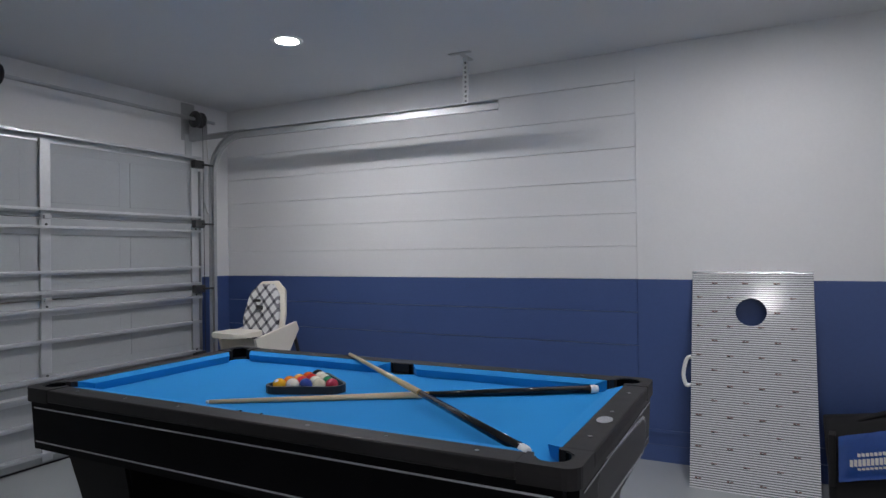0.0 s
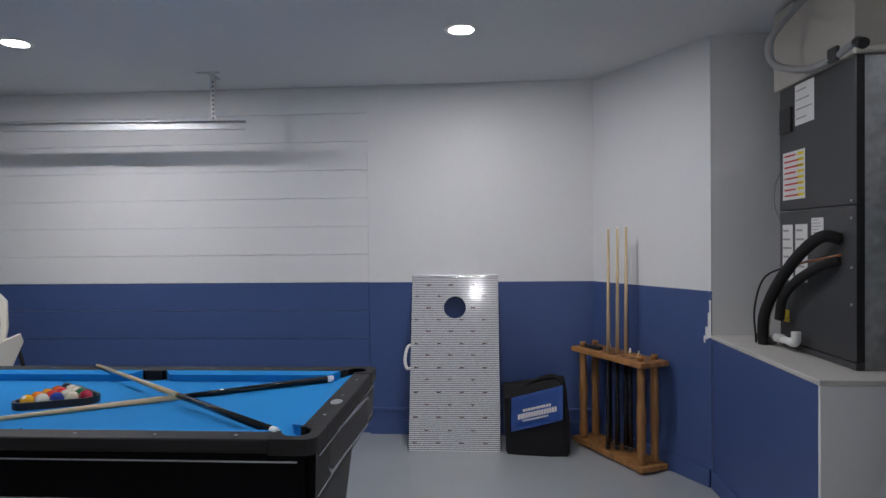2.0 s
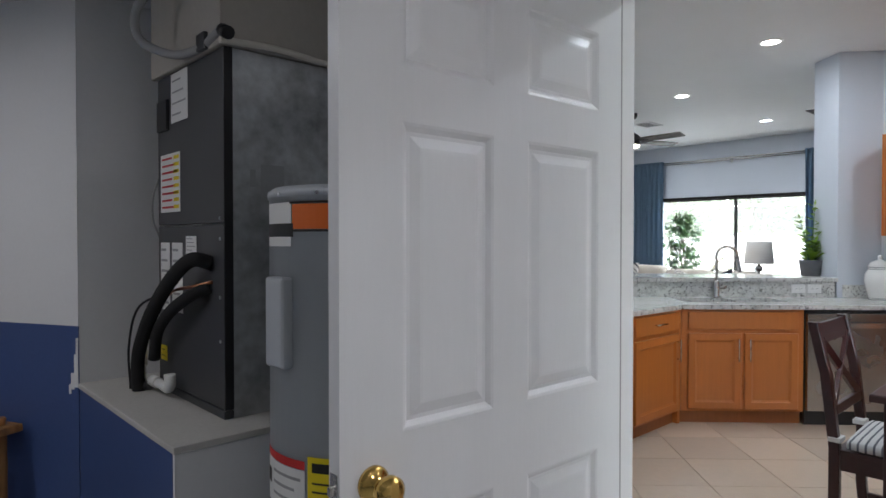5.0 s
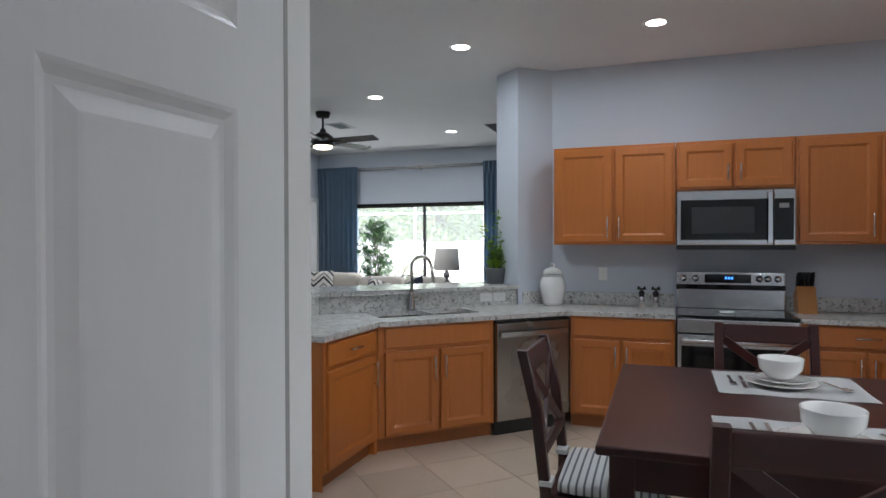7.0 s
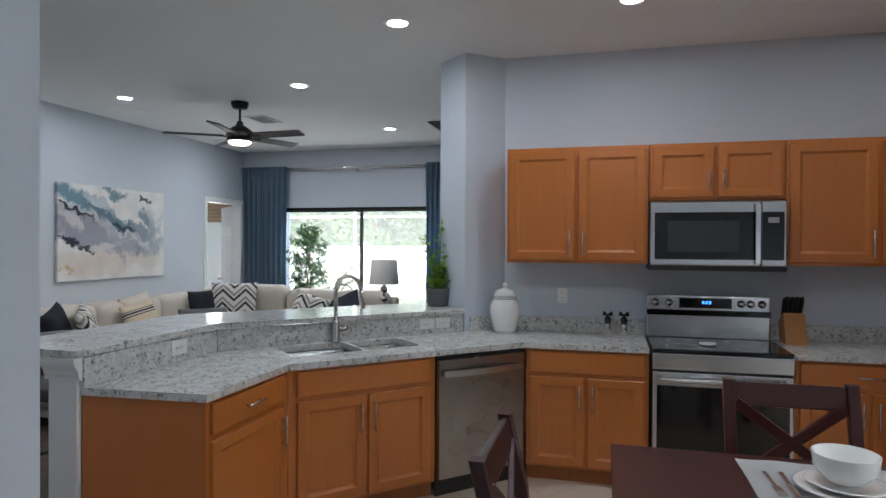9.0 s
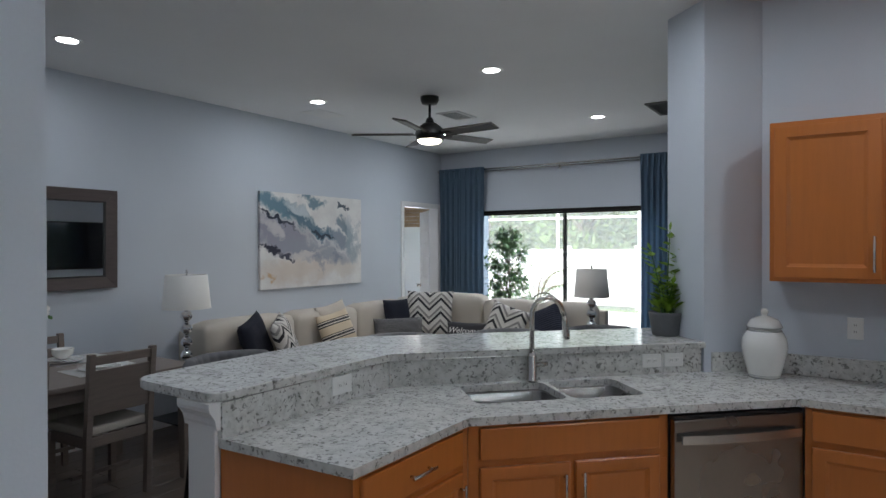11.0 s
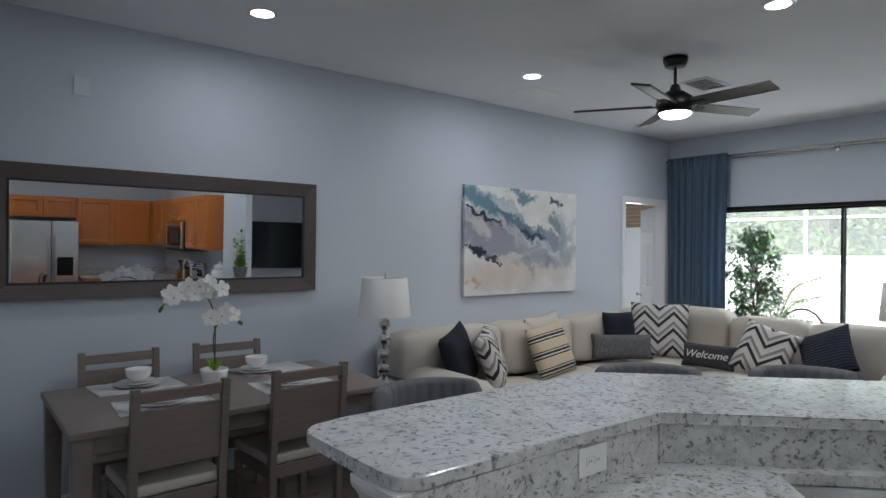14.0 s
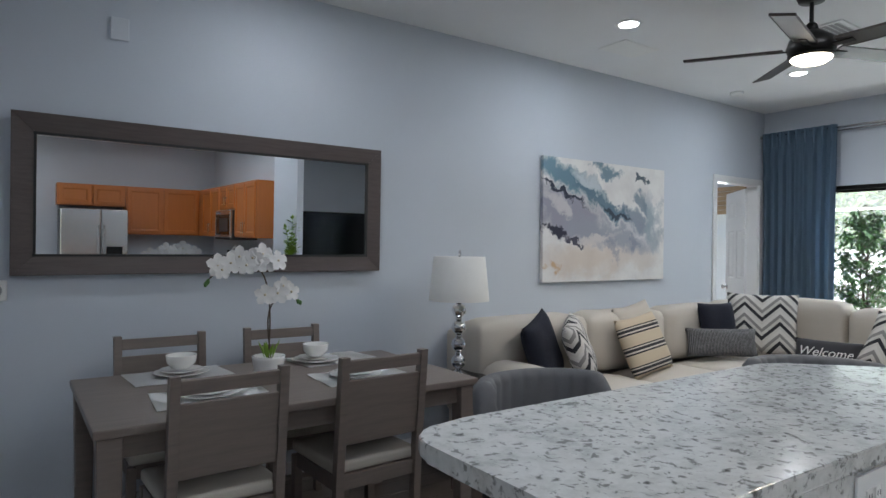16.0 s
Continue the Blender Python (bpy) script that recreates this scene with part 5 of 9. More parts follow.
def toss_bag():
    t = thing("tote_bag", "black nylon tote bag with a blue front panel", "bag", 1.28, 3.86, GF, -6)
    bm = bmesh.new()
    lo = [(-0.20, -0.12), (0.20, -0.12), (0.20, 0.13), (-0.20, 0.13)]
    rows = []
    for z, sx, y0, y1, lean in ((0, 0.95, -0.12, 0.13, 0), (0.03, 1.0, -0.125, 0.135, 0), (0.18, 1.02, -0.11, 0.13, 0.0), (0.34, 1.0, -0.035, 0.13, -0.02), (0.41, 0.98, 0.03, 0.12, -0.03)):
        rows.append([bm.verts.new((x * sx + lean, y, z + (0.14 * (x + 0.2) if z > 0.3 else 0))) for x, y in ((-0.2, y0), (-0.07, y0 - 0.012), (0.07, y0 - 0.012), (0.2, y0), (0.21, (y0 + y1) / 2), (0.2, y1), (-0.2, y1), (-0.21, (y0 + y1) / 2))])
    for a, b in zip(rows, rows[1:]):
        for k in range(8):
            bm.faces.new((a[k], a[(k + 1) % 8], b[(k + 1) % 8], b[k]))
    bm.faces.new(rows[0])
    bm.faces.new(rows[-1])
    bmesh.ops.subdivide_edges(bm, edges=bm.edges[:], cuts=2, use_grid_fill=True, smooth=0.4)
    for v in bm.verts:
        v.co += noise.noise_vector(v.co * 14) * 0.006
        v.co.z = max(0.0, v.co.z)
    part("body", bm, "black_cloth", t, smooth=True)
    surface("bag_blue", (0.02, 0.10, 0.42), 0.55, var=0.15, big=8, small=150, bumps=0.3)

    def front(u, z, off):
        y = -0.136 + max(0, z - 0.20 - 0.16 * (u + 0.2)) * 0.5 - off
        return Vector((u, y, z))
    bm = bmesh.new()
    n = 8
    for off, lst in ((0.004, None),):
        g = [[bm.verts.new(front(-0.165 + 0.33 * i / n, 0.15 + 0.20 * j / n + 0.09 * (i / n), off + 0.004 * math.sin(i * 2.1 + j)) ) for i in range(n + 1)] for j in range(n + 1)]
        for j in range(n):
            for i in range(n):
                bm.faces.new((g[j][i], g[j][i + 1], g[j + 1][i + 1], g[j + 1][i]))
    bmesh.ops.solidify(bm, geom=bm.faces[:], thickness=0.004)
    p = part("front_panel", bm, "bag_blue", t, "blue panel with white lettering shapes", smooth=True)
    bm = bmesh.new()
    for row, (z, u0, u1, h) in enumerate(((0.30, -0.09, 0.08, 0.016), (0.262, -0.12, 0.12, 0.032), (0.245, -0.09, 0.06, 0.010))):
        u = u0
        while u < u1:
            q = front(u, z + 0.25 * u, 0.014)
            box(bm, q.x, q.y - 0.002, q.z, q.x + 0.013, q.y + 0.001, q.z + h)
            u += 0.0165
    part("lettering_bars", bm, "label_white", p)
    bm = tube(bmesh.new(), smooth_path([(-0.17, 0.0, 0.36), (-0.05, 0.02, 0.43), (0.06, 0.03, 0.475), (0.13, 0.03, 0.47), (0.17, 0.0, 0.40), (0.185, -0.03, 0.30)], 6), 0.014, 8)
    part("strap", bm, "black_cloth", t, "black webbing strap")
    part("strap", boxes([(-0.205, -0.14, 0.12, -0.175, -0.05, 0.37)], 0.006), "black_cloth", t)


toss_bag()


def cue_rack():
    u = Vector((0.455, -0.89)).normalized()
    rz = math.degrees(math.atan2(u.y, u.x))
    t = thing("cue_rack", "knotty pine floor rack for pool cues", "cue rack", 1.53, 4.02, GF, rz)
    ln, d = 0.69, 0.20
    part("base", boxes([(0, 0, 0.012, ln, d, 0.045)], 0.006), "rack_wood", t)
    part("shelf", boxes([(-0.005, -0.005, 0.625, ln + 0.005, d + 0.005, 0.66)], 0.008), "rack_wood", t)
    for x, y in ((0.06, 0.05), (ln - 0.06, 0.05), (0.06, d - 0.05), (ln - 0.06, d - 0.05)):
        prof = [(0.022, 0.045), (0.026, 0.06)]
        rnd = random.Random(int(x * 100 + y * 1000))
        for k in range(9):
            prof.append((0.021 + rnd.random() * 0.008, 0.09 + k * 0.058))
        prof += [(0.024, 0.60), (0.022, 0.625)]
        part("post", L(prof, 14, Matrix.Translation((x, y, 0))), "rack_wood", t, smooth=True)
        part("post_cap", L([(0.02, 0.66), (0.022, 0.685), (0.019, 0.692)], 14, Matrix.Translation((x, y, 0))), "rack_wood", t)
        part("foot", L([(0.016, 0.0), (0.018, 0.012)], 12, Matrix.Translation((x, y, 0))), "dark_steel", t)
    for k in range(6):
        part("cue_hole", L([(0.017, 0.6601), (0.012, 0.6606)], 14, Matrix.Translation((0.14 + 0.08 * k, 0.06, 0))), "print_black", t)
    part("chalk_block", boxes([(0.10, 0.03, 0.6605, 0.25, 0.07, 0.685)], 0.006), "black_plastic", t)
    m = t.matrix_basis
    for k, (x, y, top) in enumerate(((0.345, 0.03, 1.46), (0.378, 0.075, 1.46), (0.405, 0.12, 1.47))):
        a, b = m @ Vector((x, y + 0.012, top)), m @ Vector((x, y, 0.052))
        cue(a, b, "pool cue standing upright in the pine rack", "cues in the rack", 0.58, "black_plastic")
    for k in range(4):
        a, b = m @ Vector((0.24 + 0.10 * k, 0.13 - 0.02 * (k % 2), 0.70)), m @ Vector((0.24 + 0.10 * k, 0.13 - 0.02 * (k % 2), 0.052))
        c = cue(a, b, "dark cue butt stored in the pine rack", "cues in the rack", 0.06, "black_plastic")


cue_rack()

# ---- utility niche ----
structure("wall_knee_blue", boxes([(2.193, 2.17, GF, 2.215, 3.258, 0.785)], 0.002), "garage_blue", "navy blue painted knee wall of the utility platform", "wall")
structure("wall_knee_return", boxes([(2.1935, 2.154, GF, 2.987, 2.1695, 0.785)], 0.001), "garage_white", "white painted return of the utility platform", "wall")
structure("floor_platform", boxes([(2.188, 2.149, 0.786, 2.986, 3.26, 0.808)], 0.004), "platform_board", "unpainted plywood platform top with dust", "platform")
structure("baseboard_knee", boxes([(2.180, 2.16, GF, 2.192, 3.25, GF + 0.10)], 0.003), "garage_blue", "navy blue painted baseboard", "baseboard")


def worn_corner():
    """Bare white streaks where the blue paint has chipped beside the platform."""
    a = Vector((2.19, 3.26))
    d = (Vector((1.70, 4.170)) - a).normalized()
    nrm = Vector((-d.y, d.x))
    if nrm.y > 0:
        nrm = -nrm
    bm = bmesh.new()
    for u0, u1, z0, z1 in ((0.0, 0.022, 0.79, 0.93), (0.0, 0.012, 0.93, 1.0), (0.022, 0.04, 0.78, 0.85), (0.04, 0.052, 0.76, 0.80)):
        p, q = a + d * u0, a + d * u1
        prism(bm, [tuple(v) for v in (p + nrm * 0.001, q + nrm * 0.001, q + nrm * 0.003, p + nrm * 0.003)], z0, z1)
    structure("trim_worn_paint", bm, "garage_white", "chipped white patch in the blue wall paint", "worn paint")


worn_corner()


def label_sheet(parent, cx, cy, cz, w, h, axis, mat="label_white", lines=6, bar="print_grey", accent=None):
    """A paper label facing -x or -y with printed bars."""
    def rect(u0, v0, u1, v1, off, th):
        if axis == "x":
            return (cx - off - th, cy - u1, cz + v0, cx - off, cy - u0, cz + v1)
        return (cx + u0, cy - off - th, cz + v0, cx + u1, cy - off, cz + v1)
    s = part("label", boxes([rect(-w / 2, -h / 2, w / 2, h / 2, 0.0008, 0.0008)]), mat, parent, "printed paper label")
    rows = []
    for k in range(lines):
        v = h / 2 - h * (k + 0.7) / (lines + 0.4)
        rows.append(rect(-w * 0.42, v - h * 0.015, w * (0.1 + 0.3 * ((k * 7) % 3) / 2), v + h * 0.02, 0.0017, 0.0005))
    part("print", boxes(rows), bar, s)
    if accent:
        part("print", boxes([rect(w * 0.18, h / 2 - h * (k + 0.9) / (lines + 0.4), w * 0.45, h / 2 - h * (k + 0.4) / (lines + 0.4), 0.0017, 0.0005) for k in range(0, lines, 1)]), accent, s)
    return s


def air_handler():
    t = thing("air_handler", "dark grey air handler cabinet with galvanised side", "air handler", 0, 0, 0)
    x0, x1, y0, y1, z0, z1 = 2.418, 2.965, 2.315, 2.955, 0.809, 2.065
    part("side_casing", B(x0 + 0.03, y0, z0, x1, y1, z1, bev=0.002), "galvanized", t, "mottled galvanised steel casing")
    surface("unit_grey", (0.060, 0.062, 0.066), 0.42, 0.2, var=0.12, big=3, small=60, bumps=0.03)
    part("front_panel", B(x0, y0 + 0.004, 1.475, x0 + 0.034, y1, z1, bev=0.004), "unit_grey", t)
    part("front_panel", B(x0, y0 + 0.004, 0.84, x0 + 0.034, y1, 1.468, bev=0.004), "unit_grey", t)
    part("base_rail", B(x0 - 0.004, y0 - 0.002, z0, x0 + 0.03, y1, 0.836, bev=0.003), "unit_grey", t)
    part("corner_edge", boxes([(x0 - 0.002, y0 - 0.003, 0.84, x0 + 0.03, y0 + 0.003, z1)], 0.002), "black_plastic", t)
    for zz in (1.49, 1.42, 1.22, 1.07):
        part("screw", L([(0.006, 0), (0.006, 0.004), (0.002, 0.005)], 8, pose(x0 - 0.001, y0 + 0.03, zz, 0, -90)), "track_steel", t)
    part("breaker_box", B(x0 - 0.012, y1 - 0.13, 1.85, x0, y1 - 0.02, 1.97, bev=0.003), "black_plastic", t, "black breaker window")
    label_sheet(t, x0, y1 - 0.24, 1.965, 0.17, 0.19, "x", lines=4)
    label_sheet(t, x0, y1 - 0.14, 1.64, 0.21, 0.23, "x", lines=8, bar="label_red", accent="label_yellow")
    for yy, zz, w, h in ((y1 - 0.08, 1.27, 0.10, 0.27), (y1 - 0.21, 1.27, 0.11, 0.27), (y1 - 0.35, 1.385, 0.10, 0.09)):
        label_sheet(t, x0, yy, zz, w, h, "x", lines=6)
    label_sheet(t, x0, y1 - 0.06, 0.96, 0.07, 0.06, "x", "label_yellow", 2, "print_black")
    part("stain", boxes([(2.55, y0 - 0.0012, 1.55, 2.64, y0 - 0.0004, 1.68), (2.51, y0 - 0.0012, 1.60, 2.53, y0 - 0.0004, 1.66)]), "track_steel", t, "bright bare metal patch")
    # insulated suction line and small pipes
    part("insulated_pipe", tube(bmesh.new(), smooth_path([(x0 + 0.0, y0 + 0.11, 1.335), (x0 - 0.06, y0 + 0.14, 1.345), (x0 - 0.08, y0 + 0.28, 1.27), (x0 - 0.09, y0 + 0.46, 1.13), (x0 - 0.09, y0 + 0.60, 0.98), (x0 - 0.085, y0 + 0.64, 0.88), (x0 - 0.08, y0 + 0.64, 0.80)], 8), 0.026, 12), "foam_black", t, "black foam-insulated pipe")
    part("insulated_pipe", tube(bmesh.new(), smooth_path([(x0 + 0.0, y0 + 0.12, 1.25), (x0 - 0.05, y0 + 0.17, 1.22), (x0 - 0.06, y0 + 0.34, 1.15), (x0 - 0.06, y0 + 0.48, 1.06), (x0 - 0.06, y0 + 0.52, 0.95)], 8), 0.022, 12), "foam_black", t)
    part("copper_pipe", tube(bmesh.new(), smooth_path([(x0, y0 + 0.10, 1.27), (x0 - 0.04, y0 + 0.18, 1.25), (x0 - 0.05, y0 + 0.36, 1.22), (x0 - 0.06, y0 + 0.5, 1.13)], 6), 0.006, 8), "copper", t, "thin copper pipe")
    part("wire", tube(bmesh.new(), smooth_path([(x0 - 0.02, y0 + 0.42, 1.22), (x0 - 0.09, y0 + 0.60, 1.15), (x0 - 0.10, y0 + 0.70, 0.98), (x0 - 0.10, y0 + 0.68, 0.81)], 6), 0.005, 8), "black_plastic", t)
    part("wire", tube(bmesh.new(), smooth_path([(x0 + 0.01, y1 + 0.005, 1.68), (x0 - 0.01, y1 + 0.03, 1.6), (x0 - 0.01, y1 + 0.035, 1.5), (x0 + 0.01, y1 + 0.01, 1.42)], 6), 0.004, 8), "print_grey", t)


air_handler()


def drain_pipes():
    t = thing("drain_pipes", "white plastic condensate drain pipes on the platform", "pipe", 2.37, 2.70, 0.809)
    part("pipe", tube(bmesh.new(), [(0, 0.02, 0.045), (0, 0.16, 0.045)], 0.017, 12), "white_plastic", t)
    part("elbow", tube(bmesh.new(), smooth_path([(0, 0.0, 0.10), (0, 0.0, 0.06), (0, 0.02, 0.045), (0, 0.05, 0.045)], 5), 0.021, 12), "white_plastic", t)
    part("tee", tube(bmesh.new(), [(0, 0.13, 0.045), (0, 0.19, 0.045)], 0.022, 12), "white_plastic", t)
    part("riser", tube(bmesh.new(), [(-0.02, 0.26, 0.0), (-0.02, 0.26, 0.15)], 0.017, 12), "white_plastic", t)
    part("riser_cap", tube(bmesh.new(), [(-0.02, 0.26, 0.10), (-0.02, 0.26, 0.155)], 0.022, 12), "white_plastic", t)
    part("trap", tube(bmesh.new(), smooth_path([(0, 0.19, 0.04), (0.0, 0.23, 0.02), (-0.03, 0.27, 0.02), (-0.03, 0.32, 0.03)], 5), 0.019, 10), "black_plastic", t)


drain_pipes()


def plenum():
    t = thing("duct_plenum", "beige duct-board supply plenum above the air handler", "duct", 0, 0, 0)
    surface("duct_board", (0.47, 0.44, 0.39), 0.7, var=0.08, big=3, small=40, bumps=0.1)
    part("box", B(2.40, 2.30, 2.068, 2.965, 2.98, 2.455, bev=0.008), "duct_board", t)
    part("mastic_seam", tube(bmesh.new(), smooth_path([(2.395, 2.29, 2.075), (2.6, 2.288, 2.085), (2.8, 2.29, 2.072), (2.96, 2.29, 2.08)], 4), 0.012, 8), "cream_plastic", t)
    part("flex_conduit", tube(bmesh.new(), smooth_path([(2.41, 2.56, 2.45), (2.33, 2.62, 2.36), (2.27, 2.72, 2.26), (2.28, 2.72, 2.15), (2.36, 2.62, 2.09), (2.40, 2.46, 2.085), (2.40, 2.34, 2.10), (2.40, 2.27, 2.11)], 8), 0.016, 10), "print_grey", t, "grey flexible conduit")
    part("coupling", tube(bmesh.new(), [(2.40, 2.28, 2.105), (2.40, 2.235, 2.085)], 0.022, 10), "black_plastic", t, "black pipe end")
    part("conduit_clamp", boxes([(2.385, 2.40, 2.07, 2.42, 2.47, 2.13)], 0.006), "dark_steel", t)


plenum()


def water_heater():
    t = thing("water_heater", "grey electric tank water heater with labels", "water heater", 2.60, 1.79, GF)
    r = 0.258
    H = 1.60
    part("tank", L([(r - 0.02, 0.0), (r, 0.03), (r, H - 0.03), (r + 0.004, H - 0.03), (r + 0.004, H - 0.012), (r - 0.012, H)], 48), "heater_grey", t, smooth=None)
    for k in range(12):
        a = 2 * math.pi * k / 12
        part("rivet", L([(0.006, 0), (0.005, 0.003)], 8, Matrix.Translation(((r + 0.003) * math.cos(a), (r + 0.003) * math.sin(a), H - 0.022)) @ Matrix.Rotation(a, 4, "Z") @ pose(0, 0, 0, 0, 90)), "chrome", t)

    def wrap(a0, a1, z0, z1, off, mat, name="label", parent=None, label=""):
        bm = bmesh.new()
        n = 8
        rows = []
        for k in range(n + 1):
            a = radians(a0 + (a1 - a0) * k / n)
            rows.append([bm.verts.new(((r + off) * math.cos(a), (r + off) * math.sin(a), z)) for z in (z0, z1)])
        for p, q in zip(rows, rows[1:]):
            bm.faces.new((p[0], q[0], q[1], p[1]))
        return part(name, bm, mat, parent or t, label)
    # angles: the side towards the garage is 180 to 270 degrees
    c = part("access_cover", B(-0.045, -0.02, 0.0, 0.045, 0.02, 0.24, bev=0.014, seg=3), "heater_grey", t)
    c.matrix_basis = Matrix.Rotation(radians(182), 4, "Z") @ Matrix.Translation((r + 0.008, 0, 1.12)) @ Matrix.Rotation(radians(90), 4, "Z")
    wrap(160, 191, 1.44, 1.555, 0.0015, "label_white", label="white and black badge")
    wrap(160, 193, 1.465, 1.50, 0.0022, "print_black", "print")
    wrap(192, 226, 1.485, 1.55, 0.0015, "label_orange", label="orange badge with black border")
    wrap(190, 228, 1.478, 1.484, 0.002, "print_black", "print")
    wrap(190, 228, 1.551, 1.557, 0.002, "print_black", "print")
    s = wrap(156, 201, 0.56, 0.86, 0.0015, "label_white", label="white instruction label with red header")
    wrap(156, 201, 0.862, 0.885, 0.0015, "label_red", "print", s)
    for k in range(9):
        wrap(170, 198 - (k * 5) % 9, 0.83 - k * 0.03, 0.838 - k * 0.03, 0.0022, "print_grey", "print", s)
    for k in range(3):
        wrap(158, 166, 0.79 - k * 0.09, 0.83 - k * 0.09, 0.0022, "print_black", "print", s)
    s = wrap(156, 201, 0.34, 0.53, 0.0015, "label_white", label="white printed label")
    for k in range(8):
        wrap(160, 197 - (k * 4) % 7, 0.50 - k * 0.02, 0.505 - k * 0.02, 0.0022, "print_grey", "print", s)
    s = wrap(203, 242, 0.69, 0.90, 0.0015, "label_yellow", label="yellow energy label")
    wrap(206, 240, 0.86, 0.885, 0.0022, "print_black", "print", s)
    for k in range(6):
        wrap(206, 238 - (k * 5) % 9, 0.83 - k * 0.022, 0.835 - k * 0.022, 0.0022, "print_black", "print", s)
    part("pipe", tube(bmesh.new(), [(-0.06, -0.12, H), (-0.06, -0.12, H + 0.06), (0.1, -0.14, H + 0.07)], 0.016, 10), "dark_steel", t)
    part("valve", L([(0.02, 0), (0.022, 0.06), (0.012, 0.10)], 12, Matrix.Translation((0.10, -0.10, H))), "brass", t)
    part("shutoff_knob", L([(0.03, 0), (0.03, 0.03), (0.018, 0.04)], 14, Matrix.Translation((r * math.cos(radians(250)), r * math.sin(radians(250)), 1.22)) @ Matrix.Rotation(radians(250), 4, "Z") @ pose(0, 0, 0, 0, 90)), "black_plastic", t)


water_heater()


def six_panel_door(name, x, y, z, rz, w, h, label, knob="brass", cols=None, rows=None):
    """A moulded six-panel door leaf: hinge at the origin, leaf along -x, its seen face on local y = 0 towards -y."""
    t = tagged(thing(name, label, "door", x, y, z, rz), kind="structure")
    cols = cols or ((-0.71, -0.465), (-0.36, -0.105))
    rows = rows or ((0.22, 0.87), (1.09, 1.66), (1.79, 1.965))
    holes = [(a, c, b, d) for a, b in cols for c, d in rows]
    xs = sorted({-w, -0.003} | {v for a, b in cols for v in (a, b)})
    zs = sorted({0.0, h} | {v for c, d in rows for v in (c, d)})
    bm = bmesh.new()
    for a, b in zip(xs, xs[1:]):
        for c, d in zip(zs, zs[1:]):
            if any(abs(a - q[0]) < 1e-4 and abs(c - q[1]) < 1e-4 for q in holes):
                continue
            for yy in (0.0, 0.035):
                v = [bm.verts.new(p) for p in ((a, yy, c), (b, yy, c), (b, yy, d), (a, yy, d))]
                bm.faces.new(v)
    for a, b in ((-w, -w), (-0.003, -0.003)):
        v = [bm.verts.new(p) for p in ((a, 0, 0), (a, 0.035, 0), (a, 0.035, h), (a, 0, h))]
        bm.faces.new(v)
    for c in (0.0, h):
        v = [bm.verts.new(p) for p in ((-w, 0, c), (-0.003, 0, c), (-0.003, 0.035, c), (-w, 0.035, c))]
        bm.faces.new(v)
    bmesh.ops.remove_doubles(bm, verts=bm.verts[:], dist=1e-5)
    leaf = part("leaf", bm, "door_paint", t)
    for a, c, b, d in holes:
        for face, s in ((0.0, 1), (0.035, -1)):
            bm = bmesh.new()
            prev = None
            for ins, dep in ((0.0, 0.0), (0.006, 0.002), (0.016, 0.0095), (0.024, 0.0095), (0.045, 0.0035), (0.052, 0.003)):
                ring = [bm.verts.new((xx, face + s * dep, zz)) for xx, zz in ((a + ins, c + ins), (b - ins, c + ins), (b - ins, d - ins), (a + ins, d - ins))]
                if prev:
                    for k in range(4):
                        bm.faces.new((prev[k], prev[(k + 1) % 4], ring[(k + 1) % 4], ring[k]))
                prev = ring
            bm.faces.new(prev)
            part("door_panel", bm, "door_paint", leaf)
    kz = 0.985
    kx = -w + 0.07
    for s, yy in ((-1, 0.0), (1, 0.035)):
        k = part("knob", L([(0.033, 0.0), (0.033, 0.006), (0.026, 0.012), (0.012, 0.016), (0.011, 0.03), (0.02, 0.036), (0.029, 0.048), (0.028, 0.060), (0.018, 0.068), (0.006, 0.069)], 24, pose(kx, yy, kz, 90 if s < 0 else -90)), knob, t, "polished brass door knob" if knob == "brass" else "door knob", smooth=True)
    part("latch_plate", boxes([(-w - 0.002, 0.006, kz - 0.03, -w - 0.0003, 0.029, kz + 0.03), (-w - 0.012, 0.012, kz - 0.008, -w, 0.022, kz + 0.008)], 0.001), "nickel", t)
    return t


six_panel_door("door_1", 3.005, 1.175, GF + 0.03, -1.65, 0.869, 2.095, "white six-panel door standing open with brass knob", "brass", ((-0.730, -0.485), (-0.375, -0.103)), ((0.22, 0.895), (1.065, 1.65), (1.755, 1.95)))


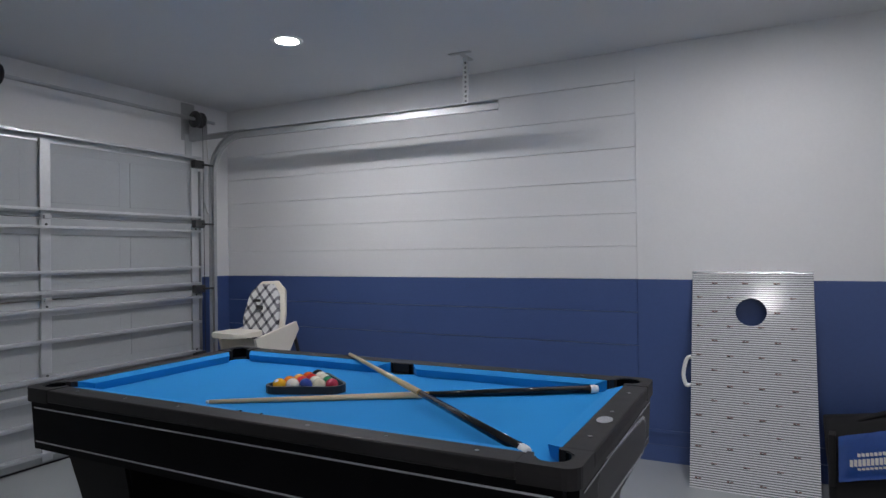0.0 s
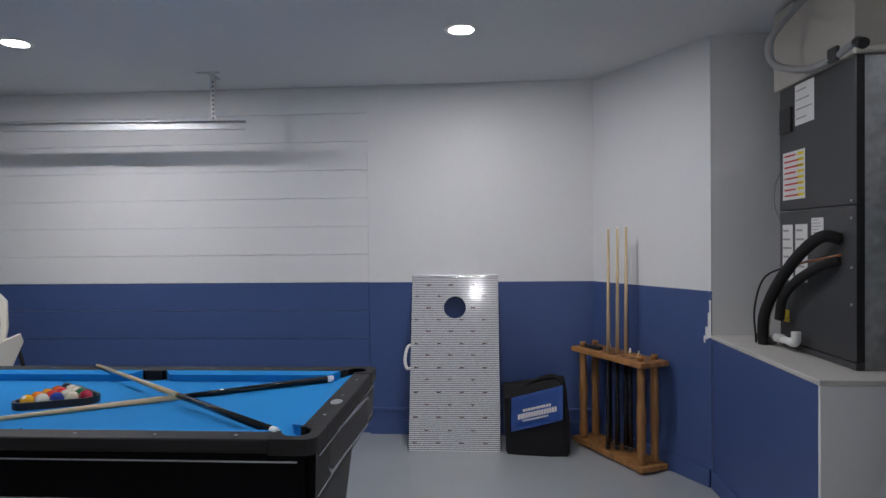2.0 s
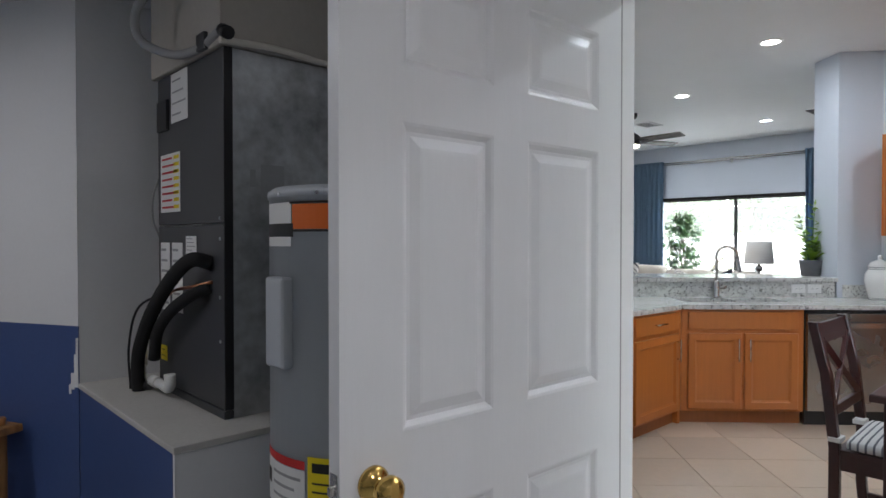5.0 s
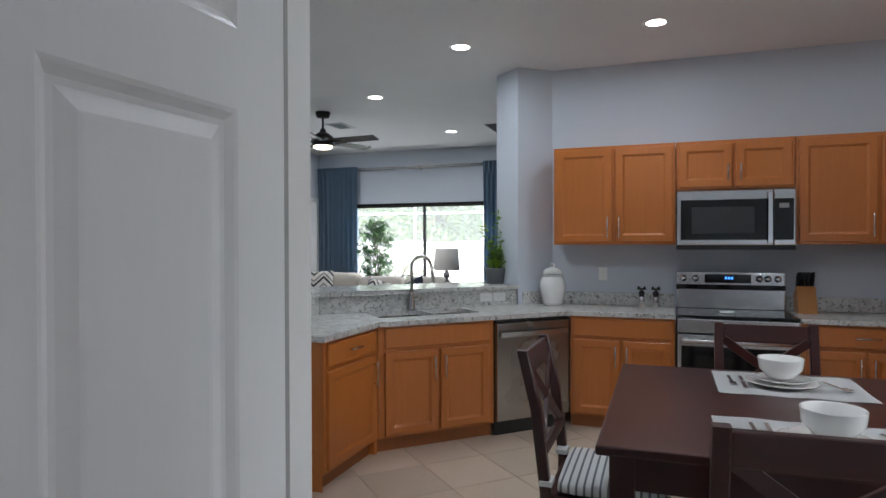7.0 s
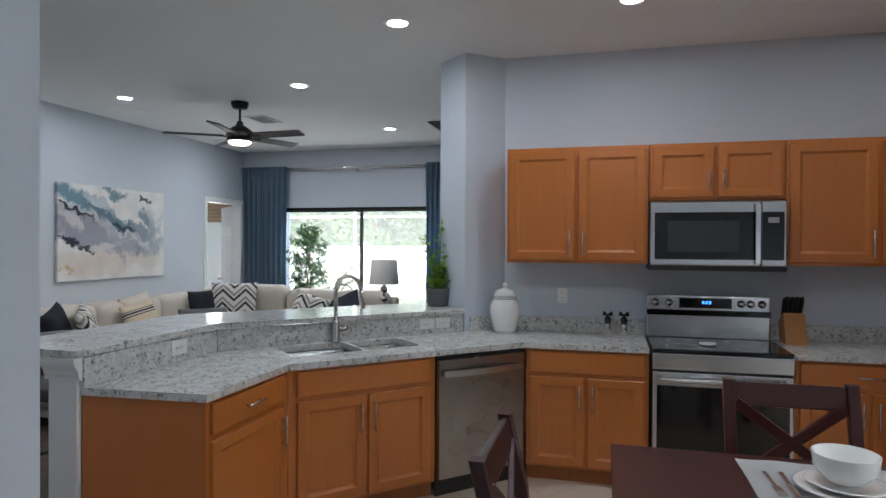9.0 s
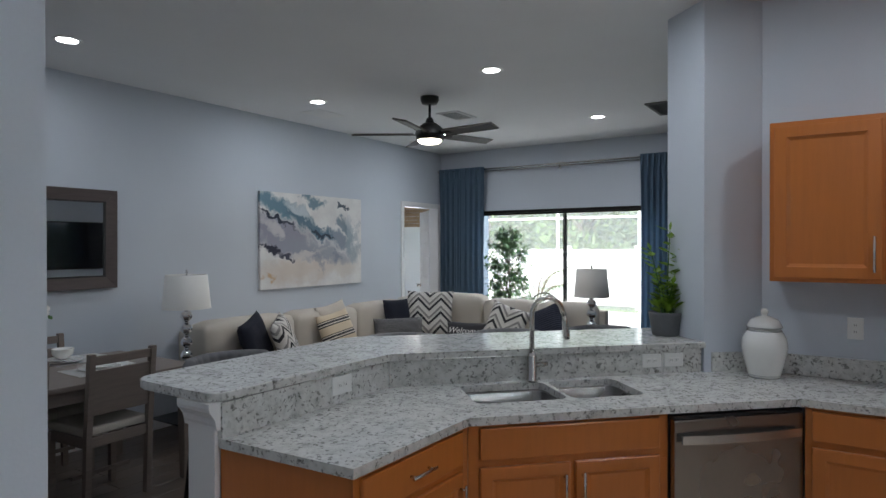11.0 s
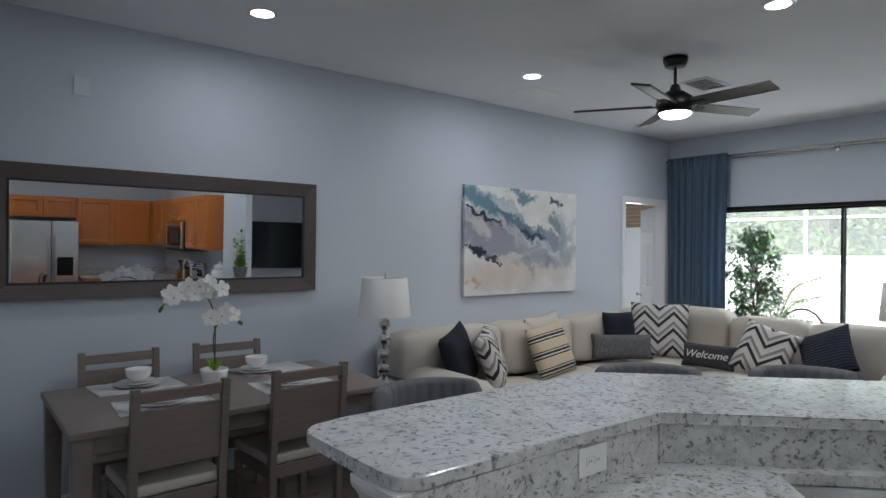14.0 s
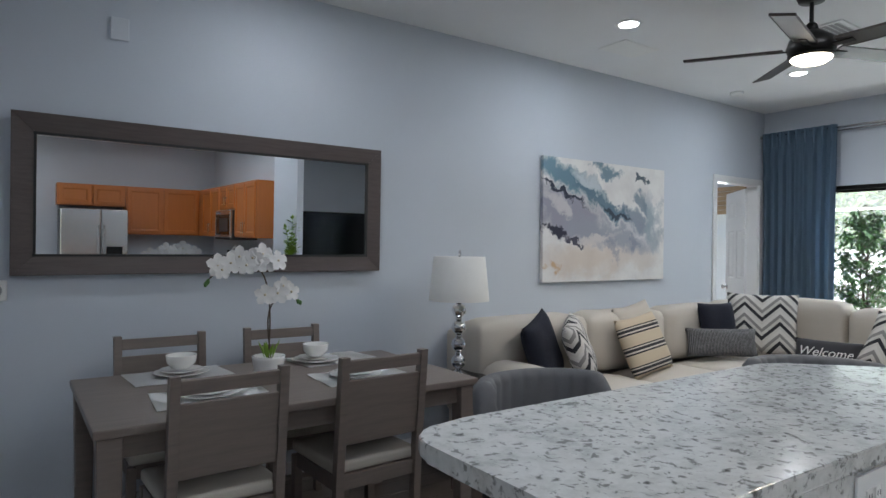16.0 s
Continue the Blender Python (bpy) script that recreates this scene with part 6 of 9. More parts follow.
def high_chair():
    t = thing("high_chair", "white plastic baby high chair with plaid seat cover", "high chair", -2.40, 3.56, GF, 0)
    t.scale = (0.78, 0.85, 0.98)
    m, nt, b = nodes_of("plaid")
    v = coords(nt, (1, 1, 1), (0, 0, radians(45)))
    sep = nt.nodes.new("ShaderNodeSeparateXYZ")
    nt.links.new(coords(nt, (1, 1, 1), (0, radians(45), 0)), sep.inputs[0])
    acc = None
    for ax in (0, 2):
        s = math_node(nt, "PINGPONG", math_node(nt, "ADD", sep.outputs[ax], 10.0), 0.035)
        s = math_node(nt, "LESS_THAN", s, 0.011)
        acc = s if acc is None else math_node(nt, "ADD", acc, s)
    nt.links.new(ramp(nt, math_node(nt, "MULTIPLY", acc, 0.5), [(0.0, (0.66, 0.66, 0.66)), (0.5, (0.20, 0.20, 0.22)), (1.0, (0.035, 0.035, 0.045))]), b.inputs["Base Color"])
    b.inputs["Roughness"].default_value = 0.85
    MATS["plaid"] = m
    tilt = pose(0.03, 0.02, 0.68, -12, 0, 12)
    bm = prism(bmesh.new(), [(x, y) for x, y in [(-0.16, 0.0), (0.16, 0.0), (0.17, 0.16), (0.15, 0.33), (0.09, 0.40), (-0.05, 0.40), (-0.13, 0.33), (-0.18, 0.16)]], 0, 0.05, 0.015, 3)
    bm.transform(tilt @ pose(0, 0, 0, 90))
    part("backrest_cover", bm, "plaid", t, "black and white plaid padded cover")
    bm = prism(bmesh.new(), [(x, y) for x, y in [(-0.17, 0.0), (0.19, 0.0), (0.20, 0.18), (0.18, 0.36), (0.10, 0.425), (-0.06, 0.42), (-0.15, 0.35), (-0.19, 0.16)]], 0, 0.03, 0.008, 2)
    bm.transform(pose(0.03, 0.056, 0.68, -12, 0, 12) @ pose(0, 0, 0, 90))
    part("backrest", bm, "cream_plastic", t)
    part("strap_slot", boxes([(0.0, -0.035, 0.955, 0.07, -0.02, 0.975), (0.02, -0.032, 0.90, 0.09, -0.02, 0.93)], 0.004), "print_black", t)
    part("seat", boxes([(-0.20, -0.20, 0.55, 0.20, 0.14, 0.60)], 0.02), "cream_plastic", t)
    bm = prism(bmesh.new(), round_rect(-0.235, -0.33, 0.13, -0.02, 0.08), 0.72, 0.755, 0.01, 2)
    part("tray", bm, "cream_plastic", t)
    for s in (-1, 1):
        bm = bmesh.new()
        prof = [(-0.26, 0.72), (0.10, 0.78), (0.22, 0.80), (0.25, 0.74), (0.10, 0.55), (-0.20, 0.53)]
        prism(bm, prof, 0, 0.03, 0.006)
        bm.transform(Matrix.Translation((s * 0.21 + 0.015, 0, 0)) @ pose(0, 0, 0, 0, 0, 90) @ pose(0, 0, 0, 90))
        part("armrest", bm, "cream_plastic", t)
    part("vent_slots", boxes([(0.226, -0.08 + 0.03 * k, 0.70, 0.2275, -0.068 + 0.03 * k, 0.715) for k in range(5)]), "print_black", t)
    for sx in (-1, 1):
        for sy in (-1, 1):
            part("leg", tube(bmesh.new(), [(sx * 0.18, sy * 0.12, 0.58), (sx * 0.26, sy * 0.27, 0.0)], 0.022, 10, [0.028, 0.02]), "cream_plastic", t)
    part("frame_strut", tube(bmesh.new(), smooth_path([(0.21, 0.20, 0.78), (0.26, 0.25, 0.5), (0.28, 0.28, 0.1)], 5), 0.016, 8), "black_plastic", t, "black folding strut")
    part("footrest", boxes([(-0.15, -0.30, 0.27, 0.15, -0.20, 0.29)], 0.006), "cream_plastic", t)


high_chair()
single("attic_hatch_seam", B(0.95, 2.38, GC - 0.003, 1.55, 2.386, GC - 0.0005), "print_grey", "thin dark seam of a ceiling hatch", "hatch")

# ---- living and dining room ----


def dining_floor():
    base = structure("floor_living", B(4.28, 3.2, -0.15, 12.0, 6.46, -0.004), "dark_steel", "dark wood plank floor", "floor")
    structure("floor_living_south", B(8.0, -0.75, -0.15, 12.0, 3.2, -0.001), "dark_floor", "dark wood plank floor", "floor")
    rnd = random.Random(4)
    meshes = {}
    y = 3.205
    while y < 6.33:
        x = 4.40 - rnd.random() * 0.9
        while x < 11.7:
            ln = rnd.choice((0.9, 1.2, 1.5))
            a, b = max(4.402, x), min(11.7, x + ln - 0.002)
            if b - a > 0.05:
                key = round(b - a, 2)
                if key not in meshes:
                    ob = mesh_object("plank", B(0, 0, -0.004, b - a, 0.158, 0.0, bev=0.0012, seg=1), "dark_floor")
                    meshes[key] = ob.data
                else:
                    ob = new("plank", meshes[key])
                ob.parent = base
                ob.location = (a, y, 0)
            x += ln
        y += 0.16
    structure("floor_bedroom", B(9.6, 6.46, -0.15, 13.2, 9.1, 0.0), "floor_tile", "pale bedroom floor", "floor")


def ladder_chair(name, x, y, rz, label, group):
    """A dining chair with a solid lower back panel and a top rail; it faces local +y, its back at y = 0."""
    t = thing(name, label, "chair", x, y, 0, rz, group)
    W, D, S, H = 0.445, 0.43, 0.47, 0.975
    mat = "grey_wood"
    for s in (-1, 1):
        bm = bmesh.new()
        xx = s * (W / 2 - 0.02)
        pts = [(-0.02, 0.02, 0.0), (-0.0, 0.0, S), (-0.0, -0.045, H)]
        for (d0, y0, z0), (d1, y1, z1) in zip(pts, pts[1:]):
            lo = [bm.verts.new((xx + a, y0 + b, z0)) for a, b in ((-0.018, -0.02), (0.018, -0.02), (0.018, 0.02), (-0.018, 0.02))]
            hi = [bm.verts.new((xx + a, y1 + b, z1)) for a, b in ((-0.018, -0.02), (0.018, -0.02), (0.018, 0.02), (-0.018, 0.02))]
            for k in range(4):
                bm.faces.new((lo[k], lo[(k + 1) % 4], hi[(k + 1) % 4], hi[k]))
            bm.faces.new(lo)
            bm.faces.new(hi)
        part("back_post", bm, mat, t)
        part("leg", boxes([(xx - 0.02, D - 0.04, 0.0, xx + 0.02, D, S - 0.02)], 0.004), mat, t)
        part("side_rail", boxes([(xx - 0.012, 0.02, S - 0.075, xx + 0.012, D - 0.04, S - 0.01)], 0.003), mat, t)
    tilt = pose(0, 0, S, 5.1)
    part("top_rail", B(-W / 2 + 0.038, -0.012, 0.438, W / 2 - 0.038, 0.012, 0.492, bev=0.004, m=tilt), mat, t)
    part("back_panel", B(-W / 2 + 0.038, -0.010, 0.125, W / 2 - 0.038, 0.010, 0.405, bev=0.004, m=tilt), mat, t)
    part("front_rail", B(-W / 2 + 0.03, D - 0.035, S - 0.075, W / 2 - 0.03, D - 0.012, S - 0.01, bev=0.003), mat, t)
    part("rear_rail", B(-W / 2 + 0.03, 0.0, S - 0.075, W / 2 - 0.03, 0.02, S - 0.01, bev=0.003), mat, t)
    bm = B(-W / 2 + 0.006, 0.012, S - 0.008, W / 2 - 0.006, D + 0.012, S + 0.045, bev=0.02, seg=4)
    part("seat", bm, "seat_linen", t, "beige linen seat pad", smooth=True)
    part("stretcher", boxes([(-W / 2 + 0.03, 0.19, 0.16, W / 2 - 0.03, 0.21, 0.185)], 0.003), mat, t)
    return t


def dining_set():
    t = thing("dining_table", "grey-brown wooden dining table set for four", "table", 5.765, 5.54, 0)
    hx, hy, Z = 0.835, 0.495, 0.80
    part("tabletop", boxes([(-hx, -hy, Z - 0.032, hx, hy, Z)], 0.006), "grey_wood", t)
    part("apron", boxes([(-hx + 0.07, -hy + 0.05, Z - 0.12, hx - 0.07, -hy + 0.072, Z - 0.033), (-hx + 0.07, hy - 0.072, Z - 0.12, hx - 0.07, hy - 0.05, Z - 0.033), (-hx + 0.05, -hy + 0.075, Z - 0.12, -hx + 0.072, hy - 0.075, Z - 0.033), (hx - 0.072, -hy + 0.075, Z - 0.12, hx - 0.05, hy - 0.075, Z - 0.033)], 0.002), "grey_wood", t)
    for sx in (-1, 1):
        for sy in (-1, 1):
            bm = bmesh.new()
            cx, cy = sx * (hx - 0.055), sy * (hy - 0.055)
            lo = [bm.verts.new((cx + a * 0.030, cy + b * 0.030, 0)) for a, b in ((-1, -1), (1, -1), (1, 1), (-1, 1))]
            hi = [bm.verts.new((cx + a * 0.043, cy + b * 0.043, Z - 0.033)) for a, b in ((-1, -1), (1, -1), (1, 1), (-1, 1))]
            for k in range(4):
                bm.faces.new((lo[k], lo[(k + 1) % 4], hi[(k + 1) % 4], hi[k]))
            bm.faces.new(lo)
            bm.faces.new(hi)
            bmesh.ops.bevel(bm, geom=bm.edges[:], offset=0.004, segments=1, affect="EDGES")
            part("leg", bm, "grey_wood", t)
    c = ladder_chair("dining_chair", 5.375, 5.02, 2, "grey-brown dining chair with beige seat, pushed in", "dining chairs")
    copy_thing(c, pose(6.05, 5.06, 0, 0, 0, 3))
    copy_thing(c, pose(5.345, 6.09, 0, 0, 0, 180))
    copy_thing(c, pose(6.0, 6.10, 0, 0, 0, 178))
    m = placemat(5.38, 5.95 - 0.09, 0.8015, 3, "white cloth placemat on the dining table", "dining placemats")
    for px, py, r in ((5.40, 5.345, -4), (6.13, 5.375, -3), (6.20, 5.89, 6)):
        copy_thing(m, pose(px, py, 0.8015, 0, 0, r))
    p = plates(5.39, 5.87, 0.806, "stacked white dinner plates on a placemat", "dining plates")
    for px, py in ((5.39, 5.36), (6.10, 5.39), (6.09, 5.86)):
        copy_thing(p, pose(px, py, 0.806))
    b = bowl(5.39, 5.87, 0.836, 0.072, "white ceramic bowl on the plates", "dining bowls")
    copy_thing(b, pose(6.09, 5.86, 0.836))


def placemat(x, y, z, rz, label, group, w=0.46, d=0.33):
    bm = bmesh.new()
    nx, ny = 14, 10
    g = [[bm.verts.new((-w / 2 + w * i / nx, -d / 2 + d * j / ny, 0.003 + 0.0015 * math.sin(i * 1.3 + j * 0.7))) for i in range(nx + 1)] for j in range(ny + 1)]
    for j in range(ny):
        for i in range(nx):
            bm.faces.new((g[j][i], g[j][i + 1], g[j + 1][i + 1], g[j + 1][i]))
    bmesh.ops.solidify(bm, geom=bm.faces[:], thickness=0.0035)
    ob = single("placemat", bm, "white_cloth", label, "placemat", x, y, z, rz, group, smooth=True)
    return ob


def plates(x, y, z, label, group):
    t = thing("plate_stack", label, "plate", x, y, z, 0, group)
    prof = [(0.05, 0.0), (0.085, 0.003), (0.128, 0.014), (0.13, 0.016), (0.126, 0.0165), (0.085, 0.008), (0.01, 0.006)]
    part("dinner_plate", L(prof, 36), "white_ceramic", t, smooth=True)
    part("salad_plate", L([(r * 0.78, h + 0.012) for r, h in prof], 36), "white_ceramic", t, smooth=True)
    return t


def bowl(x, y, z, r, label, group):
    prof = [(r * 0.55, 0.0), (r * 0.62, 0.004), (r * 0.94, r * 0.42), (r, r * 0.9), (r * 1.0, r * 0.93), (r * 0.95, r * 0.9), (r * 0.84, r * 0.5), (r * 0.45, 0.012), (r * 0.05, 0.010)]
    return single("bowl", L(prof, 32), "white_ceramic", label, "bowl", x, y, z, 0, group, smooth=True)


def leaf_quad(bm, p, d, up, ln, w, bend=0.2):
    """A small pointed leaf of four faces from p along d."""
    d = d.normalized()
    s = d.cross(up)
    s = s.normalized() if s.length > 1e-4 else Vector((1, 0, 0))
    n = s.cross(d)
    a = bm.verts.new(p)
    b1, b2 = bm.verts.new(p + d * ln * 0.45 + s * w / 2), bm.verts.new(p + d * ln * 0.45 - s * w / 2)
    m = bm.verts.new(p + d * ln * 0.5 - n * w * 0.18)
    e = bm.verts.new(p + d * ln - Vector((0, 0, ln * bend)))
    for tri in ((a, b1, m), (a, m, b2), (b1, e, m), (m, e, b2)):
        bm.faces.new(tri)


def orchid():
    t = thing("potted_orchid", "white phalaenopsis orchid in a white pot", "plant", 5.705, 5.52, 0.8015)
    part("pot", L([(0.055, 0), (0.06, 0.006), (0.076, 0.105), (0.078, 0.12), (0.071, 0.12), (0.069, 0.105), (0.01, 0.10)], 28), "white_ceramic", t, smooth=True)
    bm = bmesh.new()
    rnd = random.Random(3)
    for k in range(14):
        a = rnd.random() * 6.28
        leaf_quad(bm, Vector((0.02 * math.cos(a), 0.02 * math.sin(a), 0.11)), Vector((math.cos(a) * 0.35, math.sin(a) * 0.35, 1)), Vector((0, 0, 1)), 0.07 + rnd.random() * 0.05, 0.022)
    part("leaves", bm, "leaf_bright", t)
    s1 = smooth_path([(0.0, 0, 0.1), (0.005, 0, 0.3), (-0.01, 0, 0.45), (-0.06, -0.01, 0.535), (-0.16, -0.02, 0.555), (-0.26, -0.03, 0.51), (-0.30, -0.03, 0.47)], 6)
    s2 = smooth_path([(0.015, 0.01, 0.1), (-0.005, 0.0, 0.28), (0.02, 0, 0.37), (0.08, -0.01, 0.40), (0.15, -0.01, 0.37)], 6)
    for s in (s1, s2):
        part("stem", tube(bmesh.new(), s, 0.0035, 6), "bark", t)
    spots = [(-0.045, 0.60), (-0.02, 0.565), (-0.09, 0.585), (-0.12, 0.55), (-0.15, 0.59), (-0.19, 0.56), (-0.23, 0.53), (0.03, 0.57), (-0.03, 0.41), (0.035, 0.415), (0.06, 0.45), (0.10, 0.42), (-0.06, 0.56), (-0.25, 0.55)]
    for k, (fx, fz) in enumerate(spots):
        bm = bmesh.new()
        c = Vector((fx, -0.015 - 0.02 * rnd.random(), fz))
        f = Vector((rnd.uniform(-0.5, 0.3), -1, rnd.uniform(-0.3, 0.3))).normalized()
        sx = f.cross(Vector((0, 0, 1))).normalized()
        sz = sx.cross(f)
        r = 0.043 + rnd.random() * 0.01
        for j in range(5):
            a = math.pi / 2 + j * 2 * math.pi / 5
            d = sx * math.cos(a) + sz * math.sin(a)
            sd = sx * -math.sin(a) + sz * math.cos(a)
            ctr = bm.verts.new(c)
            ring = [bm.verts.new(c + d * r * u + sd * r * w + f * h) for u, w, h in ((0.4, -0.42, 0.004), (0.85, -0.38, 0.006), (1.08, 0.0, 0.0), (0.85, 0.38, 0.006), (0.4, 0.42, 0.004))]
            for q in range(4):
                bm.faces.new((ctr, ring[q], ring[q + 1]))
        b = part("blossom", bm, "petal", t, "white orchid blossom", smooth=True)
        part("blossom_heart", L([(0.004, 0.0), (0.006, 0.005), (0.002, 0.01)], 8, Matrix.Translation(c) @ f.to_track_quat("Z", "Y").to_matrix().to_4x4()), "bone", b)
    for q in (s1[-1], s1[-3], s1[-2], s2[-1], s2[-2]):
        bm = bmesh.new()
        bmesh.ops.create_icosphere(bm, subdivisions=2, radius=0.010, matrix=Matrix.Translation(q + Vector((0, -0.004, -0.004))) @ Matrix.Diagonal((0.8, 0.8, 1.3, 1)))
        part("bud", bm, "leaf", t)


def framed_mirror():
    t = thing("wall_mirror", "large wall mirror in a wide grey-brown wooden frame", "mirror", 5.71, 6.33, 1.685)
    t.matrix_basis = pose(5.71, 6.315, 1.285, 0.6) @ pose(0, 0, 0.40)
    hx, hz, f = 1.017, 0.402, 0.098
    for name, pts in (("frame_top", [(-hx, hz), (hx, hz), (hx - f, hz - f), (-hx + f, hz - f)]), ("frame_bottom", [(-hx, -hz), (hx, -hz), (hx - f, -hz + f), (-hx + f, -hz + f)]), ("frame_left", [(-hx, -hz), (-hx, hz), (-hx + f, hz - f), (-hx + f, -hz + f)]), ("frame_right", [(hx, -hz), (hx, hz), (hx - f, hz - f), (hx - f, -hz + f)])):
        bm = bmesh.new()
        front = [(-0.028), (-0.028), (-0.016), (-0.016)]
        a = [bm.verts.new((p[0], front[k], p[1])) for k, p in enumerate(pts)]
        b = [bm.verts.new((p[0], 0.0, p[1])) for p in pts]
        bm.faces.new(a)
        bm.faces.new(b)
        for k in range(4):
            bm.faces.new((a[k], a[(k + 1) % 4], b[(k + 1) % 4], b[k]))
        bmesh.ops.bevel(bm, geom=[e for e in bm.edges if all(v in a for v in e.verts)], offset=0.004, segments=2, affect="EDGES")
        part("frame_rail", bm, "frame_wood", t)
    part("inner_lip", boxes([(-hx + f - 0.006, -0.02, hz - f - 0.008, hx - f + 0.006, -0.008, hz - f + 0.004), (-hx + f - 0.006, -0.02, -hz + f - 0.004, hx - f + 0.006, -0.008, -hz + f + 0.008), (-hx + f - 0.004, -0.02, -hz + f, -hx + f + 0.008, -0.008, hz - f), (hx - f - 0.008, -0.02, -hz + f, hx - f + 0.004, -0.008, hz - f)]), "print_black", t, "black inner lip")
    part("mirror_glass", B(-hx + f - 0.004, -0.010, -hz + f - 0.004, hx - f + 0.004, -0.006, hz - f + 0.004), "mirror_silver", t, "silvered mirror glass")


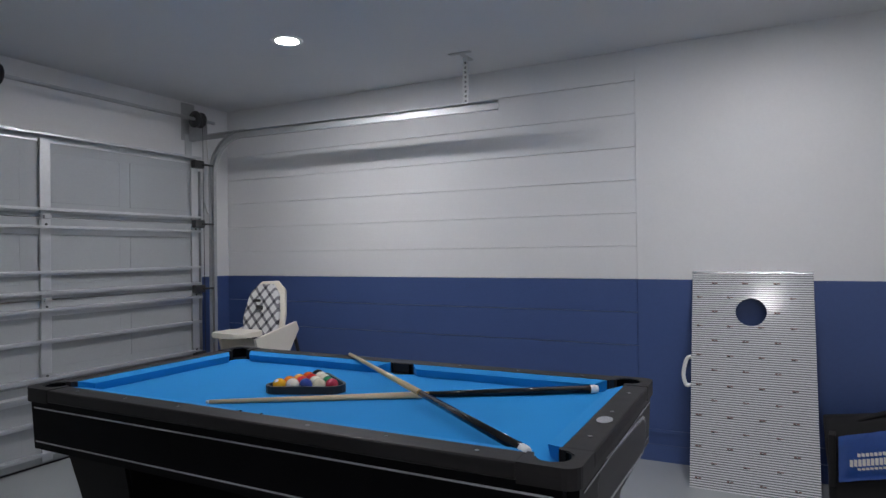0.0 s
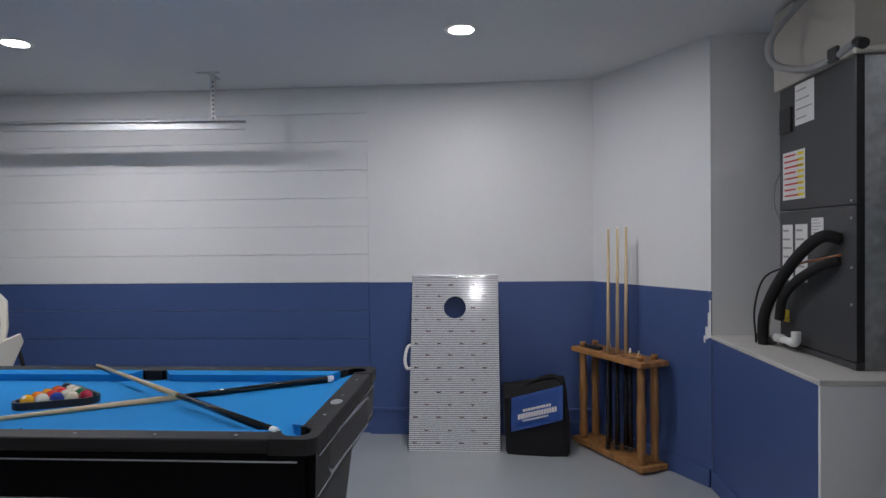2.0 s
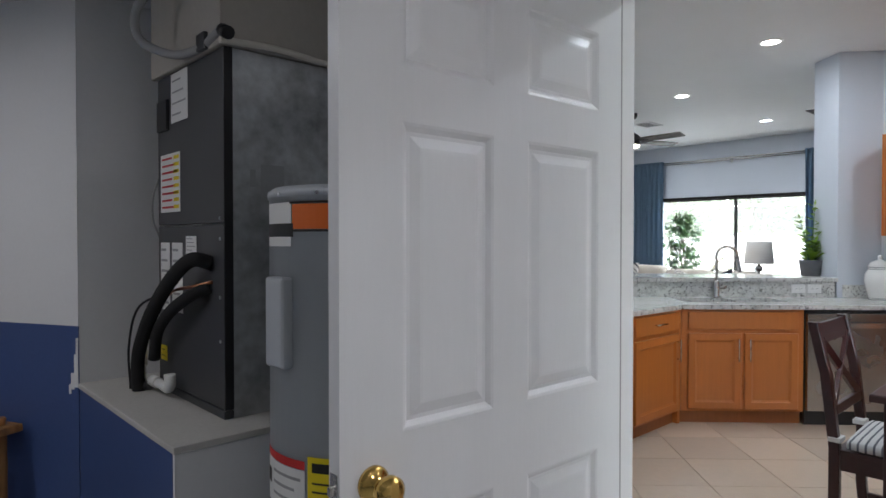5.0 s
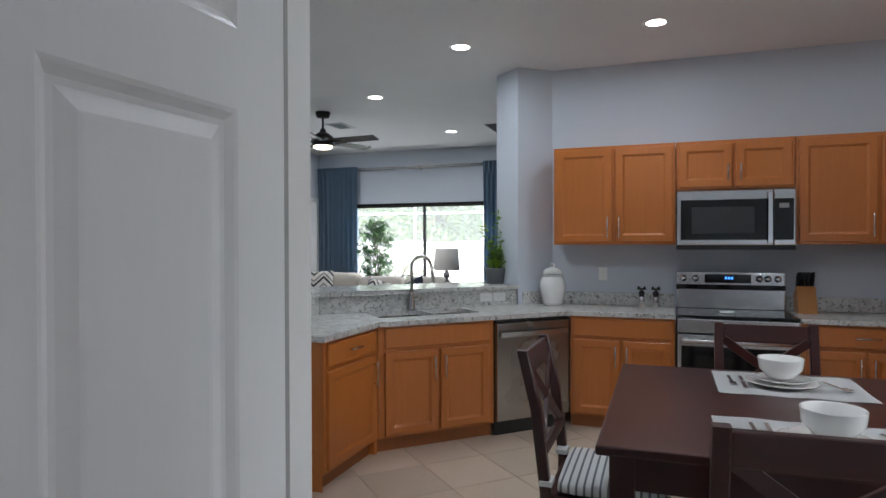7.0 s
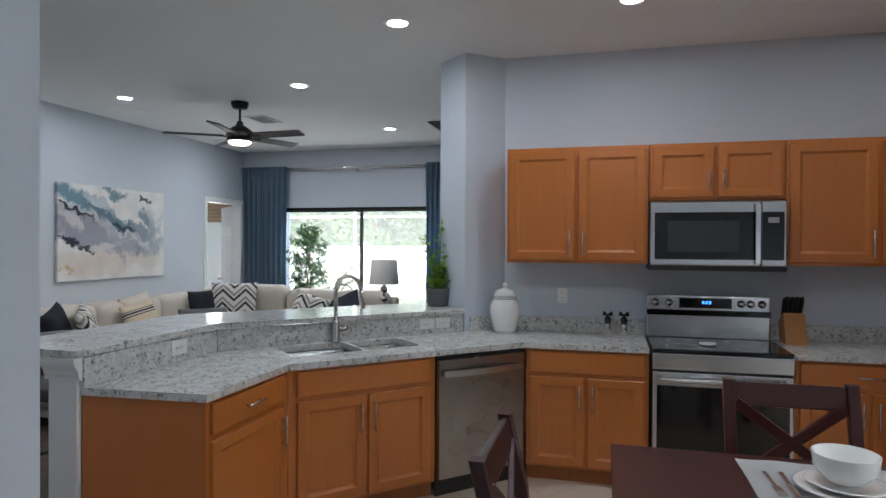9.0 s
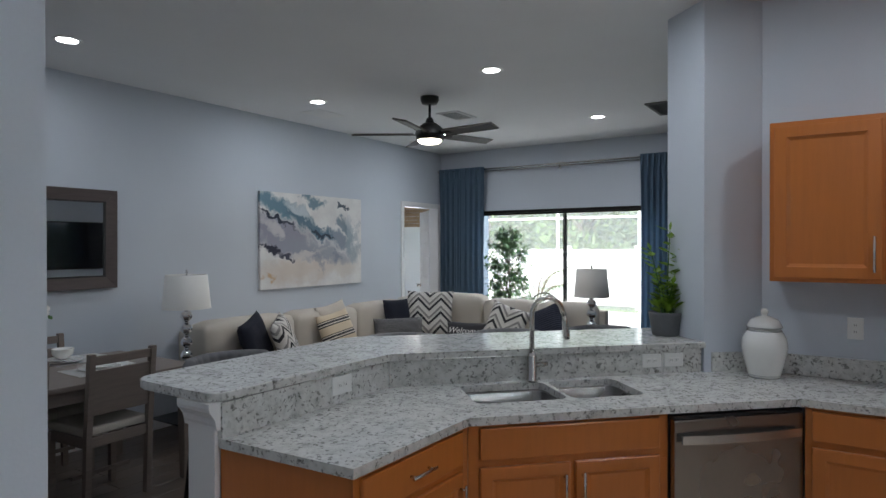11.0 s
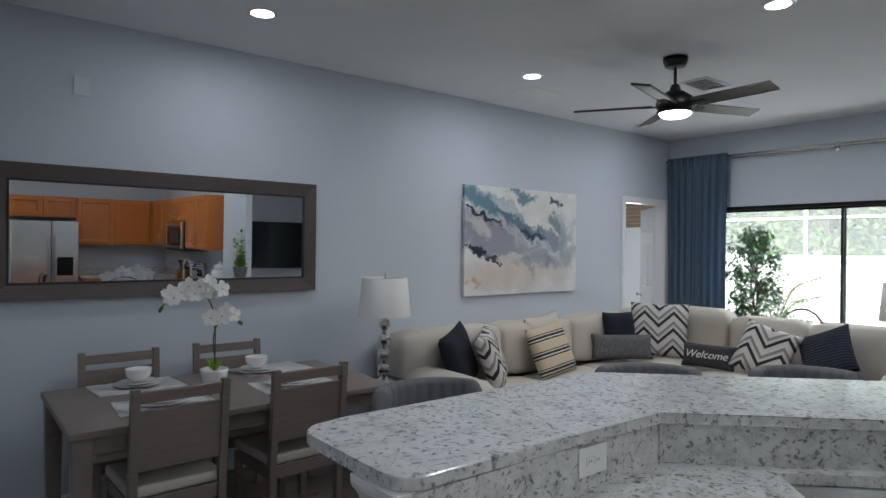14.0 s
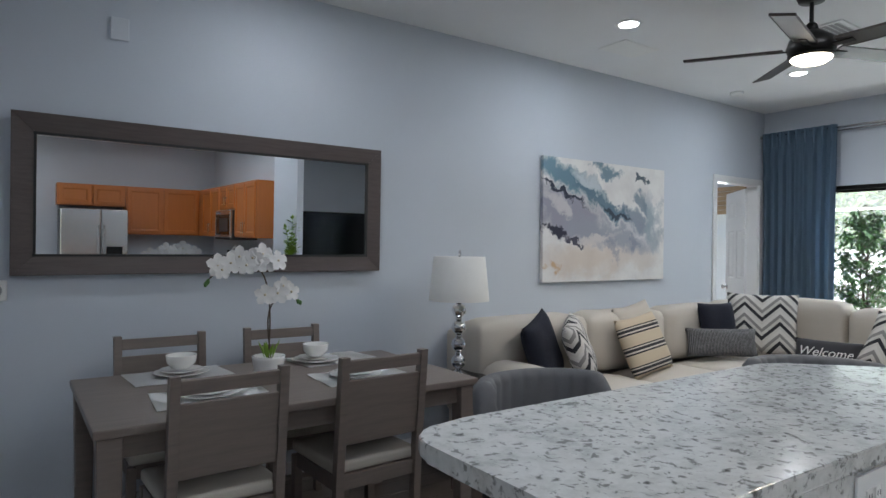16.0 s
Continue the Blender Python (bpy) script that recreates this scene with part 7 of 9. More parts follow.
def painting():
    m, nt, b = nodes_of("abstract_paint")
    c = nt.nodes.new("ShaderNodeTexCoord")
    mp = nt.nodes.new("ShaderNodeMapping")
    nt.links.new(c.outputs["Object"], mp.inputs[0])
    sep = nt.nodes.new("ShaderNodeSeparateXYZ")
    nt.links.new(mp.outputs[0], sep.inputs[0])
    def mixed(fac, c1, c2):
        n = nt.nodes.new("ShaderNodeMixRGB")
        for k, v in enumerate((fac, c1, c2)):
            if isinstance(v, tuple):
                n.inputs[k].default_value = (*v, 1)
            else:
                nt.links.new(v, n.inputs[k])
        return n.outputs[0]
    # canvas axes from -1 to 1, drawn out by a slow and a fine swirl
    def swirl(channel, scale, amount, detail):
        n = nt.nodes.new("ShaderNodeTexNoise")
        n.inputs["Scale"].default_value, n.inputs["Detail"].default_value, n.inputs["Distortion"].default_value = scale, detail, 0.6
        nt.links.new(mp.outputs[0], n.inputs["Vector"])
        q = nt.nodes.new("ShaderNodeSeparateColor")
        nt.links.new(n.outputs["Color"], q.inputs[0])
        return math_node(nt, "MULTIPLY", math_node(nt, "SUBTRACT", q.outputs[channel], 0.5), amount)
    u = math_node(nt, "ADD", math_node(nt, "DIVIDE", sep.outputs[0], 0.795), math_node(nt, "ADD", math_node(nt, "ADD", swirl(0, 2.4, 0.6, 3), swirl(1, 8, 0.34, 8)), swirl(0, 26, 0.16, 8)))
    w = math_node(nt, "ADD", math_node(nt, "DIVIDE", sep.outputs[2], 0.518), math_node(nt, "ADD", math_node(nt, "ADD", swirl(1, 2.4, 0.6, 3), swirl(2, 8, 0.36, 8)), swirl(1, 26, 0.18, 8)))

    def stroke(cu, cw, ru, rw, turn, soft, strength=1.0):
        """A brush mark: an ellipse with a soft rim about (cu, cw)."""
        c, k = math.cos(radians(turn)), math.sin(radians(turn))
        du, dw = math_node(nt, "SUBTRACT", u, cu), math_node(nt, "SUBTRACT", w, cw)
        a = math_node(nt, "ADD", math_node(nt, "MULTIPLY", du, c / ru), math_node(nt, "MULTIPLY", dw, k / ru))
        e = math_node(nt, "SUBTRACT", math_node(nt, "MULTIPLY", dw, c / rw), math_node(nt, "MULTIPLY", du, k / rw))
        d = math_node(nt, "ADD", math_node(nt, "MULTIPLY", a, a), math_node(nt, "MULTIPLY", e, e))
        v = strength
        return ramp(nt, math_node(nt, "MULTIPLY", d, 0.5), [(max(0.0, 0.5 - soft), (v, v, v)), (0.5, (0, 0, 0))])
    col = ramp(nt, noise_tex(nt, 5, 5, mp.outputs[0]), [(0.35, (0.66, 0.64, 0.63)), (0.6, (0.76, 0.75, 0.73))])
    for mark, tint in (
            (stroke(-0.35, -0.66, 0.95, 0.34, 8, 0.45, 0.7), (0.60, 0.50, 0.42)),
            (stroke(0.60, -0.60, 0.50, 0.28, -20, 0.45, 0.6), (0.60, 0.53, 0.46)),
            (stroke(-0.62, 0.06, 0.75, 0.42, -25, 0.35, 0.95), (0.27, 0.27, 0.34)),
            (stroke(-0.75, 0.22, 0.30, 0.12, -30, 0.4, 0.8), (0.60, 0.58, 0.58)),
            (stroke(0.05, -0.22, 0.95, 0.26, -14, 0.4, 0.9), (0.30, 0.32, 0.38)),
            (stroke(-0.20, -0.30, 0.45, 0.10, 12, 0.4, 0.8), (0.64, 0.60, 0.57)),
            (stroke(0.30, 0.10, 0.62, 0.17, -20, 0.35, 0.9), (0.20, 0.25, 0.32)),
            (stroke(0.82, 0.02, 0.20, 0.62, 6, 0.4, 0.85), (0.25, 0.32, 0.38)),
            (stroke(0.62, 0.36, 0.15, 0.26, 20, 0.3, 0.85), (0.14, 0.21, 0.27)),
            (stroke(-0.66, 0.70, 0.66, 0.23, -30, 0.35, 0.95), (0.10, 0.21, 0.28)),
            (stroke(-0.15, 0.36, 0.62, 0.19, -38, 0.3, 0.95), (0.09, 0.17, 0.23)),
            (stroke(-0.34, 0.60, 0.34, 0.10, -35, 0.4, 0.8), (0.58, 0.63, 0.66)),
            (stroke(-0.02, 0.86, 0.28, 0.13, -10, 0.3, 0.9), (0.11, 0.21, 0.28)),
            (stroke(0.52, 0.80, 0.15, 0.075, -30, 0.3, 0.95), (0.04, 0.07, 0.10)),
            (stroke(-0.72, 0.42, 0.42, 0.06, -28, 0.3, 1.0), (0.015, 0.025, 0.05)),
            (stroke(0.10, 0.14, 0.32, 0.055, -25, 0.3, 0.95), (0.02, 0.035, 0.06)),
            (stroke(-0.80, -0.18, 0.25, 0.10, -12, 0.25, 1.0), (0.015, 0.017, 0.04)),
            (stroke(-0.50, -0.36, 0.20, 0.05, -30, 0.3, 0.95), (0.025, 0.025, 0.055)),
            (stroke(0.10, -0.45, 0.08, 0.26, 10, 0.4, 0.7), (0.28, 0.30, 0.36)),
            (stroke(0.45, -0.30, 0.07, 0.20, 14, 0.4, 0.7), (0.22, 0.25, 0.32)),
            (stroke(-0.90, -0.86, 0.12, 0.09, 0, 0.4, 0.95), (0.55, 0.36, 0.20))):
        col = mixed(mark, col, tint)
    nt.links.new(col, b.inputs["Base Color"])
    b.inputs["Roughness"].default_value = 0.6
    bump(nt, b, noise_tex(nt, 300, 2, mp.outputs[0]), 0.2, 0.001)
    MATS["abstract_paint"] = m
    t = thing("painting", "abstract canvas painting in navy, teal, white and sand", "painting", 9.03, 6.335, 1.683)
    part("stretched_canvas", B(-0.795, -0.038, -0.518, 0.795, -0.002, 0.518, bev=0.004), "abstract_paint", t)


def table_lamp(x, y, z, s, shade_mat, label, balls=4, k=1.0):
    t = thing("table_lamp", label, "table lamp", x, y, z)
    part("foot", L([(0.075 * s, 0), (0.075 * s, 0.008), (0.055 * s, 0.02), (0.02 * s, 0.045), (0.014, 0.055)], 28), "chrome", t, smooth=True)
    h = 0.055
    for _ in range(balls):
        r = 0.044 * s
        part("stem_ball", L([(0.013, h), (r * 0.8, h + r * 0.45), (r, h + r), (r * 0.8, h + r * 1.55), (0.013, h + r * 2)], 24), "chrome", t, "mirrored silver ball", smooth=True)
        part("stem_collar", L([(0.02, h + r * 2), (0.024, h + r * 2 + 0.006), (0.02, h + r * 2 + 0.012)], 20), "chrome", t)
        h += r * 2 + 0.012
    part("neck", tube(bmesh.new(), [(0, 0, h), (0, 0, h + 0.33)], 0.007, 10), "chrome", t)
    bm = bmesh.new()
    z0 = h + 0.002
    lathe(bm, [(0.197 * k, z0), (0.168 * k, z0 + 0.285), (0.165 * k, z0 + 0.285), (0.194 * k, z0)], 40, caps=False)
    lathe(bm, [(0.194 * k, z0), (0.197 * k, z0)], 40, caps=False)
    part("shade", bm, shade_mat, t, "tapered linen drum shade", smooth=True)
    part("shade_spider", boxes([(-0.165 * k, -0.002, z0 + 0.276, 0.165 * k, 0.002, z0 + 0.28), (-0.002, -0.165 * k, z0 + 0.276, 0.002, 0.165 * k, z0 + 0.28)]), "chrome", t)
    part("finial", L([(0.004, z0 + 0.28), (0.006, z0 + 0.29), (0.011, z0 + 0.302), (0.005, z0 + 0.315)], 14), "chrome", t)
    return t


def side_table(x, y, h, label, top="black_gloss"):
    t = thing("side_table", label, "side table", x, y, 0)
    part("tabletop", boxes([(-0.25, -0.25, h - 0.012, 0.25, 0.25, h)], 0.003), top, t)
    part("shelf", boxes([(-0.22, -0.22, 0.18, 0.22, 0.22, 0.19)], 0.002), top, t)
    for sx in (-1, 1):
        for sy in (-1, 1):
            part("leg", tube(bmesh.new(), [(sx * 0.22, sy * 0.22, 0), (sx * 0.22, sy * 0.22, h - 0.012)], 0.011, 10), "chrome", t)


def cushion_mesh(w, h, d, seed, n=14, pinch=0.55):
    """A soft square cushion in the x-z plane, thickest in the middle, with drawn-in sides."""
    bm = bmesh.new()
    rnd = random.Random(seed)
    off = Vector((rnd.random() * 9, rnd.random() * 9, rnd.random() * 9))
    sides = []
    for s in (-1, 1):
        g = []
        for j in range(n + 1):
            row = []
            for i in range(n + 1):
                u, v = i / n * 2 - 1, j / n * 2 - 1
                k = max(0.0, (1 - u ** 4)) ** 0.5 * max(0.0, (1 - v ** 4)) ** 0.5
                px = u * (1 - 0.06 * (1 - v * v) * (abs(u))) * w / 2
                pz = v * (1 - 0.06 * (1 - u * u) * (abs(v))) * h / 2
                wob = noise.noise(Vector((u * 1.6, v * 1.6, s)) + off) * 0.012
                row.append(bm.verts.new((px, s * (d / 2 * k) + wob * k, pz)))
            g.append(row)
        for j in range(n):
            for i in range(n):
                bm.faces.new((g[j][i], g[j][i + 1], g[j + 1][i + 1], g[j + 1][i]))
        sides.append(g)
    bmesh.ops.remove_doubles(bm, verts=bm.verts[:], dist=1e-5)
    return bm


def chevron_mat():
    m, nt, b = nodes_of("chevron_cloth")
    c = nt.nodes.new("ShaderNodeTexCoord")
    sep = nt.nodes.new("ShaderNodeSeparateXYZ")
    nt.links.new(c.outputs["Object"], sep.inputs[0])
    zig = math_node(nt, "PINGPONG", math_node(nt, "ADD", sep.outputs[0], 10.0), 0.145)
    v = math_node(nt, "FRACT", math_node(nt, "MULTIPLY", math_node(nt, "ADD", math_node(nt, "ADD", sep.outputs[2], 10.0), zig), 1 / 0.175), 0)
    col = nt.nodes.new("ShaderNodeValToRGB")
    col.color_ramp.interpolation = "CONSTANT"
    e = col.color_ramp.elements
    for _ in range(3):
        e.new(0.5)
    for el, (p, k) in zip(e, ((0.0, (0.025, 0.025, 0.03)), (0.22, (0.55, 0.53, 0.50)), (0.42, (0.24, 0.23, 0.225)), (0.62, (0.60, 0.58, 0.55)), (0.82, (0.55, 0.53, 0.50)))):
        el.position, el.color = p, (*k, 1)
    nt.links.new(v, col.inputs[0])
    nt.links.new(col.outputs[0], b.inputs["Base Color"])
    b.inputs["Roughness"].default_value = 0.95
    bump(nt, b, noise_tex(nt, 350, 3, c.outputs["Object"]), 0.4, 0.0015)
    MATS["chevron_cloth"] = m


def stripe_mat():
    m, nt, b = nodes_of("stripe_cloth")
    c = nt.nodes.new("ShaderNodeTexCoord")
    sep = nt.nodes.new("ShaderNodeSeparateXYZ")
    nt.links.new(c.outputs["Object"], sep.inputs[0])
    v = math_node(nt, "FRACT", math_node(nt, "MULTIPLY", math_node(nt, "ADD", sep.outputs[2], 10.03), 1 / 0.15), 0)
    col = nt.nodes.new("ShaderNodeValToRGB")
    col.color_ramp.interpolation = "CONSTANT"
    e = col.color_ramp.elements
    for _ in range(5):
        e.new(0.5)
    for el, (p, k) in zip(e, ((0.0, (0.55, 0.46, 0.34)), (0.50, (0.03, 0.03, 0.035)), (0.58, (0.60, 0.55, 0.48)), (0.66, (0.04, 0.04, 0.045)), (0.80, (0.60, 0.55, 0.48)), (0.86, (0.03, 0.03, 0.035)), (0.92, (0.55, 0.46, 0.34)))):
        el.position, el.color = p, (*k, 1)
    nt.links.new(v, col.inputs[0])
    nt.links.new(col.outputs[0], b.inputs["Base Color"])
    b.inputs["Roughness"].default_value = 0.95
    bump(nt, b, noise_tex(nt, 300, 3, c.outputs["Object"]), 0.4, 0.0015)
    MATS["stripe_cloth"] = m


def rib_mat(name, a, k, width):
    m, nt, b = nodes_of(name)
    c = nt.nodes.new("ShaderNodeTexCoord")
    sep = nt.nodes.new("ShaderNodeSeparateXYZ")
    nt.links.new(c.outputs["Object"], sep.inputs[0])
    s = math_node(nt, "SINE", math_node(nt, "MULTIPLY", sep.outputs[2 if name == "navy_rib" else 0], 2 * math.pi / width), 0)
    f = math_node(nt, "ADD", math_node(nt, "MULTIPLY", s, 0.3), noise_tex(nt, 60, 4, c.outputs["Object"]))
    nt.links.new(ramp(nt, f, [(0.2, a), (0.8, k)]), b.inputs["Base Color"])
    b.inputs["Roughness"].default_value = 0.95
    bump(nt, b, s, 0.6, 0.004)
    MATS[name] = m


def pillow(x, y, z, rz, tilt, w, h, d, mat, label, seed, roll=0, name="throw_pillow", welt=None):
    t = thing(name, label, "pillow", x, y, z)
    t.matrix_basis = pose(x, y, z, tilt, roll, rz)
    bm = cushion_mesh(w, h, d, seed)
    part("cover", bm, mat, t, smooth=True)
    if welt:
        pts = []
        for k in range(33):
            a = k / 32 * 4
            s, f = int(a) % 4, a - int(a)
            c = [(-1, -1), (1, -1), (1, 1), (-1, 1), (-1, -1)]
            u, v = c[s][0] + (c[s + 1][0] - c[s][0]) * f, c[s][1] + (c[s + 1][1] - c[s][1]) * f
            pts.append((u * (1 - 0.06 * (1 - v * v) * abs(u)) * w / 2, 0, v * (1 - 0.06 * (1 - u * u) * abs(v)) * h / 2))
        part("piping", tube(bmesh.new(), pts, 0.005, 6), welt, t)
    return t


def text_mesh(name, words, size, mat, parent, m, shear=0.3):
    cu = bpy.data.curves.new(name, "FONT")
    cu.body, cu.size, cu.align_x, cu.align_y, cu.extrude, cu.shear = words, size, "CENTER", "CENTER", 0.001, shear
    tmp = bpy.data.objects.new(name, cu)
    scene.collection.objects.link(tmp)
    dg = bpy.context.evaluated_depsgraph_get()
    me = bpy.data.meshes.new_from_object(tmp.evaluated_get(dg))
    bpy.data.objects.remove(tmp)
    me.materials.clear()
    me.materials.append(MAT[mat])
    ob = new(name, me)
    ob.parent = parent
    ob.matrix_basis = m
    return ob


def soft_box(x0, y0, z0, x1, y1, z1, r, seed=0, crown=0.0):
    bm = B(x0, y0, z0, x1, y1, z1)
    bmesh.ops.subdivide_edges(bm, edges=bm.edges[:], cuts=5, use_grid_fill=True)
    cx, cy, cz = (x0 + x1) / 2, (y0 + y1) / 2, (z0 + z1) / 2
    hx, hy, hz = (x1 - x0) / 2, (y1 - y0) / 2, (z1 - z0) / 2
    off = Vector((seed * 3.7, seed * 1.3, seed * 2.1))
    for v in bm.verts:
        q = Vector(((v.co.x - cx), (v.co.y - cy), (v.co.z - cz)))
        i = Vector((max(-hx + r, min(hx - r, q.x)), max(-hy + r, min(hy - r, q.y)), max(-hz + r, min(hz - r, q.z))))
        e = q - i
        if e.length > 1e-6:
            q = i + e.normalized() * min(r, e.length)
        u, w = q.x / hx, q.y / hy
        q.z += crown * (1 - u * u) * (1 - w * w) * (1 if q.z > 0 else 0)
        v.co = Vector((cx, cy, cz)) + q + noise.noise_vector(q * 3 + off) * 0.008
    return bm


def sofa():
    t = thing("sectional_sofa", "large beige fabric L-shaped sectional sofa", "sofa")
    C = "sofa_cloth"
    part("base", boxes([(7.30, 5.18, 0.08, 10.0, 6.28, 0.30), (10.0, 3.55, 0.08, 11.10, 6.28, 0.30)], 0.02), C, t)
    k = 0
    for a, b in ((7.62, 8.62), (8.63, 9.42), (9.43, 10.02)):
        part("seat_cushion", soft_box(a, 5.14, 0.30, b, 5.95, 0.475, 0.05, k, 0.02), C, t, smooth=True)
        k += 1
    for a, b in ((5.05, 6.02), (4.22, 5.04), (3.62, 4.21)):
        part("seat_cushion", soft_box(10.03, a, 0.30, 10.78, b, 0.475, 0.05, k, 0.02), C, t, smooth=True)
        k += 1
    for a, b, top in ((7.27, 8.34, 0.95), (8.36, 9.30, 0.95), (9.32, 10.30, 0.95)):
        part("back_cushion", soft_box(a, 5.86, 0.48, b, 6.20, top, 0.10, k), C, t, smooth=True)
        k += 1
    part("back_cushion", soft_box(10.31, 5.92, 0.48, 11.05, 6.24, 0.95, 0.12, k), C, t, smooth=True)
    for a, b, top in ((5.08, 5.90, 1.0), (4.34, 5.07, 0.955), (3.62, 4.33, 0.955)):
        part("back_cushion", soft_box(10.68, a, 0.48, 11.02, b, top, 0.10, k + 3), C, t, smooth=True)
        k += 1
    part("back_frame", boxes([(7.28, 6.16, 0.28, 11.08, 6.30, 0.86), (10.98, 3.56, 0.28, 11.12, 6.18, 0.86)], 0.04), C, t)
    part("armrest", soft_box(7.27, 5.10, 0.10, 7.62, 6.02, 0.66, 0.13, 21, 0.03), C, t, smooth=True)
    part("armrest", soft_box(10.15, 3.40, 0.10, 11.08, 3.64, 0.66, 0.10, 22, 0.02), C, t, smooth=True)
    for x, y in ((7.36, 5.2), (7.36, 6.2), (10.1, 3.6), (11.0, 3.6), (10.95, 6.2), (9.9, 5.2)):
        part("foot", boxes([(x - 0.03, y - 0.03, 0.0, x + 0.03, y + 0.03, 0.08)], 0.004), "cherry", t)


def pillows():
    chevron_mat()
    stripe_mat()
    rib_mat("navy_rib", (0.010, 0.012, 0.024), (0.035, 0.04, 0.065), 0.025)
    rib_mat("grey_rib", (0.05, 0.05, 0.055), (0.22, 0.22, 0.225), 0.012)
    surface("charcoal_cloth", (0.045, 0.045, 0.052), 0.9, var=0.1, small=300, bumps=0.3)
    pillow(7.71, 5.74, 0.74, 30, -16, 0.48, 0.48, 0.15, "navy_knit", "navy textured throw pillow on the sofa", 1, -12)
    pillow(8.01, 5.68, 0.72, 40, -22, 0.50, 0.48, 0.15, "chevron_cloth", "black and white chevron throw pillow on the sofa", 2, -8)
    pillow(8.78, 5.72, 0.70, 3, -22, 0.50, 0.47, 0.15, "stripe_cloth", "cream throw pillow with black stripe bands", 3, -6)
    pillow(8.90, 5.88, 0.775, 4, -16, 0.48, 0.46, 0.14, "sofa_cloth", "plain beige throw pillow behind the striped one", 11, -8)
    pillow(9.86, 5.76, 0.80, -20, -14, 0.36, 0.36, 0.14, "navy_knit", "small navy shaggy throw pillow in the sofa corner", 4)
    pillow(10.38, 5.64, 0.77, -64, -18, 0.60, 0.58, 0.16, "chevron_cloth", "large black and white chevron throw pillow", 5)
    pillow(9.76, 5.66, 0.645, -36, -14, 0.62, 0.25, 0.14, "grey_rib", "long grey knit lumbar pillow", 6)
    w = pillow(10.20, 5.0, 0.60, -82, -16, 0.50, 0.23, 0.13, "charcoal_cloth", "charcoal lumbar pillow lettered Welcome in white", 7)
    text_mesh("lettering", "Welcome", 0.10, "label_white", w, pose(0, -0.0735, 0.0, 90, 0, 0))
    pillow(10.30, 4.52, 0.70, -84, -24, 0.48, 0.48, 0.15, "chevron_cloth", "black and white chevron throw pillow, tilted", 8, 16)
    pillow(10.42, 4.06, 0.73, -92, -26, 0.46, 0.44, 0.15, "navy_rib", "navy ribbed throw pillow, tilted", 9, -24)


def bar_stool(name, x, y, rz, label, group):
    """An upholstered bar stool with a curved channel-tufted back; its front faces local +y."""
    t = thing(name, label, "bar stool", x, y, 0, rz, group)
    part("seat", soft_box(-0.23, -0.20, 0.62, 0.23, 0.24, 0.73, 0.05, 5, 0.01), "grey_velvet", t, smooth=True)
    bm = bmesh.new()
    n, R = 72, 0.255
    rows = []
    for i in range(n + 1):
        a = radians(178 + 184 * i / n)
        ch = 0.012 * abs(math.sin(i / n * math.pi * 12))
        edge = min(1.0, min(i, n - i) / 10.0)
        top = 0.82 + 0.175 * math.sin(edge * math.pi / 2)
        col = []
        for r, z in ((R + 0.005, 0.66), (R + 0.018 + ch, 0.72), (R + 0.03 + ch, top - 0.03), (R + 0.022, top - 0.005), (R, top), (R - 0.022, top - 0.005), (R - 0.03 - ch, top - 0.03), (R - 0.03 - ch, 0.70), (R - 0.015, 0.66)):
            col.append(bm.verts.new((r * math.cos(a), r * math.sin(a) * 0.9 + 0.02, z)))
        rows.append(col)
    for a, b in zip(rows, rows[1:]):
        for k in range(9):
            bm.faces.new((a[k], a[(k + 1) % 9], b[(k + 1) % 9], b[k]))
    bm.faces.new(rows[0])
    bm.faces.new(rows[-1])
    part("backrest", bm, "grey_velvet", t, "curved channel-tufted grey back", smooth=True)
    for sx in (-1, 1):
        for sy in (-1, 1):
            part("leg", tube(bmesh.new(), [(sx * 0.16, sy * 0.15, 0.64), (sx * 0.215, sy * 0.21, 0.0)], 0.016, 10, [0.02, 0.012]), "bronze_frame", t)
    part("footrest", tube(bmesh.new(), [(-0.195, 0.185, 0.22), (0.195, 0.185, 0.22)], 0.011, 8), "bronze_frame", t)
    part("footrest", tube(bmesh.new(), [(-0.195, -0.185, 0.22), (0.195, -0.185, 0.22)], 0.011, 8), "bronze_frame", t)
    return t


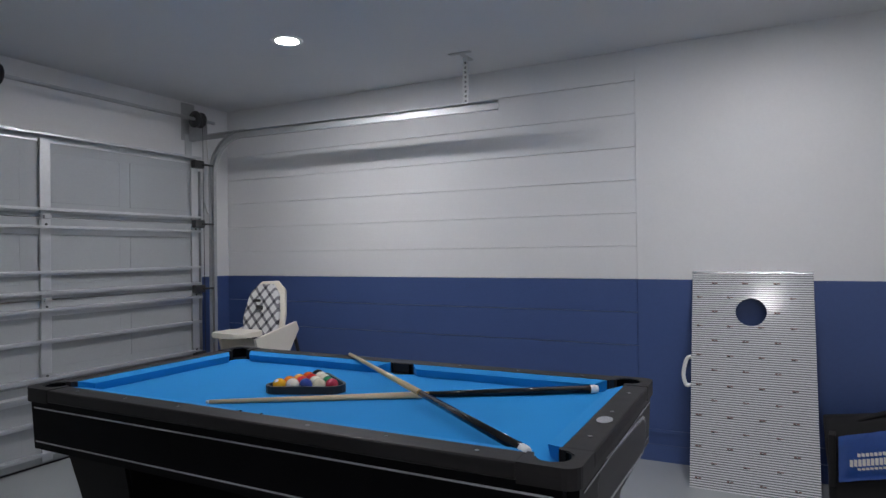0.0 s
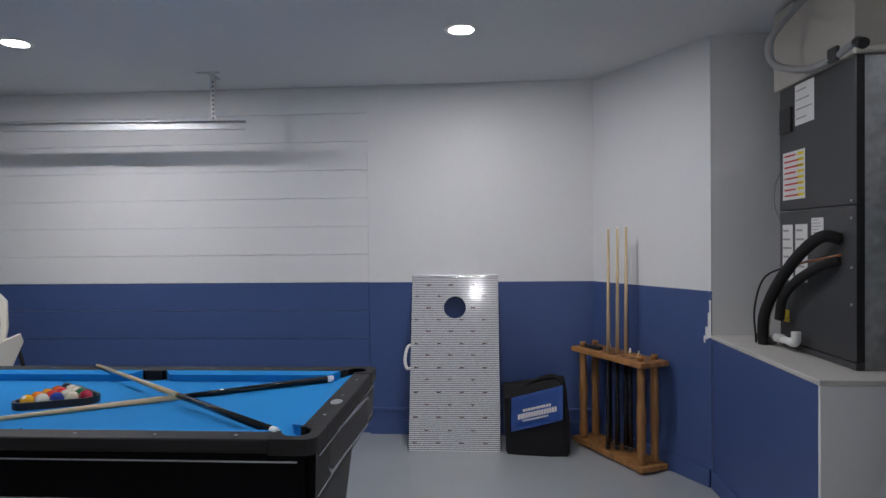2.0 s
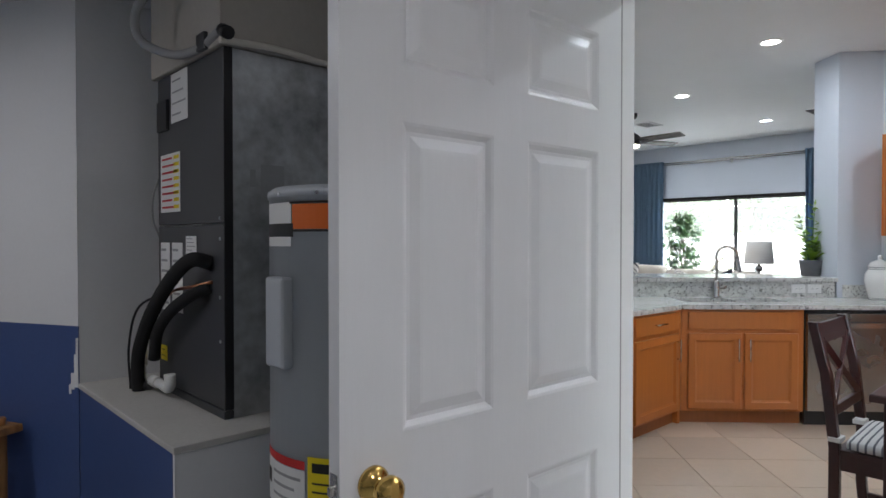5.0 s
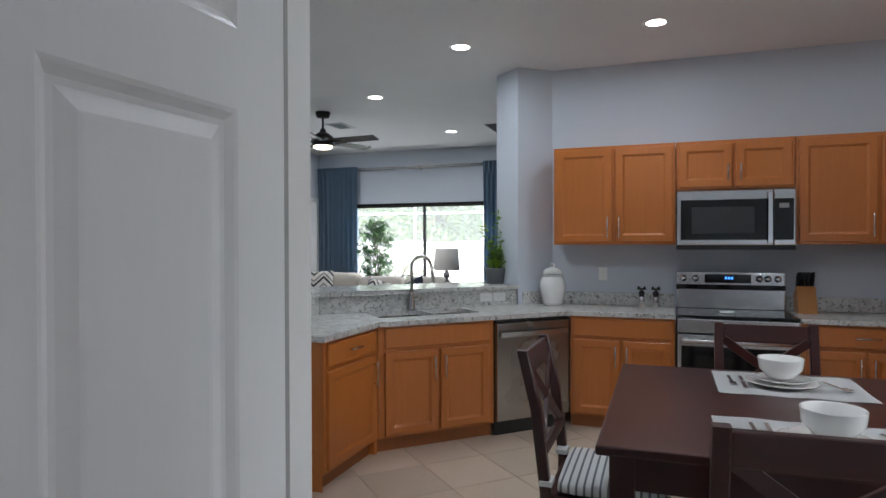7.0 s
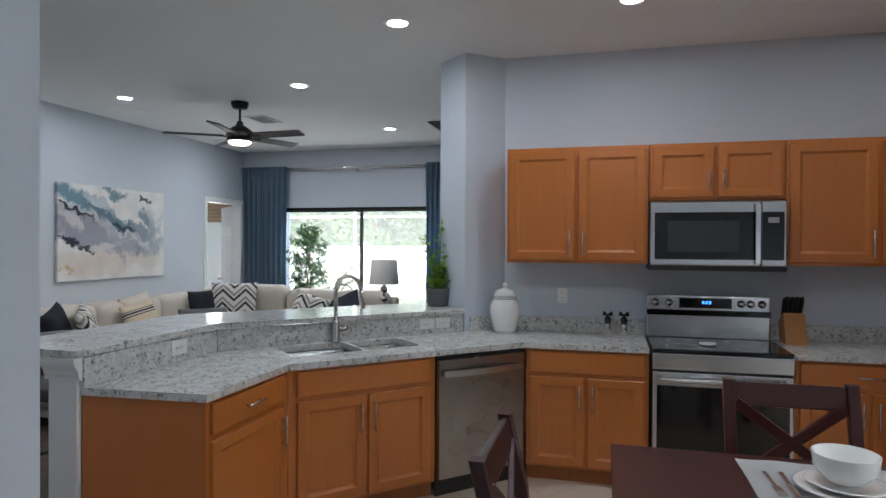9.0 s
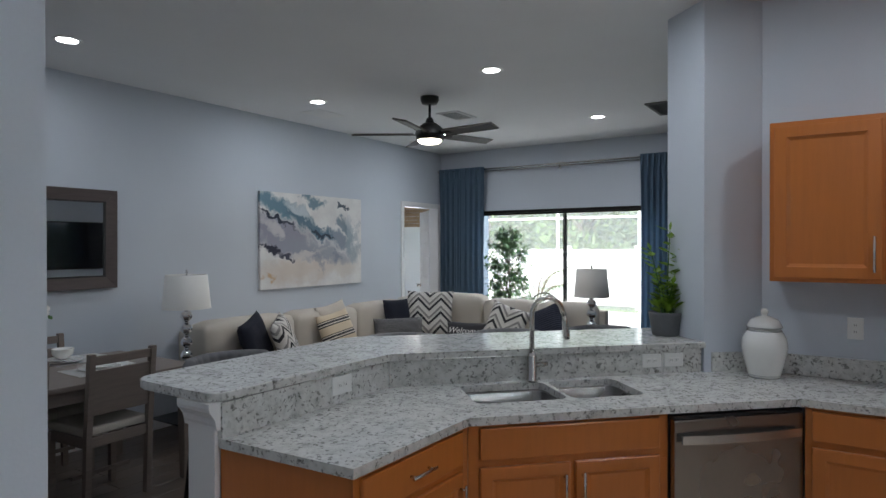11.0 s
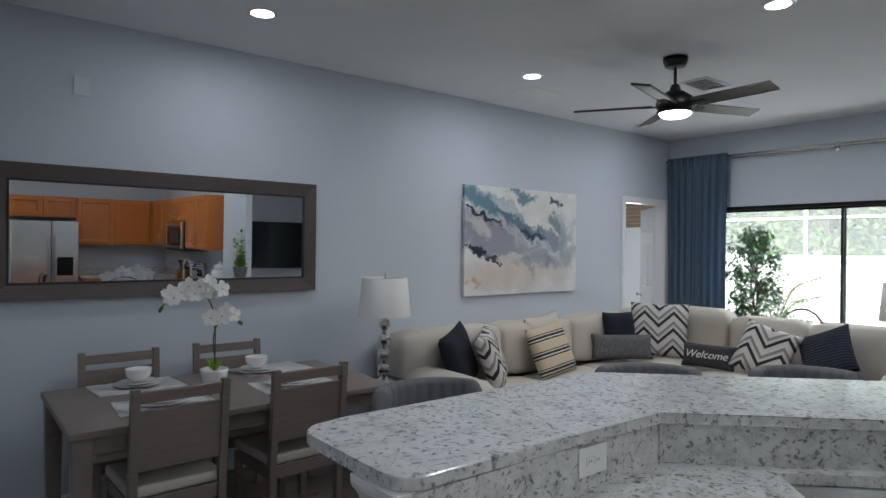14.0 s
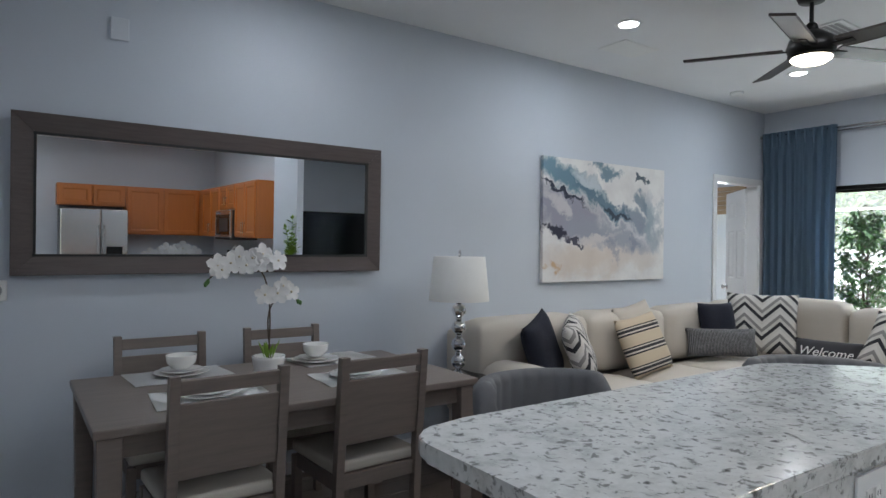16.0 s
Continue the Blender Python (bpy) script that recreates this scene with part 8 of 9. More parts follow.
def ceiling_fan():
    t = thing("ceiling_fan", "dark bronze five-blade ceiling fan with lit bowl", "ceiling fan", 8.62, 4.43, HC)
    part("canopy", L([(0.085, 0.0), (0.085, -0.03), (0.07, -0.065), (0.02, -0.07)][::-1], 28), "bronze_frame", t)
    part("downrod", tube(bmesh.new(), [(0, 0, -0.06), (0, 0, -0.24)], 0.012, 12), "bronze_frame", t)
    part("yoke", L([(0.02, -0.25), (0.04, -0.235), (0.03, -0.20), (0.018, -0.19)], 20), "bronze_frame", t)
    part("motor", L([(0.06, -0.385), (0.125, -0.375), (0.135, -0.34), (0.12, -0.29), (0.06, -0.245), (0.025, -0.24)], 32), "bronze_frame", t, smooth=True)
    part("light_ring", L([(0.11, -0.40), (0.128, -0.398), (0.128, -0.386), (0.06, -0.384)], 32), "bronze_frame", t)
    part("light_bowl", L([(0.02, -0.438), (0.08, -0.430), (0.108, -0.412), (0.112, -0.398)], 32), "fan_glow", t, "glowing warm light bowl", smooth=True)
    area_lamp("fan_light", pose(8.62, 4.43, HC - 0.445), 0.2, 0.2, 3, (1.0, 0.88, 0.70), True)
    for k in range(5):
        a = radians(50 + 72 * k)
        m = Matrix.Rotation(a, 4, "Z")
        bl = B(0.16, -0.062, -0.004, 0.71, 0.062, 0.004, bev=0.0035, m=m @ pose(0, 0, -0.345, -13))
        part("blade", bl, "fan_blade", t, "dark wooden blade")
        part("blade_iron", boxes([(0.10, -0.022, -0.004, 0.24, 0.022, 0.006)], 0.003), "bronze_frame", t).matrix_basis = m @ pose(0, 0, -0.352, -13)


def curtain(y0, y1, label, seed):
    t = thing("curtain", label, "curtain", 11.58, 0, 0)
    bm = bmesh.new()
    n, nz = 110, 16
    rnd = random.Random(seed)
    ph = [rnd.random() * 6 for _ in range(3)]
    z0, z1 = 0.02, 2.745
    rows = []
    for j in range(nz + 1):
        f = j / nz
        z = z0 + (z1 - z0) * f
        row = []
        for i in range(n + 1):
            u = i / n
            amp = 0.035 if f < 0.93 else 0.012
            w = math.sin(u * 2 * math.pi * 9 + ph[0] + 0.3 * math.sin(f * 3 + ph[1])) + 0.45 * math.sin(u * 2 * math.pi * 17 + ph[2] + f)
            gather = 0.0 if f < 0.93 else 0.006 * math.sin(u * 2 * math.pi * 40)
            squeeze = 1 - 0.05 * math.sin(f * math.pi)
            yy = (y0 + y1) / 2 + (u - 0.5) * (y1 - y0) * squeeze
            row.append(bm.verts.new((w * amp * (0.75 + 0.25 * (1 - f)) + gather, yy, z)))
        rows.append(row)
    for a, b in zip(rows, rows[1:]):
        for i in range(n):
            bm.faces.new((a[i], a[i + 1], b[i + 1], b[i]))
    bmesh.ops.solidify(bm, geom=bm.faces[:], thickness=0.003)
    part("panel", bm, "curtain_cloth", t, smooth=True)
    for i in range(9):
        yy = y0 + (y1 - y0) * (i + 0.5) / 9
        part("pleat", tube(bmesh.new(), [(-0.03, yy, z1 - 0.005), (-0.035, yy, z1 - 0.10), (-0.02, yy, z1 - 0.17)], 0.012, 8, [0.012, 0.010, 0.005]), "curtain_cloth", t)


def curtain_rod():
    t = thing("curtain_rod", "brushed nickel double curtain rod over the sliding door", "curtain rod", 11.60, 0, 2.71)
    part("rod", tube(bmesh.new(), [(0, 2.65, 0), (0, 6.31, 0)], 0.012, 12), "nickel", t)
    part("rod", tube(bmesh.new(), [(0.06, 2.65, -0.02), (0.06, 6.31, -0.02)], 0.009, 12), "nickel", t)
    part("finial", L([(0.012, 0), (0.02, 0.01), (0.016, 0.03), (0.004, 0.035)], 16, pose(0, 6.305, 0, -90) @ pose(0, 0, -0.02)), "nickel", t)
    for yy in (2.72, 4.43, 6.24):
        part("bracket", boxes([(-0.005, yy - 0.01, -0.03, 0.115, yy + 0.01, -0.018), (0.11, yy - 0.02, -0.06, 0.116, yy + 0.02, 0.04)], 0.002), "nickel", t)


def sliding_door():
    t = tagged(thing("window_1", "wide sliding glass door with dark bronze frame", "sliding door", 11.82, 0, 0), kind="structure")
    f = 0.04
    part("window_frame", boxes([(-0.06, WY0 + 0.001, 0, 0.06, WY0 + f, WH - 0.001), (-0.06, WY1 - f, 0, 0.06, WY1 - 0.001, WH - 0.001), (-0.06, WY0 + f, WH - f, 0.06, WY1 - f, WH - 0.001), (-0.06, WY0 + f, 0.0, 0.06, WY1 - f, 0.045)], 0.003), "bronze_frame", t)
    mid = 4.40
    for a, b, xx in ((WY0 + f, mid + 0.016, -0.022), (mid - 0.016, WY1 - f, 0.022)):
        s = part("sash", boxes([(xx - 0.018, a, 0.046, xx + 0.018, a + 0.024, WH - f - 0.001), (xx - 0.018, b - 0.024, 0.046, xx + 0.018, b, WH - f - 0.001), (xx - 0.018, a + 0.024, WH - f - 0.025, xx + 0.018, b - 0.024, WH - f - 0.001), (xx - 0.018, a + 0.024, 0.046, xx + 0.018, b - 0.024, 0.12)], 0.002), "bronze_frame", t)
        p = part("pane", B(xx - 0.003, a + 0.024, 0.12, xx + 0.003, b - 0.024, WH - f - 0.025), "thin_glass", s, "clear glass pane")
        p.visible_shadow = False


def wall_bits():
    t = thing("wall_chime", "white plastic door chime box high on the wall", "door chime", 5.165, 6.339, 2.585)
    part("cover", B(-0.045, -0.014, -0.06, 0.045, -0.001, 0.06, bev=0.005), "wall_plastic", t)
    t = thing("thermostat", "small white thermostat on the dining room wall", "thermostat", 4.635, 6.339, 1.21)
    part("case", B(-0.05, -0.022, -0.05, 0.05, -0.001, 0.05, bev=0.01, seg=3), "white_plastic", t)
    part("dial", L([(0.03, 0.0), (0.028, 0.006), (0.01, 0.007)], 24, pose(0, -0.022, 0, 90)), "print_grey", t)
    t = thing("smoke_detector", "round white smoke detector on the ceiling", "smoke detector", 10.55, 6.0, HC)
    part("body", L([(0.03, -0.036), (0.055, -0.03), (0.062, -0.012), (0.062, -0.001)], 28), "white_plastic", t, smooth=True)
    t = thing("ceiling_access_plate", "flat rectangular painted ceiling cover plate", "cover plate", 8.62, 5.77, HC)
    part("plate", B(-0.20, -0.13, -0.006, 0.20, 0.13, -0.001, bev=0.002), "white_plastic", t)


def television():
    t = thing("television", "large black flat-screen television on the wall", "television", 9.52, -0.55, 1.49)
    part("panel", B(-0.76, -0.045, -0.44, 0.76, 0.0, 0.44, bev=0.004), "black_plastic", t)
    part("screen", B(-0.745, 0.0005, -0.42, 0.745, 0.004, 0.425), "tv_black", t, "glossy dark screen")


dining_floor()
dining_set()
orchid()
framed_mirror()
painting()
side_table(7.10, 5.86, 0.60, "square glass-topped side table beside the sofa")
table_lamp(7.09, 5.88, 0.601, 1.12, "lamp_linen", "table lamp with stacked silver balls and white shade")
side_table(10.0, 3.37, 0.60, "square glass-topped side table at the sofa end")
table_lamp(10.0, 3.38, 0.601, 1.12, "lamp_linen_grey_backlit", "table lamp with silver ball stem and grey shade", 4, 0.9)
sofa()
pillows()
st = bar_stool("bar_stool", 6.22, 4.15, 172, "grey velvet bar stool with channel-tufted curved back", "bar stools")
for sx, sy, rz in ((7.36, 3.80, 135), (7.96, 3.27, 135), (8.52, 2.76, 135)):
    copy_thing(st, pose(sx, sy, 0, 0, 0, rz))
ceiling_fan()
curtain(5.52, 6.29, "floor-length dusty blue pleated curtain", 1)
curtain(2.72, 3.33, "floor-length dusty blue pleated curtain", 2)
curtain_rod()
sliding_door()
wall_bits()
television()
six_panel_door("door_2", BD1 - 0.015, 6.480, 0.005, -135, 0.79, 2.15, "white six-panel bedroom door standing ajar", "nickel", ((-0.69, -0.45), (-0.345, -0.105)), ((0.22, 0.88), (1.10, 1.68), (1.82, 2.03)))


def bedroom_window():
    t = tagged(thing("window_2", "bright bedroom window with a woven shade", "window", 13.12, 7.575, 0), kind="structure")
    part("window_frame", boxes([(-0.03, -0.62, 0.55, 0.03, -0.57, 2.35), (-0.03, 0.57, 0.55, 0.03, 0.62, 2.35), (-0.03, -0.57, 2.30, 0.03, 0.57, 2.35), (-0.03, -0.57, 0.55, 0.03, 0.57, 0.60)], 0.003), "white_paint", t)
    p = part("pane", B(-0.003, -0.57, 0.60, 0.003, 0.57, 2.30), "thin_glass", t)
    p.visible_shadow = False
    # added sheet: stands for the window washed out by daylight
    part("glare_panel", B(-0.05, -0.60, 0.58, -0.047, 0.60, 2.32), "glare_cloth", t, "white sheet added to stand for the overexposed window")
    for k in range(6):
        part("shade_fold", B(-0.10 - 0.012 * (k % 2), -0.66, 1.96 + 0.065 * k, -0.075, 0.66, 2.02 + 0.065 * k, bev=0.006), "woven_shade", t, "folded woven bamboo shade")


bedroom_window()


def nook_window():
    t = tagged(thing("window_3", "white framed window of the breakfast nook", "window", 4.2, -2.02, 0), kind="structure")
    part("window_frame", boxes([(-0.70, -0.04, 0.90, -0.65, 0.04, 2.10), (0.65, -0.04, 0.90, 0.70, 0.04, 2.10), (-0.65, -0.04, 2.05, 0.65, 0.04, 2.10), (-0.65, -0.04, 0.90, 0.65, 0.04, 0.95), (-0.025, -0.03, 0.95, 0.025, 0.03, 2.05)], 0.003), "white_paint", t)
    for a, b in ((-0.65, -0.025), (0.025, 0.65)):
        p = part("pane", B(a, -0.003, 0.95, b, 0.003, 2.05), "thin_glass", t)
        p.visible_shadow = False


nook_window()

# ---- kitchen things ----


def cross_chair(name, x, y, rz, label, group):
    """A dark dining chair with a crossed back; it faces local +y with its back at y = 0."""
    t = thing(name, label, "chair", x, y, 0, rz, group)
    W, D, S, H = 0.46, 0.42, 0.545, 1.065
    for s in (-1, 1):
        xx = s * (W / 2 - 0.022)
        bm = bmesh.new()
        pts = [(0.03, 0.0), (0.0, 0.3), (0.0, S), (-0.035, 0.85), (-0.085, H)]
        prev = None
        for yy, zz in pts:
            ring = [bm.verts.new((xx + a, yy + b, zz)) for a, b in ((-0.02, -0.022), (0.02, -0.022), (0.02, 0.018), (-0.02, 0.018))]
            if prev:
                for k in range(4):
                    bm.faces.new((prev[k], prev[(k + 1) % 4], ring[(k + 1) % 4], ring[k]))
            else:
                bm.faces.new(ring)
            prev = ring
        bm.faces.new(prev)
        bmesh.ops.bevel(bm, geom=[e for e in bm.edges if abs(e.verts[0].co.z - e.verts[1].co.z) > 0.1], offset=0.004, segments=1, affect="EDGES")
        part("back_post", bm, "cherry", t)
        part("leg", boxes([(xx - 0.02, D - 0.04, 0.0, xx + 0.02, D, S - 0.03)], 0.005), "cherry", t)
        part("side_rail", boxes([(xx - 0.011, 0.02, S - 0.085, xx + 0.011, D - 0.04, S - 0.02)], 0.003), "cherry", t)
        part("side_stretcher", boxes([(xx - 0.01, 0.02, 0.22, xx + 0.01, D - 0.04, 0.25)], 0.003), "cherry", t)
    a = W / 2 - 0.042
    part("top_rail", B(-a, -0.012, 0.0, a, 0.012, 0.088, bev=0.006, m=pose(0, -0.068, 0.97, 11)), "cherry", t)
    part("lower_rail", B(-a, -0.011, 0.0, a, 0.011, 0.04, bev=0.004, m=pose(0, -0.008, 0.68, 8)), "cherry", t)
    for s in (-1, 1):
        p, q = Vector((-s * a, -0.014, 0.71)), Vector((s * a, -0.062, 0.985))
        bm = B(0, -0.009, -0.02, (q - p).length, 0.009, 0.02, bev=0.003)
        bm.transform(Matrix.Translation(p) @ (q - p).to_track_quat("X", "Z").to_matrix().to_4x4())
        part("cross_slat", bm, "cherry", t)
    part("seat_frame", boxes([(-W / 2 + 0.01, 0.0, S - 0.022, W / 2 - 0.01, D + 0.01, S)], 0.006), "cherry", t)
    cush = part("seat_cushion", soft_box(-W / 2 + 0.015, 0.03, S + 0.001, W / 2 - 0.015, D + 0.005, S + 0.05, 0.022, 3, 0.01), "seat_stripe", t, "white and grey striped seat cushion", smooth=True)
    for s in (-1, 1):
        part("cushion_tie", boxes([(s * (W / 2 - 0.045) - 0.026, -0.024, S + 0.03, s * (W / 2 - 0.045) + 0.05, 0.024, S + 0.05)], 0.004), "white_cloth", t)
    part("front_stretcher", boxes([(-W / 2 + 0.03, D - 0.03, 0.30, W / 2 - 0.03, D - 0.01, 0.335)], 0.003), "cherry", t)
    return t


def seat_stripe():
    m, nt, b = nodes_of("seat_stripe")
    c = nt.nodes.new("ShaderNodeTexCoord")
    sep = nt.nodes.new("ShaderNodeSeparateXYZ")
    nt.links.new(c.outputs["Object"], sep.inputs[0])
    s = math_node(nt, "PINGPONG", math_node(nt, "ADD", sep.outputs[1], 10.0), 0.014)
    nt.links.new(ramp(nt, math_node(nt, "MULTIPLY", s, 1 / 0.014), [(0.25, (0.16, 0.17, 0.19)), (0.35, (0.72, 0.72, 0.71))]), b.inputs["Base Color"])
    b.inputs["Roughness"].default_value = 0.95
    MATS["seat_stripe"] = m


def flatware(x, y, z, rz, kind):
    ob = thing(kind, "polished stainless steel " + kind + " on the placemat", kind, x, y, z, rz, "flatware")
    if kind == "fork":
        part("handle", boxes([(-0.006, -0.10, 0.0, 0.006, 0.02, 0.003)], 0.001), "stainless", ob)
        part("head", boxes([(-0.012, 0.02, 0.001, 0.012, 0.05, 0.004)] + [(-0.012 + 0.0065 * k, 0.05, 0.001, -0.0085 + 0.0065 * k, 0.09, 0.004) for k in range(4)]), "stainless", ob)
    elif kind == "knife":
        part("handle", boxes([(-0.007, -0.10, 0.0, 0.007, 0.0, 0.005)], 0.002), "stainless", ob)
        part("blade", boxes([(-0.009, 0.0, 0.001, 0.008, 0.12, 0.003)], 0.001), "stainless", ob)
    else:
        part("handle", boxes([(-0.005, -0.10, 0.0, 0.005, 0.03, 0.003)], 0.001), "stainless", ob)
        part("head", L([(0.006, 0.0), (0.017, 0.003), (0.019, 0.007), (0.017, 0.006), (0.004, 0.003)], 20, Matrix.Translation((0, 0.055, 0)) @ Matrix.Diagonal((1, 1.5, 1, 1))), "stainless", ob, smooth=True)
    return ob


def kitchen_set():
    seat_stripe()
    Z = 0.90
    x0, x1, y0, y1 = 3.99, 5.23, -0.45, 0.835
    t = thing("kitchen_table", "dark cherry wood counter-height table", "table", (x0 + x1) / 2, (y0 + y1) / 2, 0)
    hx, hy = (x1 - x0) / 2, (y1 - y0) / 2
    part("tabletop", boxes([(-hx, -hy, Z - 0.028, hx, hy, Z)], 0.007), "cherry", t)
    part("apron", boxes([(-hx + 0.06, -hy + 0.05, Z - 0.13, hx - 0.06, -hy + 0.07, Z - 0.029), (-hx + 0.06, hy - 0.07, Z - 0.13, hx - 0.06, hy - 0.05, Z - 0.029), (-hx + 0.04, -hy + 0.07, Z - 0.13, -hx + 0.06, hy - 0.07, Z - 0.029), (hx - 0.06, -hy + 0.07, Z - 0.13, hx - 0.04, hy - 0.07, Z - 0.029)], 0.002), "cherry", t)
    for sx in (-1, 1):
        for sy in (-1, 1):
            part("leg", boxes([(sx * (hx - 0.07) - 0.035, sy * (hy - 0.07) - 0.035, 0, sx * (hx - 0.07) + 0.035, sy * (hy - 0.07) + 0.035, Z - 0.03)], 0.006), "cherry", t)
    c = cross_chair("kitchen_chair", 4.70, 1.06, 180, "dark cherry chair with crossed back and striped cushion", "kitchen chairs")
    copy_thing(c, pose(5.53, 0.19, 0, 0, 0, 90))
    copy_thing(c, pose(3.80, 0.33, 0, 0, 0, -88))
    copy_thing(c, pose(4.60, -0.62, 0, 0, 0, 0))
    m = placemat(4.96, 0.20, Z + 0.001, 90, "white cloth placemat on the kitchen table", "kitchen placemats", 0.52, 0.42)
    copy_thing(m, pose(4.20, 0.25, Z + 0.001, 0, 0, 90))
    p = plates(4.95, 0.22, Z + 0.006, "stacked white dinner plates on the kitchen table", "kitchen plates")
    copy_thing(p, pose(4.17, 0.23, Z + 0.006))
    b = bowl(4.95, 0.225, Z + 0.036, 0.082, "white ceramic bowl on stacked plates", "kitchen bowls")
    copy_thing(b, pose(4.17, 0.22, Z + 0.036))
    for px in (4.95, 4.24):
        flatware(px, 0.40, Z + 0.008, 92, "fork")
        flatware(px, 0.36, Z + 0.008, 90, "knife")
        flatware(px, 0.03, Z + 0.008, 110, "spoon")


def urn():
    t = thing("ginger_jar", "white crackle ceramic ginger jar with dark bands", "jar", 7.63, 1.57, 0.921)
    t.scale = (1.0, 1.0, 0.97)
    j = part("jar", L([(0.075, 0.0), (0.08, 0.008), (0.085, 0.03), (0.104, 0.11), (0.114, 0.165), (0.108, 0.215), (0.09, 0.25), (0.08, 0.262), (0.082, 0.272), (0.02, 0.272)], 36), "white_ceramic", t, smooth=True)
    lid = part("lid", L([(0.085, 0.273), (0.088, 0.282), (0.07, 0.318), (0.03, 0.335), (0.012, 0.34), (0.018, 0.352), (0.02, 0.364), (0.012, 0.378), (0.003, 0.38)], 32), "white_ceramic", t, smooth=True)
    for z, r in ((0.0145, 0.0835), (0.258, 0.0865), (0.276, 0.0895)):
        bm = bmesh.new()
        lathe(bm, [(r, z - 0.002), (r + 0.0012, z), (r, z + 0.002)], 36, caps=False)
        part("band", bm, "print_grey", t, "dark grey painted band")


def shakers():
    for x, y in ((7.60, 0.83), (7.60, 0.72)):
        t = thing("pepper_mill", "clear and black salt and pepper mill", "mill", x, y, 0.921, 0, "salt and pepper mills")
        t.scale = (1.1, 1.1, 1.3)
        part("body", L([(0.021, 0), (0.021, 0.07), (0.018, 0.075)], 20), "nickel", t)
        part("top", L([(0.02, 0.075), (0.022, 0.10), (0.012, 0.112)], 20), "black_gloss", t)
        part("crank", tube(bmesh.new(), [(0, -0.03, 0.13), (0, 0.0, 0.118), (0, 0.03, 0.13)], 0.009, 10, [0.014, 0.006, 0.014]), "black_gloss", t)


def knife_block():
    t = thing("knife_block", "orange-brown wooden knife block full of black knives", "knife block", 7.58, -0.37, 0.921, -90)
    t.scale = (1.1, 1.1, 1.12)
    bm = bmesh.new()
    prism(bm, [(-0.02, 0.0), (0.13, 0.0), (0.17, 0.12), (0.06, 0.18)], -0.06, 0.06, 0.005)
    bm.transform(pose(0, 0, 0, 0, 0, 90) @ pose(0, 0, 0, 90))
    part("block", bm, "block_orange", t)
    k = 0
    for i in range(4):
        for j in range(3):
            p = Vector((-0.04 + 0.027 * i, 0.08 + 0.035 * j, 0.165 - 0.02 * j))
            d = Vector((0, -0.38, 1)).normalized()
            part("knife_handle", tube(bmesh.new(), [p, p + d * (0.10 + 0.015 * (k % 3)), p + d * (0.12 + 0.015 * (k % 3))], 0.011, 8, [0.010, 0.013, 0.009]), "black_plastic", t)
            k += 1


def zz_plant():
    t = thing("potted_plant", "green leafy plant in a dark grey pot", "plant", 7.735, 2.11, 1.091)
    part("pot", L([(0.072, 0), (0.078, 0.005), (0.098, 0.125), (0.10, 0.14), (0.09, 0.14), (0.086, 0.12), (0.01, 0.118)], 30), "pot_grey", t, smooth=True)
    part("soil", L([(0.085, 0.119), (0.05, 0.124), (0.01, 0.126)], 20), "soil", t)
    rnd = random.Random(8)
    stems = [(-0.10, 0.06, 0.50), (0.10, -0.10, 0.60), (0.02, 0.04, 0.36), (-0.04, -0.05, 0.30), (0.06, 0.03, 0.24), (0.14, -0.13, 0.70), (0.05, -0.12, 0.52), (0.14, -0.20, 0.66), (0.02, -0.02, 0.62)]
    bm2 = bmesh.new()
    for dx, dy, h in stems:
        pts = smooth_path([(0.2 * dx, 0.2 * dy, 0.12), (0.5 * dx, 0.5 * dy, 0.12 + (h - 0.12) * 0.5), (dx, dy, h)], 6)
        part("stem", tube(bmesh.new(), pts, 0.004, 6, [0.006 - 0.004 * k / len(pts) for k in range(len(pts))]), "leaf", t)
        for k in range(3, len(pts)):
            for s in (-1, 1) if k % 2 else (1,):
                a = rnd.random() * 6.28
                d = Vector((math.cos(a), math.sin(a), 0.55))
                leaf_quad(bm2, pts[k], d, Vector((0, 0, 1)), 0.07 + rnd.random() * 0.035, 0.05, 0.1)
        leaf_quad(bm2, pts[-1], Vector((dx, dy, 0.3)), Vector((0, 0, 1)), 0.08, 0.035)
    for k in range(46):
        a = rnd.random() * 6.28
        r = rnd.random() * 0.05
        leaf_quad(bm2, Vector((r * math.cos(a), r * math.sin(a), 0.125 + rnd.random() * 0.06)), Vector((math.cos(a), math.sin(a), 0.5 + rnd.random())), Vector((0, 0, 1)), 0.08 + rnd.random() * 0.04, 0.04, 0.15)
    part("leaves", bm2, "leaf_bright", t, "glossy bright green leaves")


kitchen_set()
urn()
shakers()
knife_block()
zz_plant()
outlet(7.695, 1.985, 1.36, 49, 0.072, 0.115, 1, "white switch plate on the angled wall end")

# ---- outside ----
structure("ground", B(-60, -60, -0.30, 110, 70, -0.16), "grass", "grass lawn to the horizon", "ground")
structure("pavement_lanai", B(11.93, -3, -0.159, 19.0, 10, -0.03), "deck", "pale concrete pool deck", "patio")


def pool():
    surface("pool_water", (0.25, 0.55, 0.62), 0.05, var=0.1, big=3, small=14, bumps=0.3, dist=0.01)
    structure("water", B(14.2, -1.5, -0.029, 17.4, 4.2, -0.024), "pool_water", "pale turquoise swimming pool water", "water")


pool()


